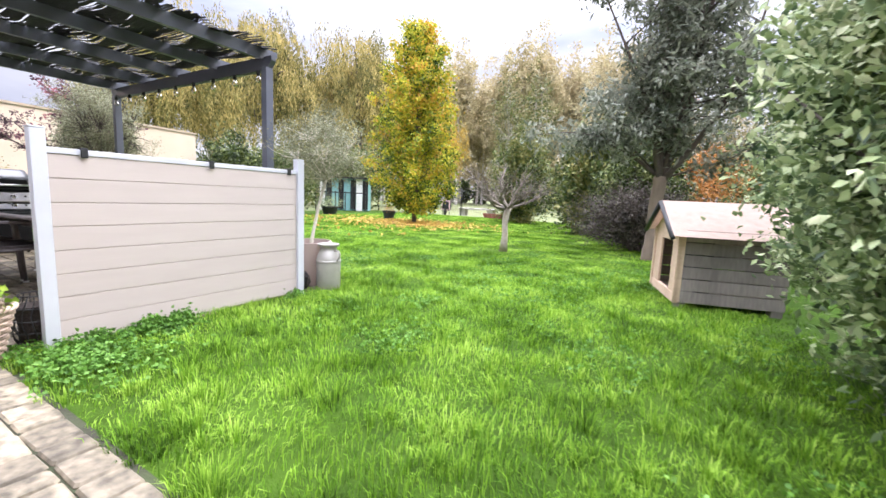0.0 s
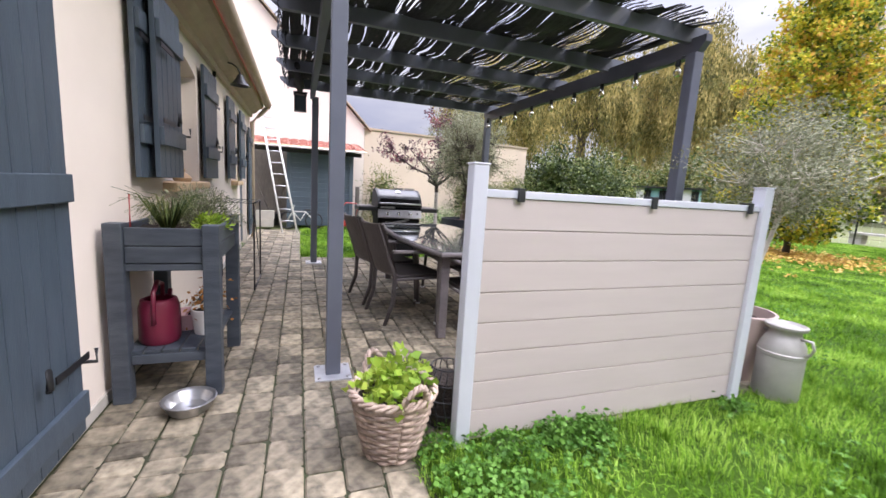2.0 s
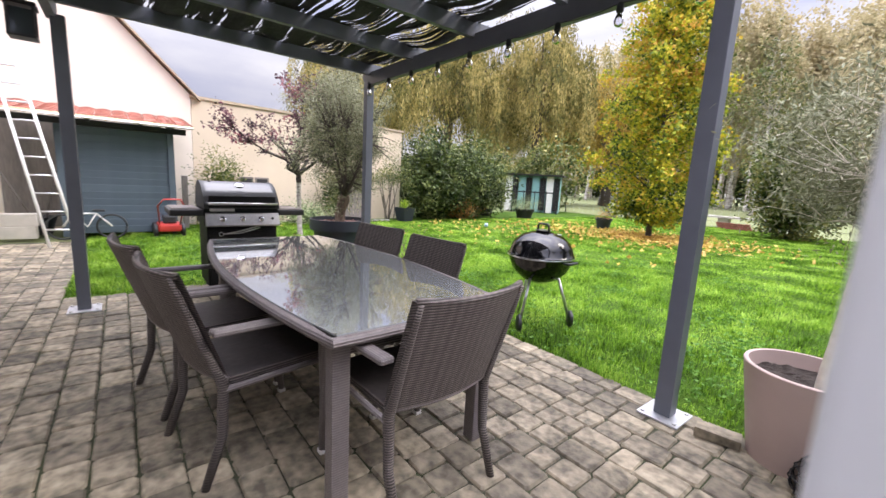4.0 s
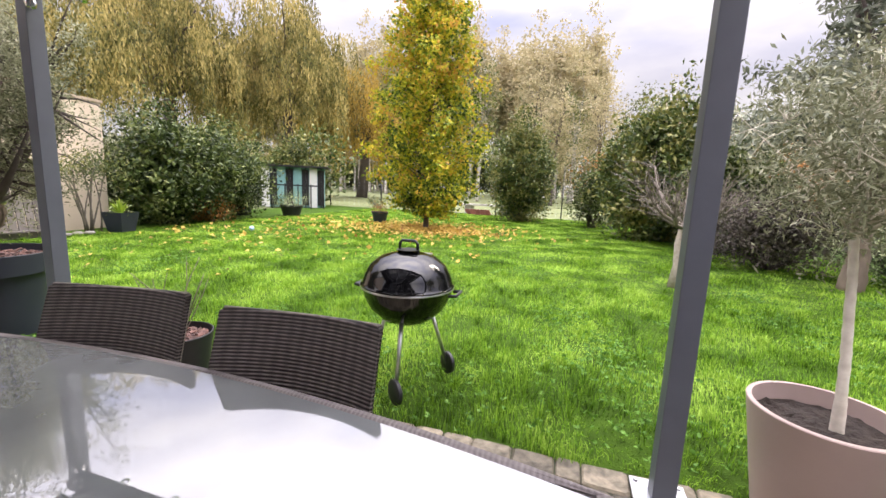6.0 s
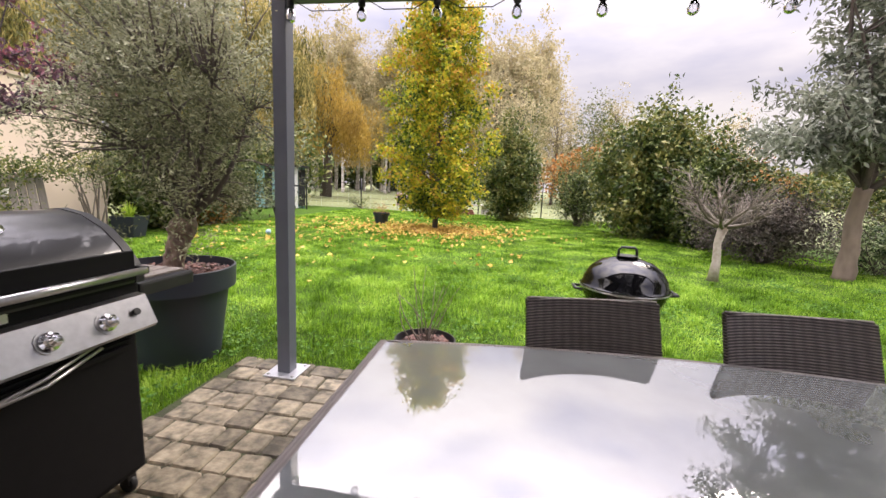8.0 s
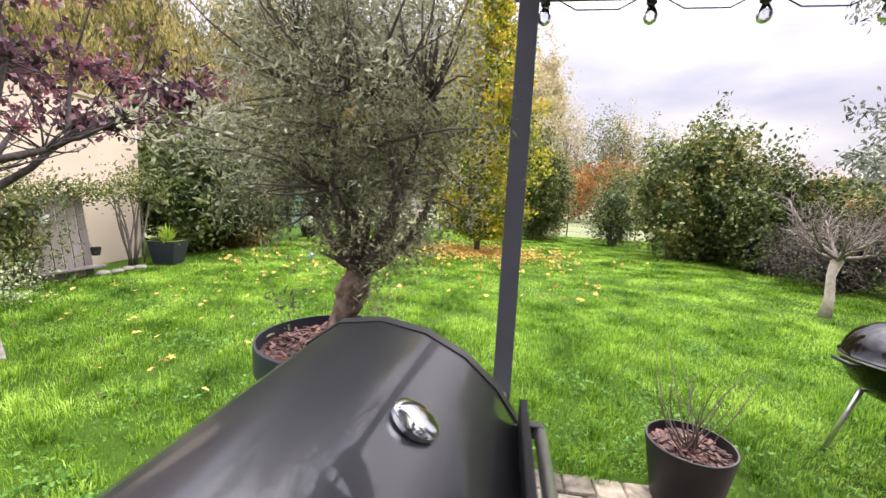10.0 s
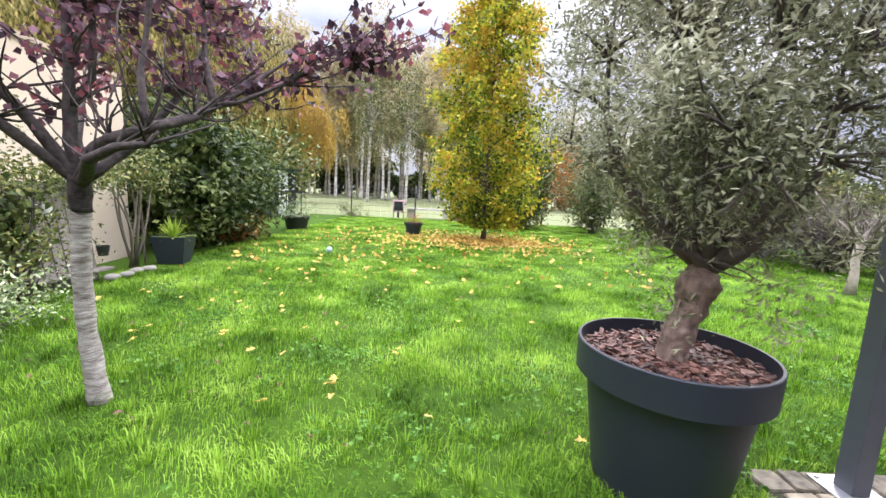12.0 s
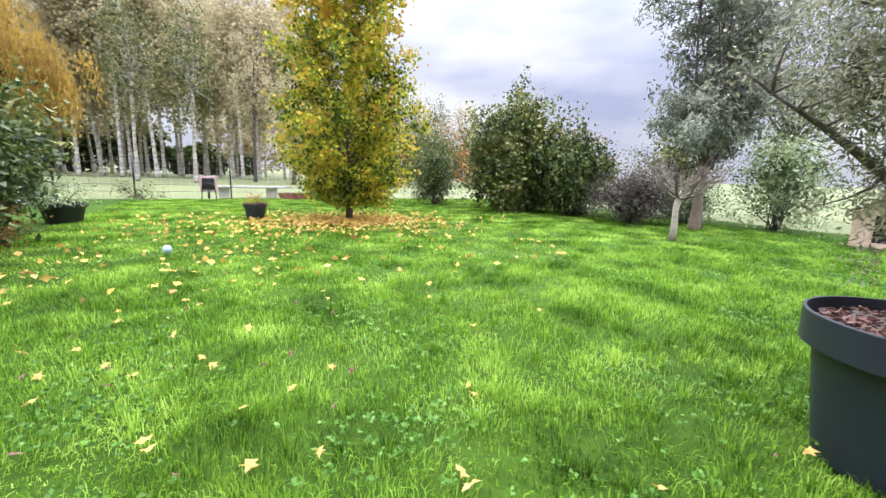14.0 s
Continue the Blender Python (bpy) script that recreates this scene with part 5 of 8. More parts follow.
    tubes("lid_handle", [([(0.305, -hw + 0.03, 0.925), (0.305, hw - 0.03, 0.925)], 0.014)], "steel", t, "tubular steel handle", sides=12)
    for s in (-1, 1):
        boxpart("handle_bracket", (0.235, s * (hw - 0.03) - 0.012, 0.91), (0.312, s * (hw - 0.03) + 0.012, 0.94), "plasticblack", t, bevel=0.004)
    th = lathe("thermometer", [(0, 0), (0.038, 0), (0.038, 0.008), (0.03, 0.012), (0, 0.012)], "chrome", t, seg=24)
    th.matrix_basis = pose(0.088, 0.0, 1.099, 0, 31, 0)
    # side shelves
    for s in (-1, 1):
        sh = new("side_shelf")
        sh.parent = t
        y0, y1 = (hw + 0.004, hw + 0.28) if s > 0 else (-hw - 0.28, -hw - 0.004)
        boxpart("frame", (-0.27, y0, 0.80), (0.24, y1, 0.86), "plasticblack", sh, bevel=0.012)
        for k in range(6):
            boxpart("slat", (-0.24 + k * 0.076, y0 + 0.02, 0.861), (-0.24 + k * 0.076 + 0.066, y1 - 0.02, 0.87), "greywood", sh, "weathered slat", bevel=0.002)
    for sx in (-1, 1):
        for sy in (-1, 1):
            w = lathe("caster", [(0, -0.012), (0.032, -0.012), (0.036, -0.006), (0.036, 0.006), (0.032, 0.012), (0, 0.012)], "plasticblack", t, seg=16)
            w.matrix_basis = pose(sx * 0.2, sy * 0.28, 0.037, 90)
            boxpart("caster_fork", (sx * 0.2 - 0.02, sy * 0.28 - 0.02, 0.04), (sx * 0.2 + 0.02, sy * 0.28 + 0.02, 0.09), "satinblack", t, bevel=0.004)


gas_barbecue()
t = thing("grill_tongs", (-7.645, 1.48, 0.62), "steel grill tongs hanging on the barbecue door", "tongs")
tubes("arm", [([(0, 0, 0), (0.012, 0.16, 0.03), (0.01, 0.34, 0.08)], 0.006), ([(0, 0.0, 0), (0.02, 0.16, 0.01), (0.012, 0.34, 0.06)], 0.006)], "steel", t)
tubes("ring", [([(0, 0.02 * math.cos(a) - 0.02, 0.02 * math.sin(a)) for a in [i * math.pi / 5 for i in range(11)]], 0.003)], "steel", t)


def kettle_barbecue():
    t = thing("kettle_barbecue", (-5.43, 3.66, 0), "glossy black round kettle barbecue on three legs in the grass", "barbecue")
    R, z = 0.288, 0.64
    lathe("bowl", [(0, z - 0.25), (0.08, z - 0.245), (0.17, z - 0.2), (0.24, z - 0.13), (0.278, z - 0.05), (R, z - 0.008), (R + 0.004, z), (R - 0.01, z), (0.22, z - .1)], "enamel", t, seg=56)
    lathe("lid", [(R - 0.01, z + 0.001), (R + 0.008, z + 0.001), (R + 0.008, z + 0.018), (R - 0.004, z + 0.03), (0.272, z + 0.08), (0.235, z + 0.14), (0.17, z + 0.19), (0.08, z + 0.217), (0, z + 0.222)], "enamel", t, seg=56)
    lathe("rim", [(R + 0.009, z - 0.002), (R + 0.011, z + 0.004), (R + 0.009, z + 0.009)], "steel", t, seg=56)
    tubes("lid_handle", [([(-0.06, 0, z + 0.215), (-0.06, 0, z + 0.27), (-0.045, 0, z + 0.29), (0.045, 0, z + 0.29), (0.06, 0, z + 0.27), (0.06, 0, z + 0.215)], 0.010)], "plasticblack", t)
    lathe("heat_shield", [(0.0, z + 0.224), (0.05, z + 0.226), (0.075, z + 0.232), (0.075, z + 0.234), (0, z + 0.23)], "satinblack", t, seg=24)
    lathe("vent", [(0, 0), (0.035, 0), (0.035, 0.006), (0, 0.008)], "steel", t, at=(0.09, 0.1, z + 0.196), seg=20)
    for a in (180, 0):
        w = radians(a)
        c, s = math.cos(w), math.sin(w)
        tubes("side_handle", [([(c * R, s * R - 0.06, z - 0.02), (c * (R + 0.05), -0.06, z - 0.015), (c * (R + 0.05), 0.06, z - 0.015), (c * R, 0.06, z - 0.02)], 0.011)], "plasticblack", t)
    for i, a in enumerate((162, 42, -78)):
        w = radians(a)
        c, s = math.cos(w), math.sin(w)
        z1 = 0.075 if i else 0.0
        tubes("leg", [([(c * 0.17, s * 0.17, z - 0.18), (c * 0.30, s * 0.30, z1)], 0.013)], "steel", t, "dull aluminium leg")
        if i:
            wh = lathe("wheel", [(0, -0.018), (0.06, -0.018), (0.075, -0.01), (0.075, 0.01), (0.06, 0.018), (0, 0.018)], "plasticblack", t, seg=24)
            wh.matrix_basis = pose(c * 0.31 + 0.0, s * 0.31, 0.075, 90, 0, -40)


kettle_barbecue()

# ---- pots ----
def round_pot(name, at, label, R, r, h, material, lip=0.0, lip_h=0.0, wall=0.012, soil=0.07, fill="soil", category="pot", chips=0, seed=3):
    t = thing(name, at, label, category)
    prof = [(0, 0), (r, 0)]
    if lip:
        k = (h - lip_h) / h
        prof += [(r + (R - lip - r) * k, h - lip_h), (R - 0.004, h - lip_h + 0.003)]
    prof += [(R, h - 0.004), (R - 0.003, h), (R - wall, h), (R - wall - 0.01, h - soil - 0.05)]
    lathe("vessel", prof, material, t, seg=48)
    rs = np.random.RandomState(seed)
    bm = bmesh.new()
    bmesh.ops.create_grid(bm, x_segments=14, y_segments=14, size=1)
    for v in bm.verts:
        x, y = v.co.x, v.co.y
        k = max(abs(x), abs(y)) / max(1e-6, math.hypot(x, y))
        v.co.x, v.co.y = x * k * (R - wall - 0.006), y * k * (R - wall - 0.006)
        v.co.z = h - soil + rs.uniform(-0.008, 0.008)
    part("soil", bm, fill, t)
    if chips:
        V, F = [], []
        for i in range(chips):
            a, q = rs.uniform(0, 6.28), (R - wall - 0.03) * math.sqrt(rs.uniform(0, 1))
            c = Vector((q * math.cos(a), q * math.sin(a), h - soil + rs.uniform(0.0, 0.022)))
            e = Euler((rs.uniform(-.5, .5), rs.uniform(-.5, .5), rs.uniform(0, 6.28))).to_matrix()
            l, w, th = rs.uniform(0.012, 0.03), rs.uniform(0.006, 0.012), 0.003
            b = len(V)
            for sx, sy, sz in ((-1, -1, -1), (1, -.8, -1), (1, .9, -1), (-1, 1, -1), (-1, -1, 1), (.9, -1, 1), (1, 1, 1), (-.8, 1, 1)):
                V.append(tuple(c + e @ Vector((sx * l, sy * w, sz * th))))
            F += [tuple(b + k for k in q) for q in ((4, 5, 6, 7), (0, 1, 5, 4), (1, 2, 6, 5), (2, 3, 7, 6), (3, 0, 4, 7))]
        me = bpy.data.meshes.new("chips")
        me.from_pydata(V, [], F)
        ob = mesh_part("mulch", me, "bark_chips", t)
        ob["kind"] = "stuff"
    return t


round_pot("planter_pot", (-8.58, 3.12, 0), "large anthracite plastic planter with banded rim, filled with bark chips", 0.405, 0.285, 0.66, "potgrey", 0.03, 0.15, 0.014, 0.07, "bark_chips", chips=900)
t = make_tree("olive_tree", (-8.58, 3.12, 0.585), "old potted olive with gnarled brown trunk and dense grey-green crown", "tree", None, 0.42, 15,
              ((0.08, 0.0, 1.30), (0.66, 0.64, 1.0)), (0.038, 0.011, "olive"), "barkbrown", 11, 0.07, gnarl=0.074, bends=(0.12, 0.02), clumps=420, per=95, clump_r=0.085, shell=0.2, noisy=0.3, limb_r=0.034, droop=-0.1, bare=0.2)

round_pot("planter_pot", (-3.47, 3.17, 0), "pale pink tapered planter with dark soil on the terrace edge", 0.253, 0.18, 0.475, "potpink", 0, 0, 0.02, 0.07, chips=0)
t = make_tree("olive_standard", (-3.425, 3.17, 0.395), "young standard olive with slender pale trunk and airy grey crown", "tree", None, 0.76, 18,
              ((0.05, 0.12, 1.10), (0.45, 0.45, 0.42)), (0.036, 0.010, "olive2"), "barkcream", 21, 0.019, (0.03, 0.18), clumps=300, per=34, clump_r=0.075, shell=0.3, noisy=0.3, limb_r=0.010, droop=-0.1)

sp = round_pot("planter_pot", (-6.75, 3.14, 0), "small black plastic pot with bark mulch and bare twigs", 0.2, 0.15, 0.31, "plasticblack", 0, 0, 0.01, 0.05, "bark_chips", chips=260)
rs = np.random.RandomState(8)
t = thing("bare_shrub", (-6.75, 3.14, 0.25), "leafless young shrub with thin upright twigs in the black pot", "shrub")
lines = []
for i in range(15):
    a, l = rs.uniform(0, 6.28), rs.uniform(0.2, 0.5)
    q = (math.cos(a) * l * 0.5, math.sin(a) * l * 0.5, l)
    lines.append((branch(rs, (rs.uniform(-.03, .03), rs.uniform(-.03, .03), 0), q, 0.05, 4, 0.06), [0.005, 0.004, 0.003, 0.003, 0.0015]))
tubes("twigwork", lines, "twig", t, sides=4)


def milk_can():
    t = thing("milk_can", (-3.11, 3.13, 0), "dull grey metal milk can with a lid and two side handles", "milk can")
    lathe("body", [(0, 0), (0.12, 0), (0.125, 0.012), (0.125, 0.31), (0.118, 0.35), (0.095, 0.40), (0.085, 0.42), (0.085, 0.452)], "milkcan", t, seg=40)
    lathe("band", [(0.125, 0.28), (0.13, 0.285), (0.13, 0.305), (0.125, 0.31)], "milkcan", t, seg=40)
    lathe("lid", [(0.083, 0.454), (0.108, 0.456), (0.112, 0.464), (0.112, 0.477), (0.10, 0.482), (0.085, 0.466), (0, 0.464)], "milkcan", t, seg=40)
    for s in (-1, 1):
        tubes("handle", [([(s * 0.09, 0, 0.41), (s * 0.15, 0, 0.415), (s * 0.165, 0, 0.37), (s * 0.15, 0, 0.33), (s * 0.123, 0, 0.31)], 0.009)], "milkcan", t)


milk_can()


def wire_basket(at, R=0.11, h=0.3):
    t = thing("wire_basket", at, "dark twisted-wire basket standing by the screen post", "basket")
    rs = np.random.RandomState(int(abs(at[0] * 100)))
    lines = []
    for k in range(5):
        z = h * k / 4
        rr = R * (0.85 + 0.25 * math.sin(k * 0.9))
        lines.append(([(rr * math.cos(a), rr * math.sin(a), z + 0.006) for a in [i * math.pi / 10 for i in range(21)]], 0.004))
    for k in range(16):
        a = k * math.pi / 8
        pts = []
        for j in range(9):
            z = h * j / 8
            rr = R * (0.85 + 0.25 * math.sin(j * 0.45)) + 0.006 * math.sin(j * 2 + k)
            pts.append((rr * math.cos(a + 0.08 * math.sin(j)), rr * math.sin(a + 0.08 * math.sin(j)), z + 0.004))
        lines.append((pts, 0.0035))
    tubes("wirework", lines, "satinblack", t, sides=4)
    lathe("liner", [(0, 0.01), (R * 0.75, 0.01), (R * 0.9, h * 0.8), (0, h * 0.78)], "soil", t, seg=20)


wire_basket((-3.36, 0.92, 0))
wire_basket((-3.33, 2.93, 0), 0.1, 0.16)
boxpart("step_block", (-0.1, -0.05, 0), (0.1, 0.05, 0.05), "paver", None)
ob = bpy.data.objects["step_block"]
ob.matrix_world = pose(-3.75, 3.06, 0.004, 0, 0, 12)
tagged(ob, "loose grey stone block lying beside the pink planter", "stone")


def wicker_basket():
    t = thing("wicker_basket", (-3.2, 0.60, 0), "weathered willow basket planter with two plaited handles", "basket")
    R0, R1, h = 0.115, 0.185, 0.30
    rows, segs = 17, 60
    V, F = [], []
    stakes = 20
    # woven rows: each row is a wavy rope going in and out of the stakes
    lines = []
    for r in range(rows):
        z = 0.01 + h * r / rows
        R = R0 + (R1 - R0) * (z / h) ** 0.9
        pts = []
        for i in range(segs + 1):
            a = 2 * math.pi * i / segs
            o = 0.006 * math.sin(a * stakes / 2 + math.pi * (r % 2))
            pts.append(((R + o) * math.cos(a), (R + o) * math.sin(a), z))
        lines.append((pts, 0.0095))
    Vv, Ff = tubes_data(lines, 5)
    me = bpy.data.meshes.new("weave")
    me.from_pydata([tuple(v) for v in Vv], [], Ff)
    mesh_part("weave", me, "wicker_pot", t, smooth=True)
    tubes("stakes", [([((R0 + 0.001) * math.cos(a), (R0 + 0.001) * math.sin(a), 0.0), (R1 * math.cos(a), R1 * math.sin(a), h)], 0.006) for a in [2 * math.pi * k / stakes for k in range(stakes)]], "wicker_pot", t, sides=5)
    rim = []
    for k in range(3):
        rim.append(([((R1 + 0.012 * math.cos(a * 9 + k * 2.1)) * math.cos(a), (R1 + 0.012 * math.cos(a * 9 + k * 2.1)) * math.sin(a), h + 0.012 * math.sin(a * 9 + k * 2.1)) for a in [i * math.pi / 48 for i in range(97)]], 0.009))
    tubes("rim", rim, "wicker_pot", t, sides=6)
    for s in (0.3, 0.3 + math.pi):
        hl = []
        for k in range(2):
            pts = []
            for i in range(25):
                u = i / 24
                a = s - 0.33 + 0.66 * u
                rr = R1 + 0.03 * math.sin(math.pi * u) + 0.008 * math.cos(u * 22 + k * math.pi)
                pts.append((rr * math.cos(a), rr * math.sin(a), h + 0.01 + 0.085 * math.sin(math.pi * u) + 0.008 * math.sin(u * 22 + k * math.pi)))
            hl.append((pts, 0.010))
        tubes("handle", hl, "wicker_pot", t, sides=6)
    lathe("liner", [(0, 0.02), (R0 - 0.01, 0.02), (R1 - 0.018, h - 0.05), (0.0, h - 0.045)], "soil", t, seg=28)
    rs = np.random.RandomState(5)
    p = thing("leafy_plant", (-3.2, 0.60, 0.25), "lime-green leafy bedding plant in the willow basket", "plant")
    n = 260
    d = unit(rs.normal(size=(n, 3)) * np.array([1, 1, 0.6]) + np.array([0, 0, 0.7]))
    P = d * rs.uniform(0.06, 0.2, (n, 1)) * np.array([0.95, 0.95, 1.05])
    P[:, 2] = np.abs(P[:, 2]) + 0.02
    leaves("foliage", P, 0.05, 0.045, "lime", p, 3, 0.1, dirs=d * 0.8)
    tubes("stems", [(branch(rs, (0, 0, 0), tuple(P[i]), -0.05, 3), [0.003, 0.003, 0.002, 0.002]) for i in range(0, n, 6)], "lime", p, sides=4)


wicker_basket()


# ---- raised planter ----
def raised_planter():
    t = thing("raised_planter", (-4.27, -0.45, 0), "worn slate-blue wooden raised planter on legs against the house wall", "planter")
    hx, hy, H = 0.345, 0.21, 0.94
    for sx in (-1, 1):
        for sy in (-1, 1):
            boxpart("leg", (sx * hx - 0.04, sy * hy - 0.04, 0), (sx * hx + 0.04, sy * hy + 0.04, H), "planterwood", t, "worn slate-blue leg", bevel=0.006)
    for s in (-1, 1):
        for z0, z1 in ((0.74, 0.825), (0.83, 0.92)):
            boxpart("side_board", (-hx + 0.042, s * (hy + 0.012) - 0.012, z0), (hx - 0.042, s * (hy + 0.012) + 0.012, z1), "planterwood", t, bevel=0.004)
            boxpart("side_board", (s * (hx + 0.012) - 0.012, -hy + 0.042, z0), (s * (hx + 0.012) + 0.012, hy - 0.042, z1), "planterwood", t, bevel=0.004)
        boxpart("rail", (s * hx - 0.02, -hy + 0.04, 0.70), (s * hx + 0.02, hy - 0.04, 0.735), "planterwood", t)
        boxpart("shelf_rail", (s * hx - 0.015, -hy + 0.042, 0.2), (s * hx + 0.015, hy - 0.042, 0.25), "planterwood", t)
    for k in range(5):
        y = -hy + 0.01 + k * 0.083
        boxpart("shelf_slat", (-hx + 0.0, y - 0.0, 0.252), (hx - 0.0, y + 0.074, 0.27), "planterwood", t, bevel=0.003)
    boxpart("bottom", (-hx, -hy, 0.737), (hx, hy, 0.747), "planterwood", t, bevel=0)
    bm = bmesh.new()
    bmesh.ops.create_grid(bm, x_segments=16, y_segments=10, size=1)
    rs = np.random.RandomState(2)
    for v in bm.verts:
        v.co = (v.co.x * (hx - 0.002), v.co.y * (hy - 0.002), 0.89 + rs.uniform(-.01, .01))
    part("soil", bm, "soil", t)
    # herbs
    X, Y = -4.27, -0.45
    g = thing("grass_clump", (X + 0.13, Y - 0.04, 0.88), "arching green ornamental grass clump in the raised planter", "plant")
    lines = []
    for k in range(150):
        a, l = rs.uniform(0, 6.28), rs.uniform(0.15, 0.34)
        lines.append(([(0.02 * math.cos(a), 0.02 * math.sin(a), 0), (math.cos(a) * l * 0.4, math.sin(a) * l * 0.4, l * 0.6), (math.cos(a) * l * 0.95, math.sin(a) * l * 0.7, l * rs.uniform(0.25, 0.75))], [0.0025, 0.002, 0.0008]))
    tubes("foliage", lines, "bushmid", g, sides=3)
    for nm, dx, dy, mt, lab in (("lavender", -0.16, 0.05, "olive", "grey-green lavender mound in the raised planter"), ("thyme", 0.05, 0.15, "lime", "small yellow-green herb in the raised planter")):
        g = thing(nm, (X + dx, Y + dy, 0.88), lab, "plant")
        big = nm == "lavender"
        R = 0.26 if big else 0.1
        n = 2600 if big else 260
        d = unit(rs.normal(size=(n, 3)) + np.array([0, 0, 0.4]))
        P = d * rs.uniform(0.3, 1, (n, 1)) * np.array([R, R, R * 0.95])
        P[:, 2] = np.abs(P[:, 2])
        leaves("foliage", P, 0.04, 0.006 if big else 0.015, mt, g, 4, -0.3, dirs=d)
        if big:
            tubes("flower_stems", [([(p[0] * 0.5, p[1] * 0.5, 0.05), (p[0], p[1], p[2] + 0.03)], 0.002) for p in P[:80]], "twig", g, sides=3)
    st = thing("plant_support", (X + 0.26, Y - 0.17, 0.88), "thin red plastic-coated plant support wire", "plant support")
    tubes("wire", [([(0, 0, 0), (0.01, 0, 0.2), (0.06, 0.02, 0.2), (0.08, 0.02, 0.0)], 0.002)], "redpaint", st, sides=4)
    # on the shelf
    zs = 0.271
    w = thing("watering_can", (X + 0.2, Y - 0.08, zs), "wine-red plastic watering can on the planter's lower shelf", "watering can")
    lathe("body", [(0, 0), (0.09, 0), (0.1, 0.02), (0.098, 0.2), (0.085, 0.24), (0.07, 0.245), (0.07, 0.235)], "wine", w, seg=32)
    tubes("handle", [([(-0.07, 0, 0.24), (-0.06, 0, 0.31), (0.02, 0, 0.34), (0.09, 0, 0.29), (0.1, 0, 0.12)], 0.012)], "wine", w, sides=8)
    tubes("spout", [([(-0.09, 0, 0.06), (-0.16, 0, 0.14), (-0.21, 0, 0.24)], [0.02, 0.015, 0.012])], "wine", w, sides=10)
    b = thing("plastic_bowl", (X + 0.0, Y + 0.0, zs), "pale pink plastic bowl with a dark scoop on the shelf", "bowl")
    lathe("bowl", [(0, 0), (0.07, 0), (0.09, 0.07), (0.095, 0.1), (0.088, 0.1), (0.065, 0.01), (0, 0.01)], "palepink", b, seg=28)
    tubes("scoop", [([(-0.02, 0, 0.03), (-0.06, 0.03, 0.09), (-0.14, 0.07, 0.15)], [0.02, 0.014, 0.018])], "plasticblack", b, sides=7)
    q = round_pot("trough_pot", (X + 0.1, Y + 0.13, zs), "white plastic pot with dry plant remains on the shelf", 0.085, 0.065, 0.15, "whitepaint", 0, 0, 0.006, 0.02)
    rs2 = np.random.RandomState(9)
    dry = thing("dry_plant", (X + 0.1, Y + 0.13, zs + 0.13), "withered brown plant in the white pot", "plant")
    P = rs2.normal(size=(160, 3)) * 0.05 + np.array([0, 0, 0.07])
    leaves("foliage", P, 0.04, 0.015, "bushorange", dry, 4)


raised_planter()
b = thing("dog_bowl", (-3.76, -0.33, 0), "shallow stainless steel bowl standing on the pavers", "bowl")
lathe("bowl", [(0, 0.004), (0.085, 0.0), (0.095, 0.01), (0.12, 0.06), (0.125, 0.065), (0.12, 0.067), (0.105, 0.06), (0.08, 0.015), (0, 0.012)], "steel", b, seg=40)

t = thing("drying_rack", (-6.5, -0.47, 0), "black tubular drying rack standing against the house wall", "rack")
hx = 0.35
tubes("frame", [([(-hx, 0.22, 0.0), (-hx, 0.22, 0.93), (-hx, -0.2, 0.93), (-hx, -0.2, 0)], 0.009), ([(hx, 0.22, 0.0), (hx, 0.22, 0.93), (hx, -0.2, 0.93), (hx, -0.2, 0)], 0.009),
                ([(-hx, 0.22, 0.01), (hx, 0.22, 0.01)], 0.009), ([(-hx, 0.22, 0.93), (hx, 0.22, 0.93)], 0.009), ([(-hx, -0.2, 0.93), (hx, -0.2, 0.93)], 0.009)], "satinblack", t)
for k in range(7):
    tubes("bar", [([(-hx, -0.16 + k * 0.055, 0.935), (hx, -0.16 + k * 0.055, 0.935)], 0.004)], "satinblack", t, sides=5)
tubes("cross_brace", [([(-hx, 0.22, 0.06), (hx, 0.22, 0.9)], 0.005)], "satinblack", t, sides=5)

# ---- trees and shrubs of the garden ----


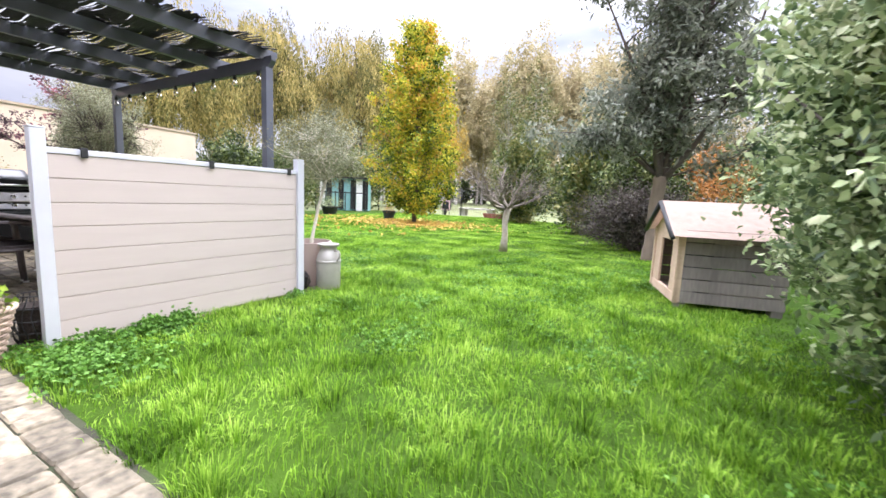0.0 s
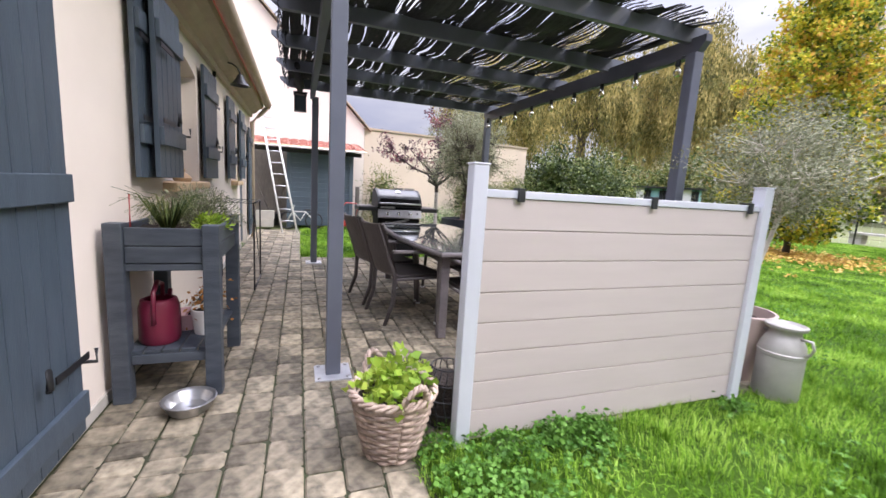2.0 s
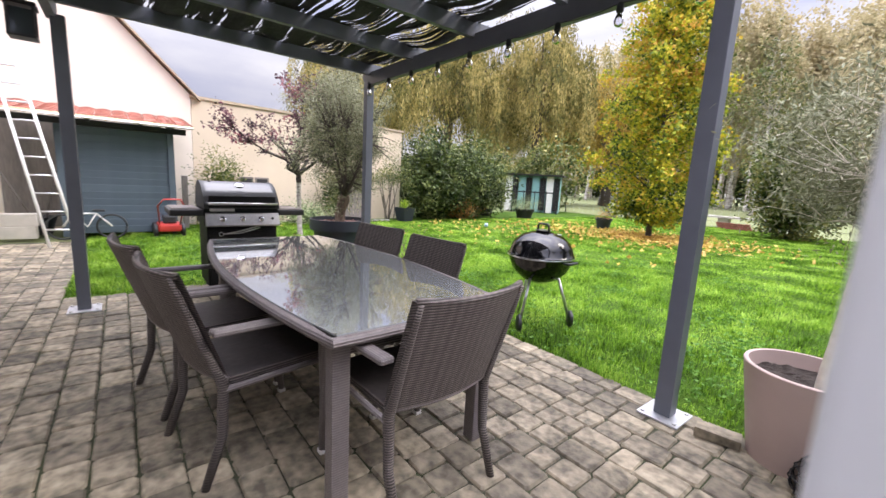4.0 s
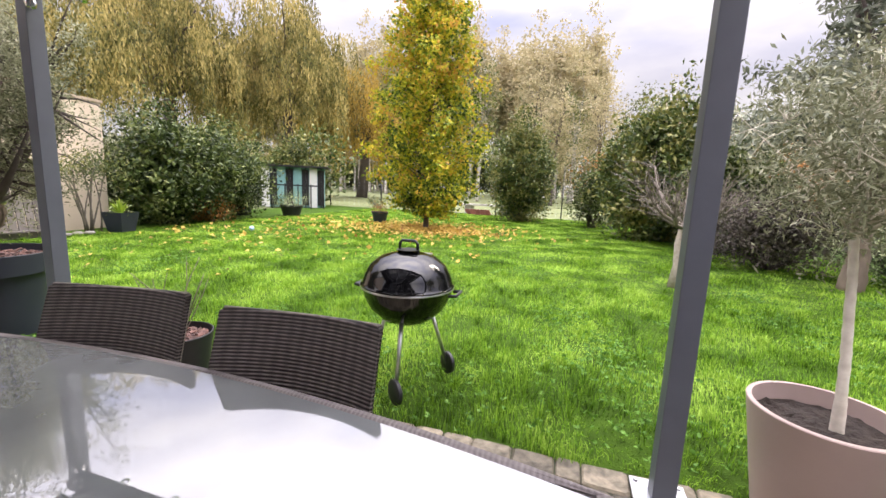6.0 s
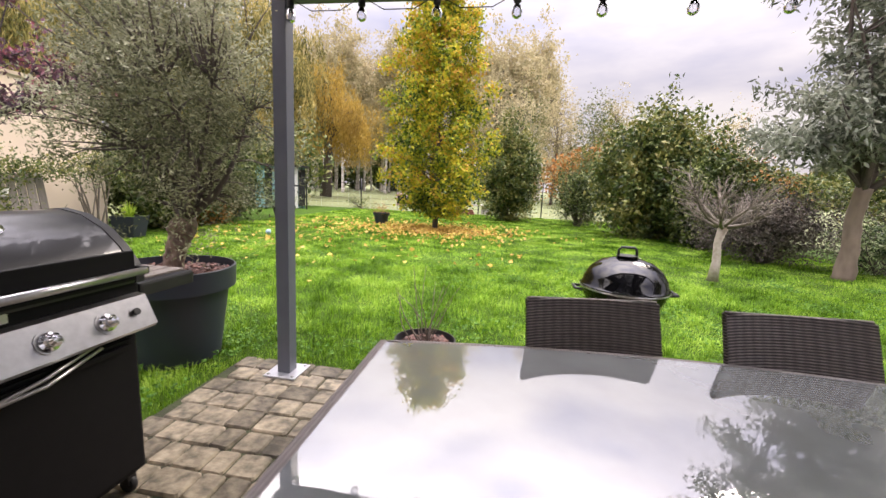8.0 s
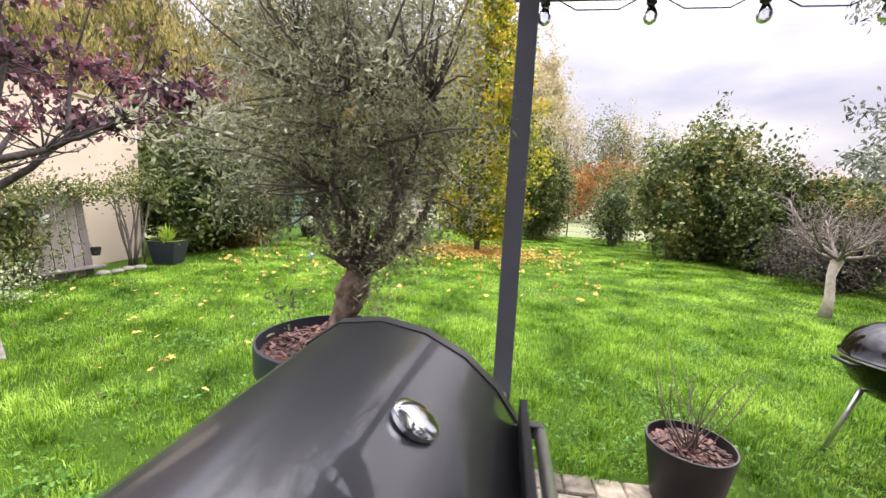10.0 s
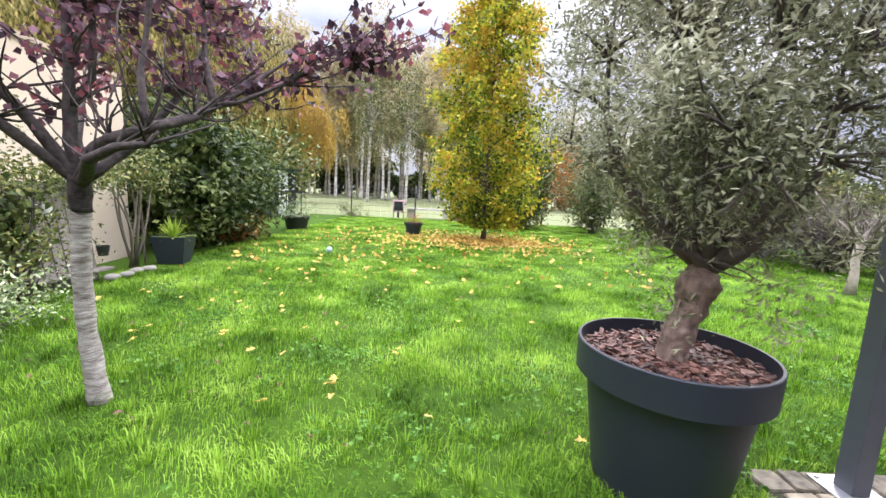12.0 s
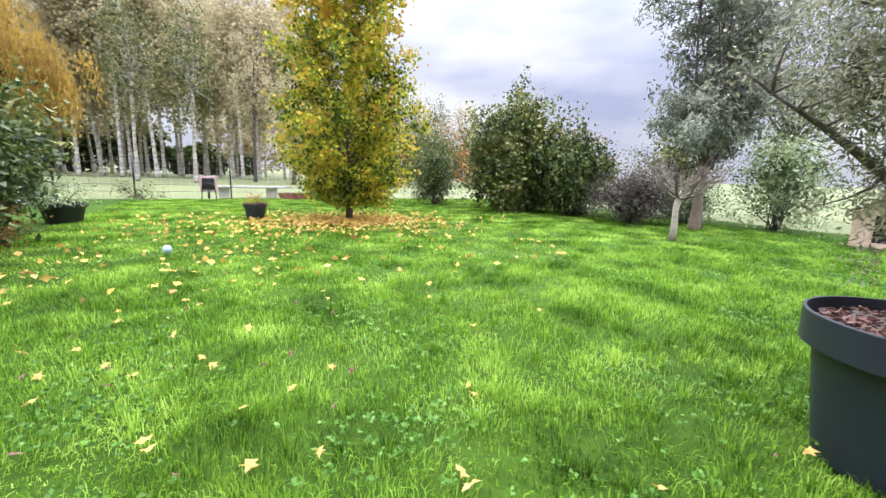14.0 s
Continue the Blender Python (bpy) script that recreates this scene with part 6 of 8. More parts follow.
def plum():
    rs = np.random.RandomState(31)
    t = thing("plum_tree", (-11.6, 3.6, 0), "small purple-leaved plum with limewashed ringed trunk and thin crown", "tree")
    line = [(0, 0, -0.03), (-0.02, 0.0, 0.15), (-0.045, 0.005, 0.4), (-0.05, 0.0, 0.65), (-0.035, -0.01, 0.9), (-0.015, -0.015, 1.1)]
    tr = tubes("trunk", [fine_line(line, [0.062, 0.052, 0.047, 0.045, 0.045, 0.048], 6)], "barkwhite", t, "limewashed trunk with dark rings", sides=16)
    roughen(tr.data, 0.007, 14)
    head = tubes("fork", [fine_line([(-0.015, -0.015, 1.095), (-0.01, -0.02, 1.18), (0.0, -0.02, 1.29)], [0.05, 0.056, 0.05], 4)], "barkblack", t, sides=14)
    roughen(head.data, 0.014, 16)
    F = (0.0, -0.02, 1.25)
    limbs = [
        ([F, (0.16, -0.16, 1.30), (0.34, -0.36, 1.36), (0.50, -0.40, 1.42), (0.62, -0.38, 1.44), (0.66, -0.36, 1.50)], [0.036, 0.032, 0.026, 0.02, 0.015, 0.007]),
        ([F, (0.22, -0.18, 1.42), (0.40, -0.30, 1.46), (0.53, -0.26, 1.52), (0.62, -0.02, 1.62), (0.65, 0.12, 1.71), (0.75, 0.32, 1.86), (0.95, 0.50, 2.1)], [0.04, 0.034, 0.03, 0.028, 0.025, 0.022, 0.015, 0.006]),
        ([(0.65, 0.12, 1.71), (0.81, 0.06, 1.72), (1.02, 0.16, 1.85), (1.3, 0.3, 2.05)], [0.018, 0.013, 0.01, 0.004]),
        ([(0.65, 0.12, 1.71), (0.55, 0.22, 1.98), (0.5, 0.3, 2.3), (0.6, 0.4, 2.8)], [0.02, 0.016, 0.012, 0.005]),
        ([(0.53, -0.26, 1.52), (0.48, -0.2, 1.8), (0.5, -0.12, 2.2), (0.42, -0.1, 2.7)], [0.018, 0.015, 0.012, 0.005]),
        ([F, (-0.03, -0.03, 1.46), (-0.03, -0.02, 1.63), (-0.02, -0.02, 1.86), (-0.08, 0.05, 2.2), (-0.02, 0.1, 2.75)], [0.036, 0.034, 0.03, 0.024, 0.016, 0.006]),
        ([(-0.03, -0.02, 1.63), (0.05, 0.04, 1.8), (0.06, 0.06, 2.2), (0.2, 0.1, 2.7)], [0.024, 0.02, 0.015, 0.006]),
        ([F, (-0.09, -0.08, 1.44), (-0.15, -0.15, 1.59), (-0.2, -0.2, 1.68), (-0.45, -0.4, 1.9), (-0.75, -0.6, 2.2)], [0.034, 0.03, 0.026, 0.023, 0.016, 0.006]),
        ([F, (-0.12, -0.11, 1.40), (-0.22, -0.22, 1.54), (-0.4, -0.5, 1.66), (-0.5, -0.8, 1.85), (-0.55, -1.1, 2.1)], [0.03, 0.027, 0.024, 0.02, 0.014, 0.006]),
        ([F, (-0.2, 0.2, 1.5), (-0.4, 0.5, 1.8), (-0.5, 0.8, 2.2)], [0.032, 0.026, 0.018, 0.006]),
        ([F, (0.12, 0.25, 1.5), (0.2, 0.55, 1.85), (0.25, 0.8, 2.3)], [0.032, 0.026, 0.018, 0.006]),
    ]
    for pts, rad in limbs:
        b = tubes("limb", [fine_line(pts, rad, 3)], "barkblack", t, sides=9)
        roughen(b.data, 0.007, 20)
    nodes = [Vector(p) + Vector((0, 0, 0)) for pts, _ in limbs for p in pts[2:]]
    tips, lines = [], []
    for k in range(330):
        s = nodes[rs.randint(len(nodes))]
        d = Vector((s.x * 0.7 + rs.normal() * 0.6, s.y * 0.7 + rs.normal() * 0.6, 0.45 + rs.normal() * 0.35)).normalized()
        b = branch(rs, s, s + d * rs.uniform(0.2, 0.65), 0.06, 4, 0.08)
        if (b[-1][1] < -0.45 and b[-1][0] > -0.2 and b[-1][2] < 2.2) or b[-1][2] < s.z or (b[-1][0] > 0.7 and b[-1][1] < 0.1):
            continue
        lines.append((b, [0.008, 0.0065, 0.005, 0.004, 0.002]))
        tips += b[1:]
    tubes("twigwork", lines, "barkblack", t, sides=4)
    P = np.repeat(np.array(tips), 6, 0)
    P = P + rs.normal(size=P.shape) * 0.035
    P = P[(P[:, 2] > 1.85) | (rs.uniform(0, 1, len(P)) < 0.2)]
    P = P[~((P[:, 1] < -0.3) & (P[:, 0] > -0.25) & (P[:, 2] < 2.3)) & ~((P[:, 0] > 0.3) & (P[:, 1] < 0.12) & (P[:, 2] < 2.1))]
    leaves("foliage", P, 0.062, 0.044, "plum", t, 31, 0.9)


plum()
def sweetgum():
    """A young spire: whorls of short boughs, each ending in a tuft of star-shaped leaves; full below, a waist, a looser top."""
    rs = np.random.RandomState(41)
    t = thing("sweetgum_tree", (-8.43, 12.42, 0), "slender young tree with yellow-green and orange autumn leaves", "tree")
    H = 7.0
    tubes("trunk", [fine_line([(0, 0, -0.05), (0.03, 0.0, 1.2), (-0.02, 0.04, 3.2), (0.03, 0.0, 5.2), (0.0, 0.0, H)], [0.085, 0.065, 0.045, 0.028, 0.008], 5)], "barkdark", t, sides=12)
    def reach(z):
        return float(np.interp(z, [0.25, 0.8, 1.7, 2.5, 3.1, 3.8, 4.8, 5.8, 6.6, 7.1], [0.5, 1.15, 1.72, 1.65, 1.3, 1.45, 1.3, 1.02, 0.62, 0.15]))
    lines, P, D = [], [], []
    for k in range(190):
        z = 0.5 + (H - 0.55) * (k + rs.uniform(-.5, .5)) / 190
        a = k * 2.4 + rs.uniform(-.4, .4)
        r = reach(z) * rs.uniform(0.42, 1.1) * (1.18 if rs.rand() < 0.12 else 1)
        d = np.array((math.cos(a), math.sin(a), 0.0))
        tip = d * r + np.array((0, 0, z + 0.12 * r))
        line = branch(rs, (0, 0, max(0.3, z - 0.35 * r)), tuple(tip), -0.06, 5, 0.07)
        lines.append((line, [0.016, 0.013, 0.010, 0.008, 0.006, 0.003]))
        for q in line[2:]:
            m = 30
            P.append(np.array(q) + rs.normal(size=(m, 3)) * np.array((0.10, 0.10, 0.09)))
        P.append(tip + rs.normal(size=(60, 3)) * np.array((0.15, 0.15, 0.12)))
    P = np.concatenate(P)
    P[:, 2] = np.maximum(P[:, 2], 0.3)
    tubes("branchwork", lines, "barkdark", t, sides=5)
    leaves("foliage", P, 0.095, 0.085, "gold", t, 41, 0.5)


sweetgum()


def pollard():
    rs = np.random.RandomState(51)
    t = thing("pollard_tree", (-2.93, 7.7, 0), "small pruned bare tree with knobbly head and spreading twigs", "tree")
    tubes("trunk", [([(-0.02, 0, -0.02), (0.0, 0, 0.3), (-0.02, 0.01, 0.6), (0.03, 0.0, 0.88)], [0.085, 0.062, 0.055, 0.075])], "barkpale", t, sides=10)
    lines = []
    for k in range(9):
        a = 2 * math.pi * k / 9 + rs.uniform(-.2, .2)
        L = rs.uniform(0.4, 0.78)
        up = rs.uniform(0.3, 1.2)
        e = (0.03 + math.cos(a) * L, math.sin(a) * L, 0.9 + up * L)
        b = branch(rs, (0.03, 0, 0.86), e, 0.08, 5, 0.08)
        lines.append((b, [0.035, 0.03, 0.026, 0.022, 0.018, 0.014]))
        for m in range(34):
            s = b[rs.randint(2, 6)]
            d = Vector((math.cos(a) * 0.6 + rs.uniform(-.7, .7), math.sin(a) * 0.6 + rs.uniform(-.7, .7), rs.uniform(0.1, 1.3))).normalized()
            l = rs.uniform(0.15, 0.55)
            q = Vector(s) + d * l
            lines.append((branch(rs, s, q, 0.04, 3, 0.05), [0.007, 0.005, 0.004, 0.002]))
    tubes("branchwork", lines, "twig", t, sides=4)


pollard()
def eucalyptus():
    """Several thin dark stems from one brown foot, with hanging sprays of narrow grey leaves."""
    rs = np.random.RandomState(61)
    t = thing("eucalyptus_tree", (-0.35, 8.75, 0), "tall grey-leaved tree with brown foot and several slim dark stems", "tree")
    tr = tubes("trunk", [fine_line([(0, 0, -0.05), (0.02, 0, 0.5), (0.0, 0.03, 1.1), (0.05, 0.0, 1.6)], [0.17, 0.125, 0.115, 0.12], 5)], "barkfoot", t, sides=16)
    roughen(tr.data, 0.02, 9)
    tops = [(-0.55, 0.3, 6.6), (-0.15, -0.3, 7.4), (0.3, 0.4, 7.8), (0.9, -0.2, 6.9), (1.5, 0.5, 6.0), (-1.2, -0.5, 4.9), (0.4, 1.1, 6.4), (0.2, -1.2, 5.8)]
    lines, ends = [], []
    for q in tops:
        b = branch(rs, (0.03, 0, 1.45), q, 0.05, 9, 0.05)
        lines.append((b, [0.06 * (1 - 0.09 * i) for i in range(10)]))
        for k in range(17):
            s0 = np.array(b[rs.randint(2, 10)])
            d = unit(rs.normal(size=(1, 3)))[0] * np.array((1, 1, 0.35)) + np.array((0, 0, 0.2))
            e = s0 + d * rs.uniform(0.6, 1.6)
            if e[2] < 1.9:
                continue
            tw = branch(rs, tuple(s0), tuple(e), -0.08, 5, 0.08)
            lines.append((tw, [0.018, 0.014, 0.011, 0.009, 0.007, 0.004]))
            ends += tw[2:]
    for e in ((-2.2, -0.9, 2.3), (-1.7, -0.5, 2.15), (-1.5, 0.4, 2.5), (1.6, 0.2, 2.2)):
        tw = branch(rs, (0.03, 0, 1.55), e, -0.1, 6, 0.06)
        lines.append((tw, [0.025, 0.02, 0.016, 0.013, 0.01, 0.007, 0.004]))
        ends += tw[2:] * 2
    tubes("stemwork", lines, "barkdark", t, sides=6)
    ends = np.array(ends)
    P = np.repeat(ends, 44, 0) + rs.normal(size=(len(ends) * 44, 3)) * np.array((0.13, 0.13, 0.13))
    leaves("foliage", P, 0.15, 0.05, "euc", t, 61, 0.6)


eucalyptus()

bush = [
    ("laurel_bush", (-14.7, 9.4), (1.2, 1.3, 1.4), (0.14, 0.07, "bushdark"), 12000, "dense dark green laurel against the outbuilding"),
    ("laurel_bush", (-15.1, 11.2), (1.3, 1.4, 1.3), (0.13, 0.065, "bushdark"), 11000, "dark evergreen shrub in the border with yellow flecks"),
    ("viburnum_bush", (-16.9, 13.2), (1.4, 1.3, 1.65), (0.13, 0.065, "bushmid"), 8500, "tall loose green shrub at the border's end"),
    ("viburnum_bush", (-18.3, 19.0), (1.9, 1.3, 1.75), (0.13, 0.065, "bushmid"), 7000, "broad green shrub hanging over the teal hut"),
    ("low_shrub", (-14.1, 10.3), (0.45, 0.5, 0.38), (0.06, 0.02, "bushorange"), 1600, "low rust-brown shrub at the foot of the hedge"),
    ("camellia_bush", (-1.8, 14.4), (1.65, 1.5, 1.98), (0.15, 0.09, "bushmid"), 19000, "large rounded bush with dull olive-green leaves"),
    ("camellia_bush", (-0.9, 12.5), (1.05, 1.0, 1.35), (0.12, 0.07, "bushdark"), 9000, "smaller dark green bush beside the large one"),
    ("holly_bush", (-3.6, 17.2), (0.95, 0.9, 1.3), (0.08, 0.04, "bushdark"), 4500, "dark holly-like bush with thin pale stems"),
    ("hazel_bush", (-2.6, 20.2), (1.2, 1.1, 1.9), (0.10, 0.05, "bushmid"), 3800, "loose pale green shrub behind the dark bush"),
    ("viburnum_bush", (-6.4, 18.1), (1.2, 1.1, 2.05), (0.13, 0.07, "bushmid"), 14000, "rounded dark bush near the wire fence"),
    ("berberis_bush", (-0.75, 10.3), (1.3, 1.0, 0.78), (0.06, 0.024, "dusky"), 11000, "low dusky purple-grey shrub with fine leaves"),
    ("spirea_bush", (0.9, 9.7), (0.9, 0.8, 0.6), (0.06, 0.022, "laurel"), 3500, "low pale-leaved shrub at the lawn's edge"),
    ("maple_bush", (-0.1, 13.6), (1.4, 1.1, 1.55), (0.08, 0.035, "bushorange"), 3600, "rust-orange autumn shrub behind the grey tree"),
    ("hedge_shrub", (2.0, 8.0), (1.1, 1.2, 1.5), (0.09, 0.04, "laurel"), 5000, "mixed variegated shrub behind the playhouse"),
    ("hedge_shrub", (2.6, 11.2), (1.4, 1.4, 1.9), (0.09, 0.04, "bushmid"), 5000, "tall mixed shrub on the boundary"),
    ("climbing_rose", (-13.85, 5.3), (0.45, 0.4, 0.85), (0.05, 0.025, "bushmid"), 2200, "thin climbing shrub against the pale wall"),
    ("patio_shrub", (-13.3, 2.45), (0.55, 0.5, 0.86), (0.08, 0.022, "bushmid"), 2600, "feathery green shrub by the outbuilding wall"),
    ("daisy_bush", (-13.4, 4.3), (0.5, 0.7, 0.28), (0.05, 0.022, "laurel"), 2000, "low pale-leaved shrub along the wall's foot"),
]
for i, (nm, (x, y), rr, lf, n, lab) in enumerate(bush):
    make_bush(nm, (x, y, 0), lab, rr, lf, 100 + i, n, sprigs=0.25)
# the climber over the pallet
rs = np.random.RandomState(77)
t = thing("climber", (-14.2, 6.9, 0), "climbing plant with twisted stems spreading over the pallet top", "climber")
lines = [(branch(rs, (0.1, 0.35 + rs.uniform(-.2, .2), 0), (0.15, 0.3 + rs.uniform(-.5, .4), 1.25 + rs.uniform(-.2, .3)), -0.05, 6, 0.08), [0.02, 0.018, 0.016, 0.014, 0.012, 0.01, 0.006]) for k in range(9)]
for line in lines:
    tubes("stem", [line], "twig", t, sides=5)
P = np.concatenate([rs.normal(size=(1500, 3)) * np.array([0.14, 0.3, 0.17]) + np.array([0.2, 0.35, 1.4]), rs.normal(size=(1300, 3)) * np.array([0.12, 0.42, 0.10]) + np.array([0.3, -0.75, 1.28])])
leaves("foliage", P, 0.06, 0.03, "bushmid", t, 5)

# near hedge beside the start
rs = np.random.RandomState(90)
t = thing("boundary_hedge", (1.35, 2.9, 0), "tall variegated evergreen hedge along the lawn's side", "hedge")
C, P = crown_points(rs, (0.15, 0, 1.75), (0.95, 1.7, 2.0), 1100, 40, 0.12, 0.6, noisy=0.25)
P[:, 2] = np.maximum(P[:, 2], 0.05)
leaves("foliage", P, 0.068, 0.036, "laurel", t, 2, 0.15)
# inner leaves take the dark green: shade in the hedge's depth, put into colour
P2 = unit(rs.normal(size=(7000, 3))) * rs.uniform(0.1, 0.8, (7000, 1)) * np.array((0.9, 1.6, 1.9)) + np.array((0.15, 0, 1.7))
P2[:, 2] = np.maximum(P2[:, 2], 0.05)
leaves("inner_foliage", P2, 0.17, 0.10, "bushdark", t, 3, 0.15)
tubes("stemwork", [(branch(rs, (rs.uniform(-.3, .5), rs.uniform(-1.3, 1.3), -0.02), tuple(C[i]), -0.03, 5), [0.03, 0.025, 0.02, 0.015, 0.01, 0.005]) for i in range(30)], "barkdark", t, sides=5)

# ---- pots and things further off ----
def square_pot():
    t = thing("square_planter", (-13.78, 7.62, 0), "square anthracite planter with a spiky yellow-green yucca", "planter", rz=12)
    bm = bmesh.new()
    a, b, h = 0.17, 0.235, 0.42
    ring0 = [(-a, -a, 0), (a, -a, 0), (a, a, 0), (-a, a, 0)]
    ring1 = [(-b, -b, h), (b, -b, h), (b, b, h), (-b, b, h)]
    ring2 = [(x * 0.9, y * 0.9, h) for x, y, _ in ring1]
    ring3 = [(x * 0.88, y * 0.88, h - 0.05) for x, y, _ in ring1]
    rings = [[bm.verts.new(p) for p in r] for r in (ring0, ring1, ring2, ring3)]
    bm.faces.new(rings[0][::-1])
    for r0, r1 in zip(rings, rings[1:]):
        for i in range(4):
            j = (i + 1) % 4
            bm.faces.new((r0[i], r0[j], r1[j], r1[i]))
    part("vessel", bm, "potgrey", t)
    boxpart("soil", (-b * 0.88, -b * 0.88, h - 0.06), (b * 0.88, b * 0.88, h - 0.05), "soil", t, bevel=0)
    y = thing("yucca", (-13.78, 7.62, h - 0.05), "spiky yellow-green yucca rosette", "plant")
    rs = np.random.RandomState(4)
    V, F = [], []
    for k in range(70):
        az, el = rs.uniform(0, 6.28), rs.uniform(0.1, 1.4)
        L = rs.uniform(0.28, 0.42)
        d = Vector((math.cos(az) * math.cos(el), math.sin(az) * math.cos(el), math.sin(el)))
        s = Vector((-math.sin(az), math.cos(az), 0)) * 0.014
        q = len(V)
        tip = d * L - Vector((0, 0, 0.05 * math.cos(el)))
        mid = d * L * 0.5
        V += [tuple(-s), tuple(s), tuple(mid + s * 1.2), tuple(mid - s * 1.2), tuple(tip)]
        F += [(q, q + 1, q + 2, q + 3), (q + 3, q + 2, q + 4)]
    me = bpy.data.meshes.new("spikes")
    me.from_pydata(V, [], F)
    mesh_part("foliage", me, "lime", y)


square_pot()
round_pot("planter_pot", (-10.44, 13.5, 0), "small round anthracite pot with dry plant on the lawn", 0.28, 0.2, 0.36, "potgrey", 0.02, 0.08, 0.012, 0.04)
make_bush("dry_plant", (-10.44, 13.5, 0.3), "sparse dry plant in the small pot", (0.2, 0.2, 0.13), (0.05, 0.015, "bushorange"), 201, 260, "plant", 8, core=False)
round_pot("planter_pot", (-14.0, 13.6, 0), "wide round black pot with a leafy shrub on the lawn", 0.4, 0.29, 0.38, "plasticblack", 0.02, 0.08, 0.012, 0.04)
make_bush("potted_shrub", (-14.0, 13.6, 0.32), "leafy grey-green shrub in the wide black pot", (0.5, 0.5, 0.22), (0.06, 0.02, "laurel"), 202, 1500, "shrub", 10, core=False)
round_pot("planter_pot", (-15.2, 12.6, 0), "black pot standing half under the border shrubs", 0.28, 0.22, 0.34, "plasticblack", 0.0, 0.0, 0.012, 0.04)

p = thing("wooden_pallet", (-13.98, 5.95, 0), "grey weathered wooden pallet leaning against the pale wall", "pallet")
for k in range(7):
    b = boxpart("board", (0, 0, 0), (0.02, 0.115, 1.2), "greywood", p, bevel=0.003)
    b.matrix_basis = pose(0.06, -0.52 + k * 0.135, 0.0, 0, -8, 0)
for z in (0.12, 0.6, 1.05):
    b = boxpart("batten", (-0.05, -0.52, z), (-0.002, 0.42, z + 0.08), "greywood", p, bevel=0.003)
    b.matrix_basis = pose(0.06, 0, 0.0, 0, -8, 0)
boxpart("shelf", (0.06, -0.45, 0.12), (0.2, 0.5, 0.15), "greywood", p, bevel=0.004)
for y, z, mt, lab in ((5.62, 0.84, "whitepaint", "small white pot hanging on the pallet"), (6.28, 0.32, "plasticblack", "small black pot hanging on the pallet")):
    q = thing("hanging_pot", (-13.9 + (0.1 if z > 0.5 else 0.13), y, z), lab, "pot")
    lathe("pot", [(0, 0), (0.05, 0), (0.07, 0.12), (0.065, 0.12), (0.045, 0.01), (0, 0.01)], mt, q, seg=20)
    tubes("hanger", [([(-0.06, 0, 0.1), (-0.12, 0, 0.2)], 0.004)], "satinblack", q, sides=4)
for k in range(4):
    s = thing("border_stone", (-13.75 + 0.05 * (k % 2), 6.35 + k * 0.2, 0), "pale rough stone at the foot of the wall", "stone", group="stones along the wall")
    bm = bmesh.new()
    bmesh.ops.create_icosphere(bm, subdivisions=2, radius=0.085)
    for v in bm.verts:
        v.co += v.co * 0.35 * noise.noise(v.co * 9 + Vector((k, 0, 0)))
        v.co.z = max(-0.02, v.co.z * 0.5 + 0.035)
        v.co.y *= 1.2
    part("stone", bm, "fieldstone", s, smooth=True)
f = thing("framed_board", (-14.02, 2.95, 0.85), "small dark-framed board leaning on the outbuilding wall", "board")
for k in range(2):
    boxpart("frame", (0.02, k * 0.36, 0.0), (0.05, k * 0.36 + 0.33, 0.28), "greywood", f)
    boxpart("panel", (0.052, k * 0.36 + 0.04, 0.04), (0.058, k * 0.36 + 0.29, 0.24), "dark", f, bevel=0)
boxpart("stand", (0.02, 0.05, -0.85), (0.06, 0.12, 0.0), "greywood", f)
boxpart("stand", (0.02, 0.55, -0.85), (0.06, 0.62, 0.0), "greywood", f)
h = thing("wooden_post", (-13.2, 1.75, 0), "short weathered wooden post beside the shed corner", "post")
boxpart("post", (-0.05, -0.05, 0), (0.05, 0.05, 1.1), "greywood", h, bevel=0.01)


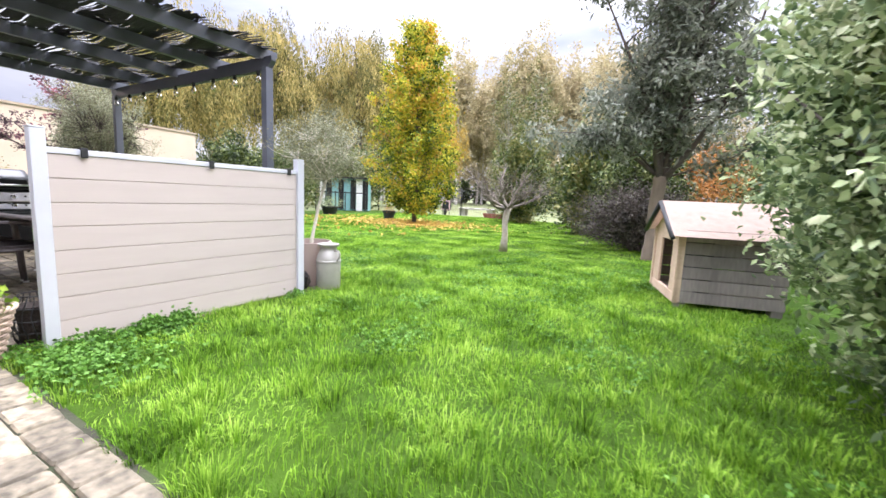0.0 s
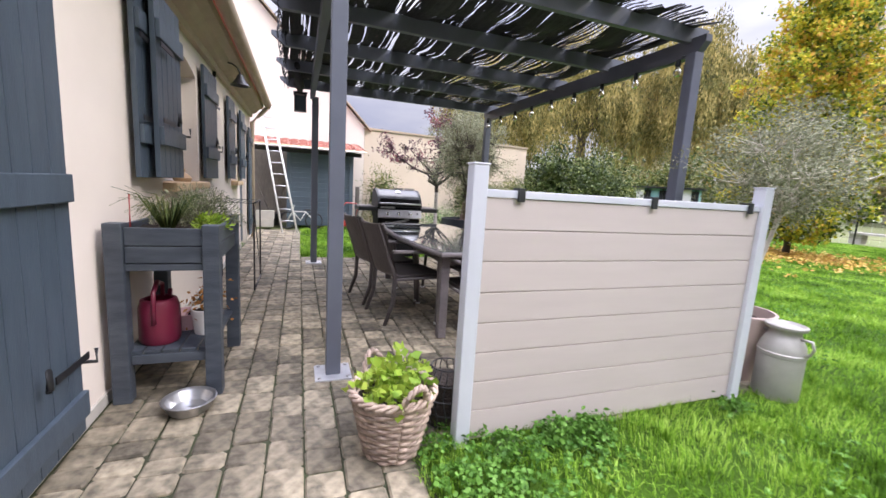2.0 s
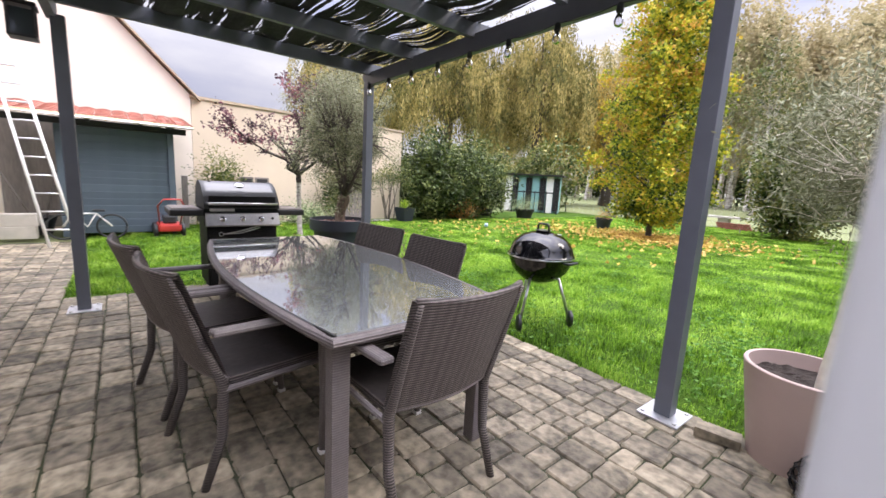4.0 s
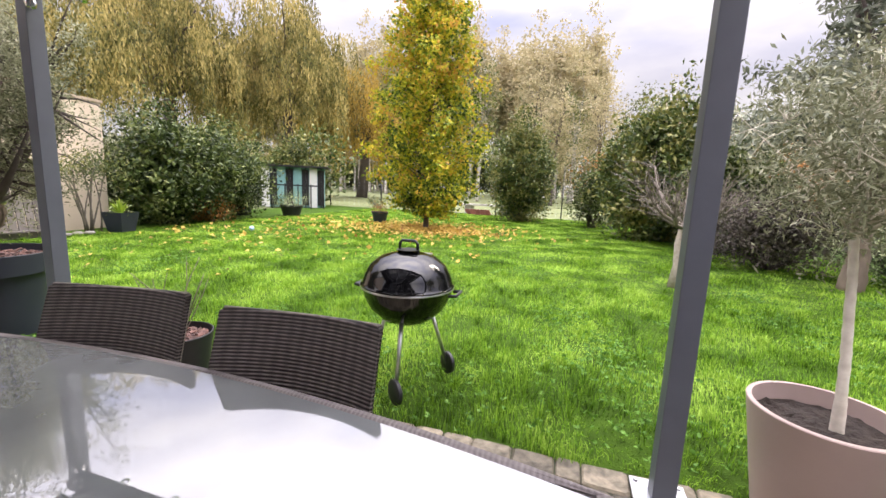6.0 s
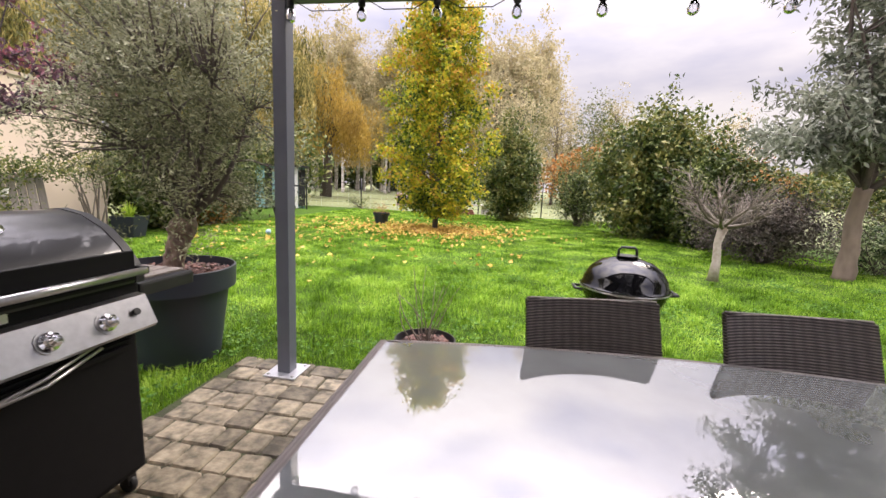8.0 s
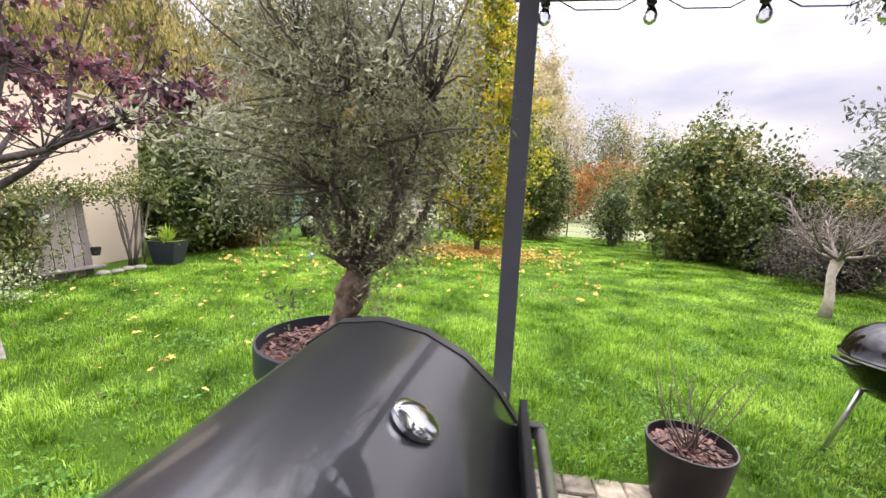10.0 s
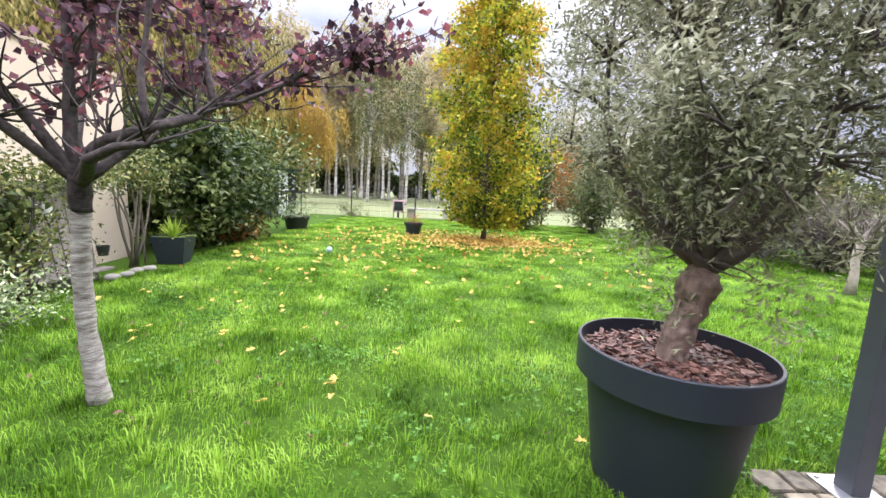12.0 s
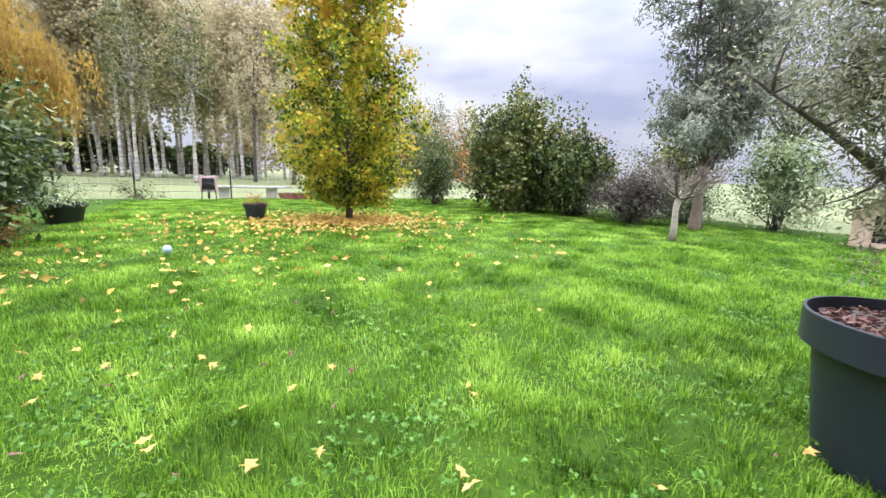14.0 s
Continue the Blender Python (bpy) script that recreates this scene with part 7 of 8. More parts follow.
def playhouse():
    t = thing("playhouse", (0.11, 4.84, -0.05), "small weathered wooden playhouse with pale trim and dark door opening", "playhouse", rz=15)
    # local: the door face lies along +y at x = 0, the depth along +x
    W, D, E, R = 1.03, 0.98, 0.84, 1.12
    for x in (0.06, D - 0.06):
        for y in (0.06, W - 0.06):
            boxpart("foot", (x - 0.05, y - 0.05, 0), (x + 0.05, y + 0.05, 0.1), "greywood", t)
    for k in range(6):
        z = 0.10 + k * 0.127
        boxpart("plank", (0.05, 0.0, z), (D, 0.02, z + 0.118), "greywood", t, bevel=0.003)
        boxpart("plank", (0.05, W - 0.02, z), (D, W, z + 0.118), "greywood", t, bevel=0.003)
        boxpart("plank", (D - 0.02, 0.022, z), (D, W - 0.022, z + 0.118), "greywood", t, bevel=0.003)
    for y0, y1 in ((0.0, 0.26), (0.72, W)):
        boxpart("front_board", (0.0, y0, 0.1), (0.025, y1, E), "pinewood", t, bevel=0.003)
    boxpart("front_board", (0.0, 0.26, 0.72), (0.025, 0.72, E), "pinewood", t, bevel=0.003)
    boxpart("threshold", (-0.01, 0.0, 0.09), (0.03, W, 0.19), "pinewood", t, bevel=0.003)
    bm = bmesh.new()
    A = [bm.verts.new(p) for p in ((0, 0, E), (0, W, E), (0, W / 2, R))]
    B = [bm.verts.new((0.025, v.co.y, v.co.z)) for v in A]
    bm.faces.new(A[::-1])
    bm.faces.new(B)
    for i in range(3):
        bm.faces.new((A[i], A[(i + 1) % 3], B[(i + 1) % 3], B[i]))
    part("gable", bm, "pinewood", t)
    for y in (0.0, W - 0.05):
        boxpart("corner_trim", (-0.02, y, 0.1), (0.05, y + 0.05, E), "pinewood", t, bevel=0.004)
    for s in (0, 1):
        bm = bmesh.new()
        y0, y1 = (-0.1, W / 2) if s == 0 else (W + 0.1, W / 2)
        z0, z1 = E - 0.05, R + 0.03
        f = [bm.verts.new(p) for p in ((-0.1, y0, z0), (D + 0.1, y0, z0), (D + 0.1, y1, z1), (-0.1, y1, z1))]
        bm.faces.new(f)
        g2 = bmesh.ops.solidify(bm, geom=bm.faces[:], thickness=0.025)
        part("roof_panel", bm, "roofpink", t)
        a, b = Vector((-0.105, y0, z0 - 0.02)), Vector((-0.105, y1, z1 - 0.02))
        tubes("barge_board", [([a, b], 0.03)], "plasticblack", t, sides=4)
    # added dark sheet in place of the shade inside the doorway
    boxpart("inner_wall", (0.3, 0.025, 0.15), (0.32, W - 0.025, E), "dark", t, bevel=0)
    boxpart("floor", (0.03, 0.025, 0.1), (D - 0.02, W - 0.025, 0.14), "greywood", t, bevel=0)


playhouse()


def teal_hut():
    t = thing("garden_hut", (-17.7, 16.2, 0), "teal boarded garden hut with glazed dark bays at the garden's end", "hut", rz=31)
    W = 2.75
    boxpart("back", (0, 0.6, 0), (W, 1.6, 1.85), "teal", t)
    k = 0
    x = 0.0
    while x < W - 0.3:
        boxpart("panel", (x, 0.5, 0.0), (x + 0.34, 0.58, 1.85), "teal" if k % 3 else "whitepaint", t)
        boxpart("dark_bay", (x + 0.36, 0.55, 0.1), (x + 0.66, 0.59, 1.75), "dark", t)
        boxpart("mullion", (x + 0.5, 0.48, 0.0), (x + 0.54, 0.56, 1.85), "satinblack", t)
        x += 0.7
        k += 1
    boxpart("roof", (-0.2, 0.3, 1.85), (W + 0.2, 1.8, 1.93), "satinblack", t)
    for i in range(6):
        boxpart("rail_post", (W * i / 5, -0.4, 0), (W * i / 5 + 0.05, -0.35, 1.1), "satinblack", t)
    boxpart("rail", (0, -0.4, 1.0), (W, -0.35, 1.06), "satinblack", t)


teal_hut()


def wire_fence():
    t = thing("wire_fence", (0, 20.7, 0), "low wire mesh fence on thin dark posts at the garden's end", "fence")
    xs = [-20 + 3.05 * i for i in range(9)]
    for x in xs:
        tubes("post", [([(x, 0, -0.05), (x, 0, 1.55)], 0.028)], "satinblack", t, sides=8)
    for z in (0.25, 0.5, 0.75, 1.0, 1.25, 1.45):
        tubes("wire", [([(x, 0, z + 0.01 * math.sin(i)) for i, x in enumerate(xs)], 0.005)], "satinblack", t, sides=4)
    tubes("wirework", [([(-20 + 0.3 * i, 0.01, 0.0), (-20 + 0.3 * i, 0.01, 1.45)], 0.0022) for i in range(82)], "galv", t, sides=3)


wire_fence()


def wheelbarrow():
    t = thing("wheelbarrow", (-11.6, 20.3, 0), "wheelbarrow stood on end with its pale tub against the fence", "wheelbarrow")
    boxpart("tub", (-0.26, -0.05, 0.3), (0.26, 0.15, 0.85), "plasticblack", t, bevel=0.06)
    boxpart("tub_rim", (-0.28, -0.09, 0.28), (0.28, -0.05, 0.86), "palepink", t, bevel=0.02)
    boxpart("tub_inside", (-0.2, -0.1, 0.36), (0.2, -0.088, 0.78), "plasticblack", t, bevel=0.02)
    tubes("frame", [([(-0.24, 0, 0.0), (-0.2, -0.14, 0.5), (0, -0.16, 0.62), (0.2, -0.14, 0.5), (0.24, 0, 0)], 0.017)], "satinblack", t)
    w = lathe("wheel", [(0, -0.04), (0.14, -0.04), (0.17, -0.02), (0.17, 0.02), (0.14, 0.04), (0, 0.04)], "plasticblack", t, seg=20)
    w.matrix_basis = pose(0, -0.12, 0.19, 0, 90)


wheelbarrow()
t = thing("concrete_slab", (-8.9, 21.5, 0), "pale stone slab on low supports behind the bricks", "slab")
boxpart("slab", (-2.4, -0.3, 0.38), (1.6, 0.3, 0.46), "concrete", t)
for x in (-2.2, -0.4, 1.4):
    boxpart("support", (x - 0.2, -0.2, 0), (x + 0.2, 0.2, 0.38), "concrete", t)
n = 0
for z in range(3):
    for k in range(5):
        bk = thing("brick", (-9.0 + k * 0.24 - 0.04 * z, 20.2, z * 0.085), "old red brick stacked at the fence", "brick", group="stacked bricks")
        boxpart("body", (-0.11, -0.06, 0), (0.11, 0.06, 0.08), "brick", bk, bevel=0.006)
make_bush("weed_clump", (-13.6, 20.0, 0), "ragged weeds at the foot of the fence", (0.8, 0.3, 0.3), (0.07, 0.03, "bushmid"), 210, 900, "weeds", 12, core=False)
s = thing("ball", (-11.82, 9.29, 0), "small pale blue ball lying in the grass", "ball")
lathe("ball", [(0, 0), (0.03, 0.008), (0.052, 0.03), (0.06, 0.06), (0.052, 0.09), (0.03, 0.112), (0, 0.12)], "blue_toy", s, seg=20)

# ---- far trees ----
def willow(at, H, R, seed, label, mt="willow", strands=900):
    rs = np.random.RandomState(seed)
    t = thing("willow_tree", at, label, "tree", group="willows beyond the garden")
    tubes("trunk", [([(0, 0, 0), (0.2, 0.1, H * 0.25), (0.0, 0.3, H * 0.5)], [0.5, 0.4, 0.3])], "barkdark", t, sides=10)
    lines, P, D = [], [], []
    heads = []
    for k in range(46):
        d = unit(rs.normal(size=(1, 3)))[0]
        d[2] = abs(d[2])
        r = rs.uniform(0.45, 1.0)
        c = np.array((d[0] * R * r, d[1] * R * r, H * 0.52 + d[2] * H * 0.46 * r))
        heads.append(c)
        lines.append((branch(rs, (0, 0.2, H * 0.42), tuple(c), -0.1, 5, 0.06), [0.16, 0.13, 0.1, 0.07, 0.05, 0.03]))
    heads = np.array(heads)
    for s in range(strands):
        if s % 7 == 0:
            tress = heads[rs.randint(len(heads))] + rs.normal(size=3) * np.array([R * 0.17, R * 0.17, H * 0.03])
            hang = rs.uniform(0.12, 0.45)
        h = tress + rs.normal(size=3) * np.array([0.2, 0.2, 0.25])
        L = hang * rs.uniform(0.75, 1.1) * H * (0.5 + 0.5 * min(1, h[2] / H))
        L = min(L, h[2] - 0.6)
        n = max(6, int(L / 0.16))
        u = np.linspace(0, 1, n)[:, None]
        out = np.array([h[0], h[1], 0]) / max(0.1, np.hypot(h[0], h[1]))
        pts = h + out * (0.8 * u ** 0.5) * 0.8 + np.array([0, 0, -1]) * L * u ** 1.25 + rs.normal(size=(n, 3)) * 0.09
        P.append(pts)
    P = np.concatenate(P)
    tubes("branchwork", lines, "barkdark", t, sides=5)
    leaves("foliage", P, 0.30, 0.085, mt, t, seed, 1.9, spread=0.5)
    return t


willow((-29.5, 21.5, 0), 14.5, 5.6, 301, "great weeping willow turning yellow-green beyond the hedge", strands=2600)
willow((-24.5, 26.5, 0), 15.0, 5.0, 302, "tall weeping willow with hanging olive-gold strands", strands=2400)
willow((-38.5, 18.0, 0), 16.0, 6.0, 303, "distant weeping willow with heavy hanging crown", strands=2200)
willow((-22.0, 33.5, 0), 11.5, 3.9, 304, "smaller golden weeping willow behind the teal hut", "willowgold", strands=1900)
rsb = np.random.RandomState(400)
protos = []
for k in range(3):
    b = make_tree("birch_tree", (0, 0, 0), "slim white-barked birch with thin brown autumn leaves", "tree", None, 11.0, 26, ((0.2, 0.1, 11.5), (2.1, 2.1, 6.2)), (0.34, 0.22, "birchleaf"), "birch", 410 + k, 0.15,
                  (0.3 - 0.3 * k, 0.2), group="birch wood", clumps=240, per=24, clump_r=0.45, shell=0.15, limb_r=0.05, noisy=0.3)
    protos.append(b)
spots = []
for i in range(64):
    x = -56 + i * 0.86 + rsb.uniform(-.8, .8)
    y = rsb.uniform(52, 74)
    spots.append((x, y))
for i, (x, y) in enumerate(spots):
    m = pose(x, y, -0.1, rsb.uniform(-2, 2), rsb.uniform(-3, 3), rsb.uniform(0, 360))
    m = m @ Matrix.Diagonal((1.15, 1.15, rsb.uniform(1.0, 1.4), 1))
    if i < 3:
        protos[i].matrix_world = m
    else:
        c = copy_thing(protos[i % 3], pose(0, 0, 0))
        c.matrix_world = m


def wood_edge(name, label, x0, x1, y, zlo, zhi, n, L, W, mt, seed, depth=3.0):
    """A far band of scrub or woodland: countless leaves in uneven heaps."""
    rs = np.random.RandomState(seed)
    nb = int(abs(x1 - x0) / (0.32 * (zlo + zhi))) + 6
    cx = rs.uniform(x0, x1, nb)
    h = rs.uniform(zlo, zhi, nb)
    r = h * rs.uniform(0.35, 0.6, nb)
    k = rs.randint(0, nb, n)
    d = unit(rs.normal(size=(n, 3))) * rs.uniform(0.55, 1.0, (n, 1))
    P = np.stack([cx[k] + d[:, 0] * r[k], y + d[:, 1] * depth * 0.5, h[k] * 0.5 + d[:, 2] * h[k] * 0.5], 1)
    P[:, 2] = np.maximum(P[:, 2], 0.1)
    ob = leaves(name, P, L, W, mt, None, seed, 0.1)
    tagged(ob, label, "woods", kind="stuff")
    return ob


wood_edge("scrub_back", "dark scrub under the birch wood", -80, -4, 78, 3, 8, 18000, 1.0, 0.6, "bushdark", 501)
wood_edge("wood_back", "brown leafless woodland behind the birches", -95, 0, 86, 10, 17, 20000, 1.1, 0.5, "birchleaf", 502, 6)
wood_edge("hedge_far", "far hedgerow of mixed autumn trees", 8, 130, 120, 5, 15, 22000, 1.6, 1.0, "bushmid", 503, 8)
wood_edge("hedge_mid", "field hedge with brown and green shrubs", 0, 40, 48, 3, 6, 11000, 0.5, 0.3, "bushmid", 504, 3)
wood_edge("hedge_rust", "rust-coloured trees in the field hedge", -2, 14, 40, 4, 7, 3500, 0.4, 0.22, "bushorange", 505, 3)
wood_edge("willow_scrub", "mixed scrub under the willows", -48, -17, 20.0, 2.5, 5.0, 11000, 0.28, 0.14, "bushmid", 506, 3)
make_tree("garden_tree", (6.2, 9.6, 0), "tall loose grey-green boundary tree", "tree", None, 2.5, 26, ((0, 0, 5.2), (2.2, 2.4, 3.2)), (0.14, 0.05, "euc"), "barkdark", 62, 0.14, (0.1, 0.1), clumps=420, per=24, clump_r=0.28, shell=0.3, limb_r=0.06)
for i, (x, y, s) in enumerate(((-13.0, 40.0, 14.0), (-8.5, 44.0, 14.0), (-4.5, 47.0, 13.0), (0.0, 50.0, 12.0), (-17.0, 42.0, 15.0), (-6.0, 38.0, 11.0), (3.0, 46.0, 10.0), (-2.2, 43.0, 12.0), (1.5, 44.0, 11.5), (3.9, 45.0, 11.5), (6.5, 45.5, 10.5), (9.0, 46.0, 10.0), (12.0, 47.0, 10.0), (15.5, 47.0, 10.0))):
    make_tree("field_tree", (x, y, 0), "tall thin autumn tree beyond the meadow fence", "tree", None, s * 0.5, 24, ((0, 0, s * 0.6), (1.9, 1.9, s * 0.42)), (0.22, 0.12, "birchleaf" if i % 2 else "bushmid"), "birch" if i % 2 == 0 else "barkdark", 70 + i, 0.14,
              (0.2, 0.1), group="trees beyond the fence", clumps=210, per=13, clump_r=0.4, shell=0.2, limb_r=0.05)

# ---- grass ----
def in_lawn(x, y):
    rag = 0.035 + 0.03 * np.sin(x * 9.0 + y * 7.0) + 0.02 * np.sin(x * 23.0 - y * 19.0)
    a = (y > PY1 + 0.03 - rag) & (x > -14.0) & (x < 1.2) & (y < 20.5)
    b = (x > PX1 - rag) & (y > GY - rag) & (y <= PY1 + 0.03) & (x < 1.2)
    c = (x < PX0) & (x > -13.8) & (y > 0.22) & (y <= PY1 + 0.02)
    return a | b | c


def seg_dist(x, y):
    best = np.full(x.shape, 1e9)
    line = ((-1.5, 1.3), (-2.2, 3.6), (-5.5, 3.9), (-8.6, 2.6), (-10.2, 3.6), (-10.8, 5.0))
    for (ax, ay), (bx, by) in zip(line, line[1:]):
        dx, dy = bx - ax, by - ay
        u = np.clip(((x - ax) * dx + (y - ay) * dy) / (dx * dx + dy * dy), 0, 1)
        best = np.minimum(best, np.hypot(x - ax - u * dx, y - ay - u * dy))
    return best


def tuft_noise(x, y):
    return (np.sin(x * 3.1 + np.sin(y * 2.3) * 1.7) * np.cos(y * 2.9 + np.sin(x * 1.9) * 1.3) + 0.6 * np.sin(x * 7.7 + y * 4.1) * np.sin(y * 8.3 - x * 3.3)) / 1.6


def grass(name, count, dmin, dmax, h, w, seed, segs):
    rs = np.random.RandomState(seed)
    x = rs.uniform(-14, 1.2, count * 3)
    y = rs.uniform(0.2, 20.5, count * 3)
    d = seg_dist(x, y)
    ok = in_lawn(x, y) & (d >= dmin) & (d < dmax)
    tn = tuft_noise(x, y)
    ok &= rs.uniform(0, 1, len(x)) < 0.78 + 0.28 * tn
    x, y, tn = x[ok][:count], y[ok][:count], tn[ok][:count]
    n = len(x)
    a = 3.2 * np.sin(x * 1.7 + 1.3 * np.sin(y * 2.1)) + 2.6 * np.cos(y * 1.9 - x * 0.8) + rs.normal(0, 0.9, n)
    lean = np.clip(rs.uniform(0.15, 0.9, n) + 0.2 * np.sin(x * 4.3 - y * 3.7), 0.05, 1.05)
    hh = h * (0.80 + 0.50 * np.clip(tn, -0.6, 1)) * rs.uniform(0.6, 1.4, n)
    ww = w * rs.uniform(0.7, 1.3, n) * 0.5
    dx, dy = np.cos(a), np.sin(a)
    z0 = np.full(n, -0.025)
    base = np.stack([x, y, z0], 1)
    side = np.stack([-dy, dx, np.zeros(n)], 1) * ww[:, None]
    tip = base + np.stack([dx * lean * hh, dy * lean * hh, hh * (1.05 - 0.45 * lean)], 1)
    if segs == 1:
        V = np.stack([base - side, base + side, tip], 1).reshape(-1, 3)
        F = np.arange(n * 3).reshape(-1, 3)
    else:
        mid = base + np.stack([dx * lean * hh * 0.3, dy * lean * hh * 0.3, hh * 0.62], 1)
        V = np.stack([base - side, base + side, mid + side * 0.8, mid - side * 0.8, tip], 1).reshape(-1, 3)
        i = np.arange(n)[:, None] * 5
        F = np.concatenate([i + np.array([[0, 1, 2]]), i + np.array([[0, 2, 3]]), i + np.array([[3, 2, 4]])], 1).reshape(-1, 3)
    ob = raw_mesh(name, V, F, 3, "grass")
    return tagged(ob, "fresh green lawn grass with longer tufts", "grass", kind="stuff")


grass("grass_near", 330000, 0, 1.7, 0.062, 0.0046, 601, 2)
grass("grass_around", 340000, 1.7, 4.2, 0.058, 0.0075, 602, 1)
grass("grass_far", 280000, 4.2, 30, 0.06, 0.016, 603, 1)


def tufts(name, count, blades, far, seed):
    """Clumps of longer, coarser grass standing over the sward."""
    rs = np.random.RandomState(seed)
    x, y = rs.uniform(-13.8, 1.0, count * 4), rs.uniform(0.3, 12, count * 4)
    ok = in_lawn(x, y) & (seg_dist(x, y) < far)
    x, y = x[ok][:count], y[ok][:count]
    n = len(x) * blades
    r = np.repeat(rs.uniform(0.06, 0.2, len(x)), blades)
    hh = np.repeat(rs.uniform(0.05, 0.098, len(x)), blades) * rs.uniform(0.5, 1.2, n)
    a = rs.uniform(0, 2 * np.pi, n)
    q = np.abs(rs.normal(0, 0.6, n))
    bx, by = np.repeat(x, blades) + np.cos(a) * r * q, np.repeat(y, blades) + np.sin(a) * r * q
    lean = 0.25 + 0.6 * np.clip(q, 0, 1.3) * rs.uniform(0.5, 1.2, n)
    dx, dy = np.cos(a), np.sin(a)
    w = rs.uniform(0.0016, 0.0034, n)
    keep = in_lawn(bx, by)
    base = np.stack([bx, by, np.full(n, -0.02)], 1)
    side = np.stack([-dy, dx, np.zeros(n)], 1) * w[:, None]
    mid = base + np.stack([dx * lean * hh * 0.3, dy * lean * hh * 0.3, hh * 0.65], 1)
    tip = base + np.stack([dx * lean * hh, dy * lean * hh, hh * (1.05 - 0.4 * lean)], 1)
    V = np.stack([base - side, base + side, mid + side * 0.8, mid - side * 0.8, tip], 1)[keep].reshape(-1, 3)
    i = np.arange(int(keep.sum()))[:, None] * 5
    F = np.concatenate([i + np.array([[0, 1, 2]]), i + np.array([[0, 2, 3]]), i + np.array([[3, 2, 4]])], 1).reshape(-1, 3)
    return tagged(raw_mesh(name, V, F, 3, "grass"), "longer tufts of grass standing in the lawn", "grass", kind="stuff")


tufts("grass_tufts", 2300, 80, 3.6, 605)

# weeds and clover
rs = np.random.RandomState(610)
cx, cy = [], []
for k in range(90):
    u, v = rs.uniform(-13, 0.8), rs.uniform(0.8, 8)
    if bool(in_lawn(np.array(u), np.array(v))):
        m = rs.randint(20, 90)
        s = rs.uniform(0.08, 0.3)
        cx.append(rs.normal(u, s, m))
        cy.append(rs.normal(v, s, m))
for (u, v, m, s) in ((-2.9, 0.95, 420, 0.22), (-3.0, 1.5, 160, 0.12), (-2.6, 0.9, 260, 0.2), (-8.3, 3.3, 200, 0.2), (-5.5, 3.4, 260, 0.5), (-6.9, 3.45, 220, 0.4), (-8.5, 2.5, 160, 0.25)):
    cx.append(rs.normal(u, s, m))
    cy.append(rs.normal(v, s, m))
cx, cy = np.concatenate(cx), np.concatenate(cy)
k = in_lawn(cx, cy)
cx, cy = cx[k], cy[k]
P = np.stack([cx, cy, rs.uniform(0.02, 0.06, len(cx))], 1)
P = np.repeat(P, 3, 0)
D = np.stack([np.cos(np.arange(len(P)) * 2.1), np.sin(np.arange(len(P)) * 2.1), np.full(len(P), 0.25)], 1)
ob = leaves("clover", P, 0.026, 0.024, "clover", None, 7, 0.0, dirs=D * 2.5, spread=0.4)
tagged(ob, "pale clover and weeds among the grass", "weeds", kind="stuff")
for i, (x, y, r) in enumerate(((-3.04, 1.42, 0.07), (-3.05, 1.62, 0.055), (-3.04, 1.12, 0.045), (-3.02, 2.62, 0.04))):
    make_bush("weed_clump", (x, y, 0), "broad-leaved weed growing at the foot of the screen", (r * 1.1, r * 1.1, r * 0.7), (0.032, 0.026, "clover"), 620 + i, 300, "weeds", 6, core=False, clump_r=0.025)

# fallen leaves
def star_leaf():
    bm = bmesh.new()
    c = bm.verts.new((0, 0, 0.004))
    ring = []
    for i in range(10):
        a = 2 * math.pi * i / 10
        r = 0.055 if i % 2 == 0 else 0.022
        ring.append(bm.verts.new((r * math.cos(a), r * math.sin(a), 0.012 * math.sin(i * 1.7))))
    for i in range(10):
        bm.faces.new((c, ring[i], ring[(i + 1) % 10]))
    return bm


leafthing = tagged(part("fallen_leaf", star_leaf(), "yellowleaf"), "yellow five-pointed fallen leaf lying on the grass", "leaf", group="fallen leaves on the lawn")
brownleaf = tagged(part("fallen_leaf", star_leaf(), "bark_chips"), "shrivelled dark brown fallen leaf lying on the grass", "leaf", group="withered leaves on the lawn")
places = [(-9.96, 4.36), (-10.79, 4.26), (-11.2, 5.29), (-11.84, 6.36), (-11.42, 4.58), (-12.4, 5.6), (-12.1, 4.7)]
while len(places) < 95:
    x, y = rs.uniform(-13.2, -8.6), rs.uniform(3.2, 11)
    if rs.rand() < 0.75:
        x = rs.uniform(-13.3, -10.2)
    places.append((x, y))
for i, (x, y) in enumerate(places):
    s = rs.uniform(0.45, 0.85)
    m = pose(x, y, 0.045, rs.uniform(-25, 25), rs.uniform(-25, 25), rs.uniform(0, 360)) @ Matrix.Diagonal((s, s, s, 1))
    if i == 0:
        leafthing.matrix_world = m
    else:
        ob = copy_thing(leafthing, pose(0, 0, 0))
        ob.matrix_world = m
n = 2300
r = np.abs(rs.normal(0, 1.0, n)) * 1.15
a = rs.uniform(0, 2 * np.pi, n)
P = np.stack([-8.5 + r * np.cos(a) * 1.35, 12.3 + r * np.sin(a), rs.uniform(0.02, 0.06, n)], 1)
P = np.concatenate([P, np.stack([rs.uniform(-13.5, -6, 330), rs.uniform(7, 15, 330), rs.uniform(0.03, 0.06, 330)], 1)])
D = unit(np.stack([np.cos(P[:, 0] * 91), np.sin(P[:, 0] * 77), np.zeros(len(P))], 1))
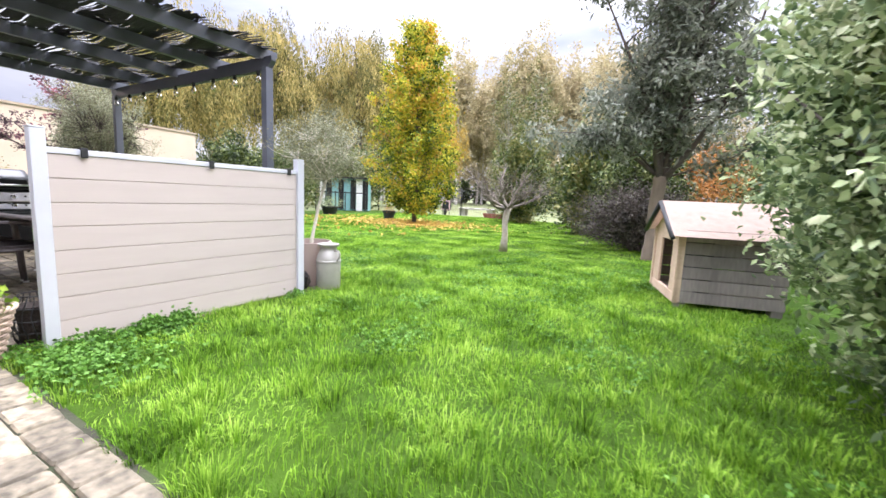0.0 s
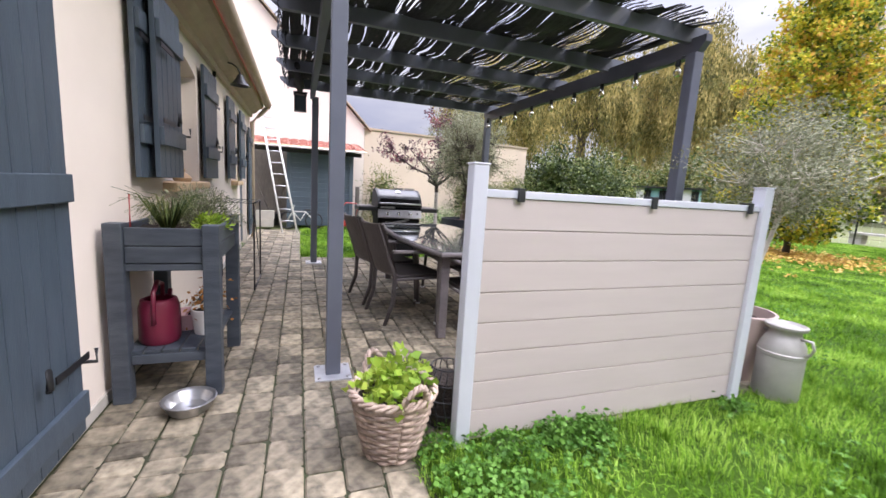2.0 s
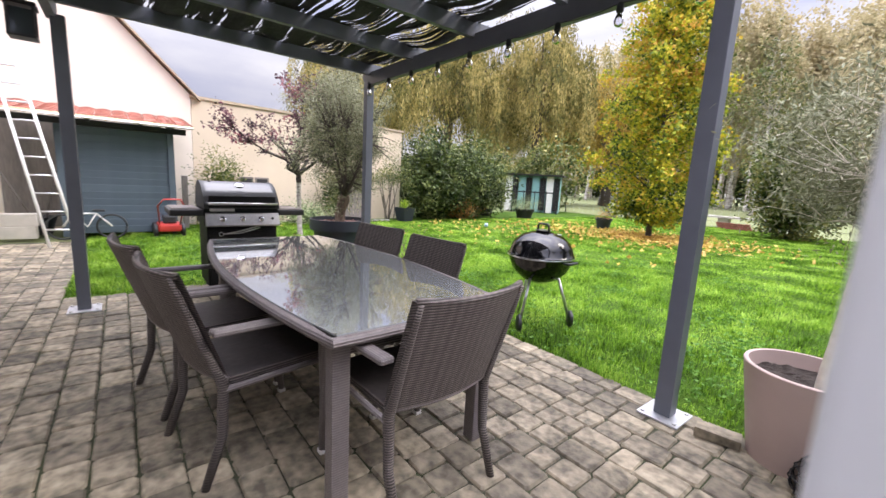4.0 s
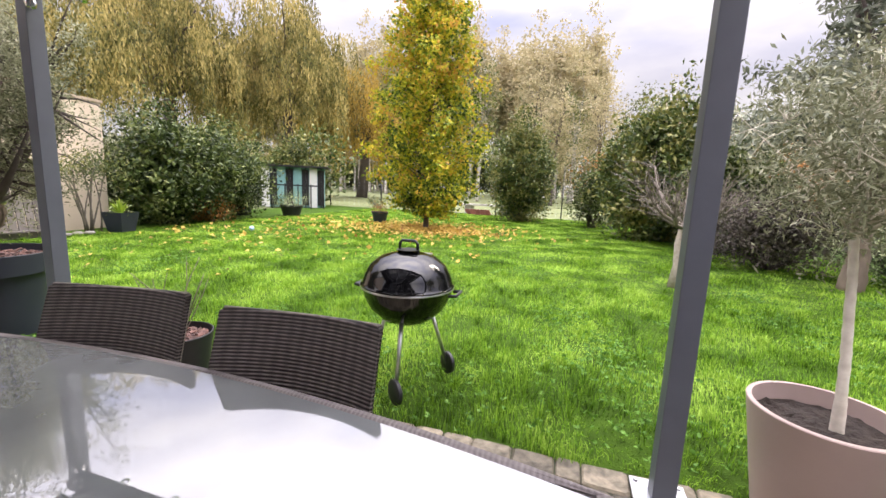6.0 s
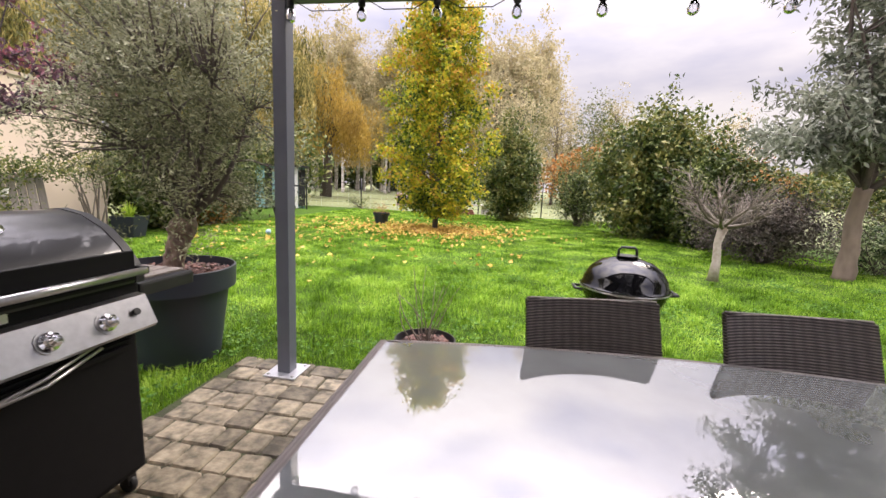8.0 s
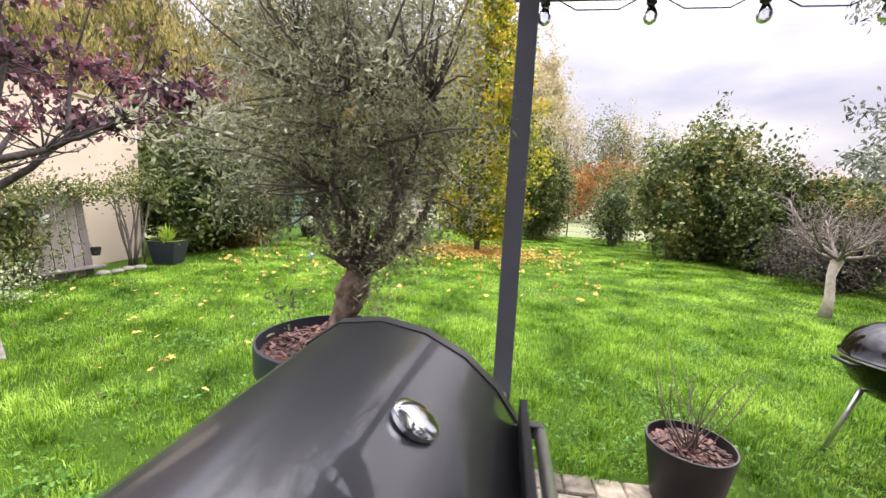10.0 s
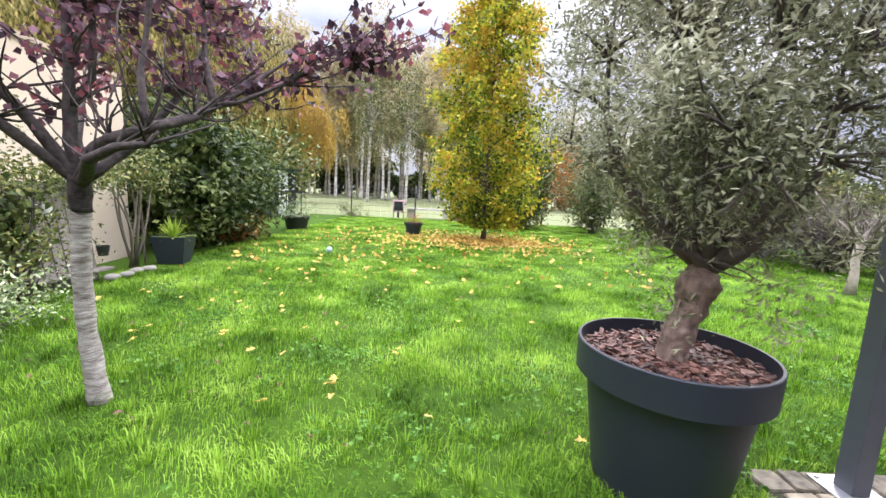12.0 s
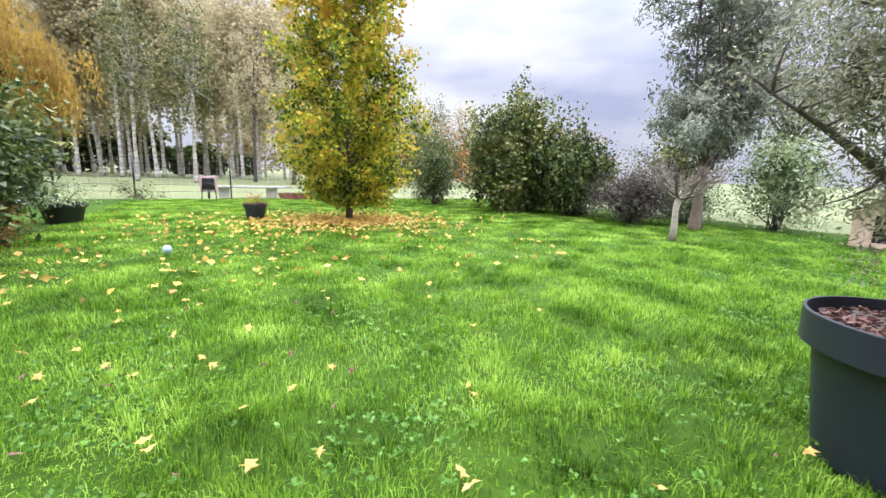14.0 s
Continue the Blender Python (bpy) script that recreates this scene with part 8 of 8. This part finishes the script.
ob = leaves("leaf_litter", P, 0.10, 0.08, "yellowleaf", None, 9, 0.0, dirs=D * 3, spread=0.5)
tagged(ob, "carpet of yellow fallen leaves round the tree's foot", "leaves", kind="stuff")

for i in range(60):
    x, y = rs.uniform(-13.2, -8.8), rs.uniform(3.2, 8)
    s = rs.uniform(0.35, 0.65)
    ob = copy_thing(brownleaf, pose(0, 0, 0)) if i else brownleaf
    ob.matrix_world = pose(x, y, 0.04, rs.uniform(-35, 35), rs.uniform(-35, 35), rs.uniform(0, 360)) @ Matrix.Diagonal((s, s * 0.6, s, 1))

# ---- pavers ----
def paver_mesh(L, W, k):
    rs = np.random.RandomState(700 + k)
    bm = bmesh.new()
    j = lambda: rs.uniform(-0.003, 0.003)
    a, b = L / 2 - 0.0035, W / 2 - 0.0035
    lo = [bm.verts.new((sx * a + j(), sy * b + j(), -0.03)) for sx, sy in ((-1, -1), (1, -1), (1, 1), (-1, 1))]
    c = 0.012
    mid = []
    for sx, sy in ((-1, -1), (1, -1), (1, 1), (-1, 1)):
        first = (sx * (a - c), sy * b) if sx * sy < 0 else (sx * a, sy * (b - c))
        second = (sx * a, sy * (b - c)) if sx * sy < 0 else (sx * (a - c), sy * b)
        mid += [first, second]
    ring1 = [bm.verts.new((x + j(), y + j(), -0.008 + j() * 0.5)) for x, y in mid]
    ring2 = [bm.verts.new((v.co.x * 0.9, v.co.y * 0.9, 0.001 + j() * 0.5)) for v in ring1]
    ring0 = [bm.verts.new((v.co.x, v.co.y, -0.03)) for v in ring1]
    for v in lo:
        bm.verts.remove(v)
    for r0, r1 in ((ring0, ring1), (ring1, ring2)):
        for i in range(8):
            q = (i + 1) % 8
            bm.faces.new((r0[i], r0[q], r1[q], r1[i]))
    bm.faces.new(ring2)
    bmesh.ops.recalc_face_normals(bm, faces=bm.faces[:])
    me = bpy.data.meshes.new("paver")
    bm.to_mesh(me)
    bm.free()
    me.materials.append(M["paver"])
    return me


def lay_pavers():
    rs = np.random.RandomState(720)
    W = 0.1577
    kinds = [(0.118, [paver_mesh(0.118, W, k) for k in range(3)]), (0.155, [paver_mesh(0.155, W, 5 + k) for k in range(4)]), (0.205, [paver_mesh(0.205, W, 10 + k) for k in range(3)])]
    V, F, near = [], [], []
    data = {}
    for _, ms in kinds:
        for me in ms:
            co = np.empty(len(me.vertices) * 3)
            me.vertices.foreach_get("co", co)
            data[me.name] = (co.reshape(-1, 3), [tuple(p.vertices) for p in me.polygons])
    rows = 25
    for r in range(rows):
        y = WY + 0.015 + W * (r + 0.5)
        x = -11.85 + rs.uniform(0, 0.15)
        while x < 3.0:
            L, ms = kinds[rs.choice(3, p=[0.25, 0.45, 0.3])]
            cxx = x + L / 2
            x += L
            ok = (y < 0.2) or (y < GY and cxx > PX0) or (PX0 + 0.03 < cxx < PX1 + 0.02)
            if not ok:
                continue
            me = ms[rs.randint(len(ms))]
            z = rs.uniform(-0.004, 0.004)
            m = pose(cxx, y + rs.uniform(-.002, .002), z, rs.uniform(-.8, .8), rs.uniform(-.8, .8), rs.uniform(-1, 1) + (180 if rs.rand() < 0.5 else 0))
            if len(near) < 300 and ((-4.6 < cxx < -2.3 and -0.3 < y < 0.9) or (-4.6 < cxx < -4.0 and 2.4 < y < 3.3)):
                near.append((me, m))
            else:
                co, fs = data[me.name]
                b = len(V)
                R = np.array(m)
                V += [tuple(p) for p in (co @ R[:3, :3].T + R[:3, 3])]
                F += [tuple(b + i for i in f) for f in fs]
    me = bpy.data.meshes.new("far_pavers")
    me.from_pydata(V, [], F)
    ob = mesh_part("far_pavers", me, "paver", patio)
    ob["kind"] = "stuff"
    for me, m in near:
        ob = new("paver", me)
        ob.parent = patio
        ob.matrix_basis = m


lay_pavers()
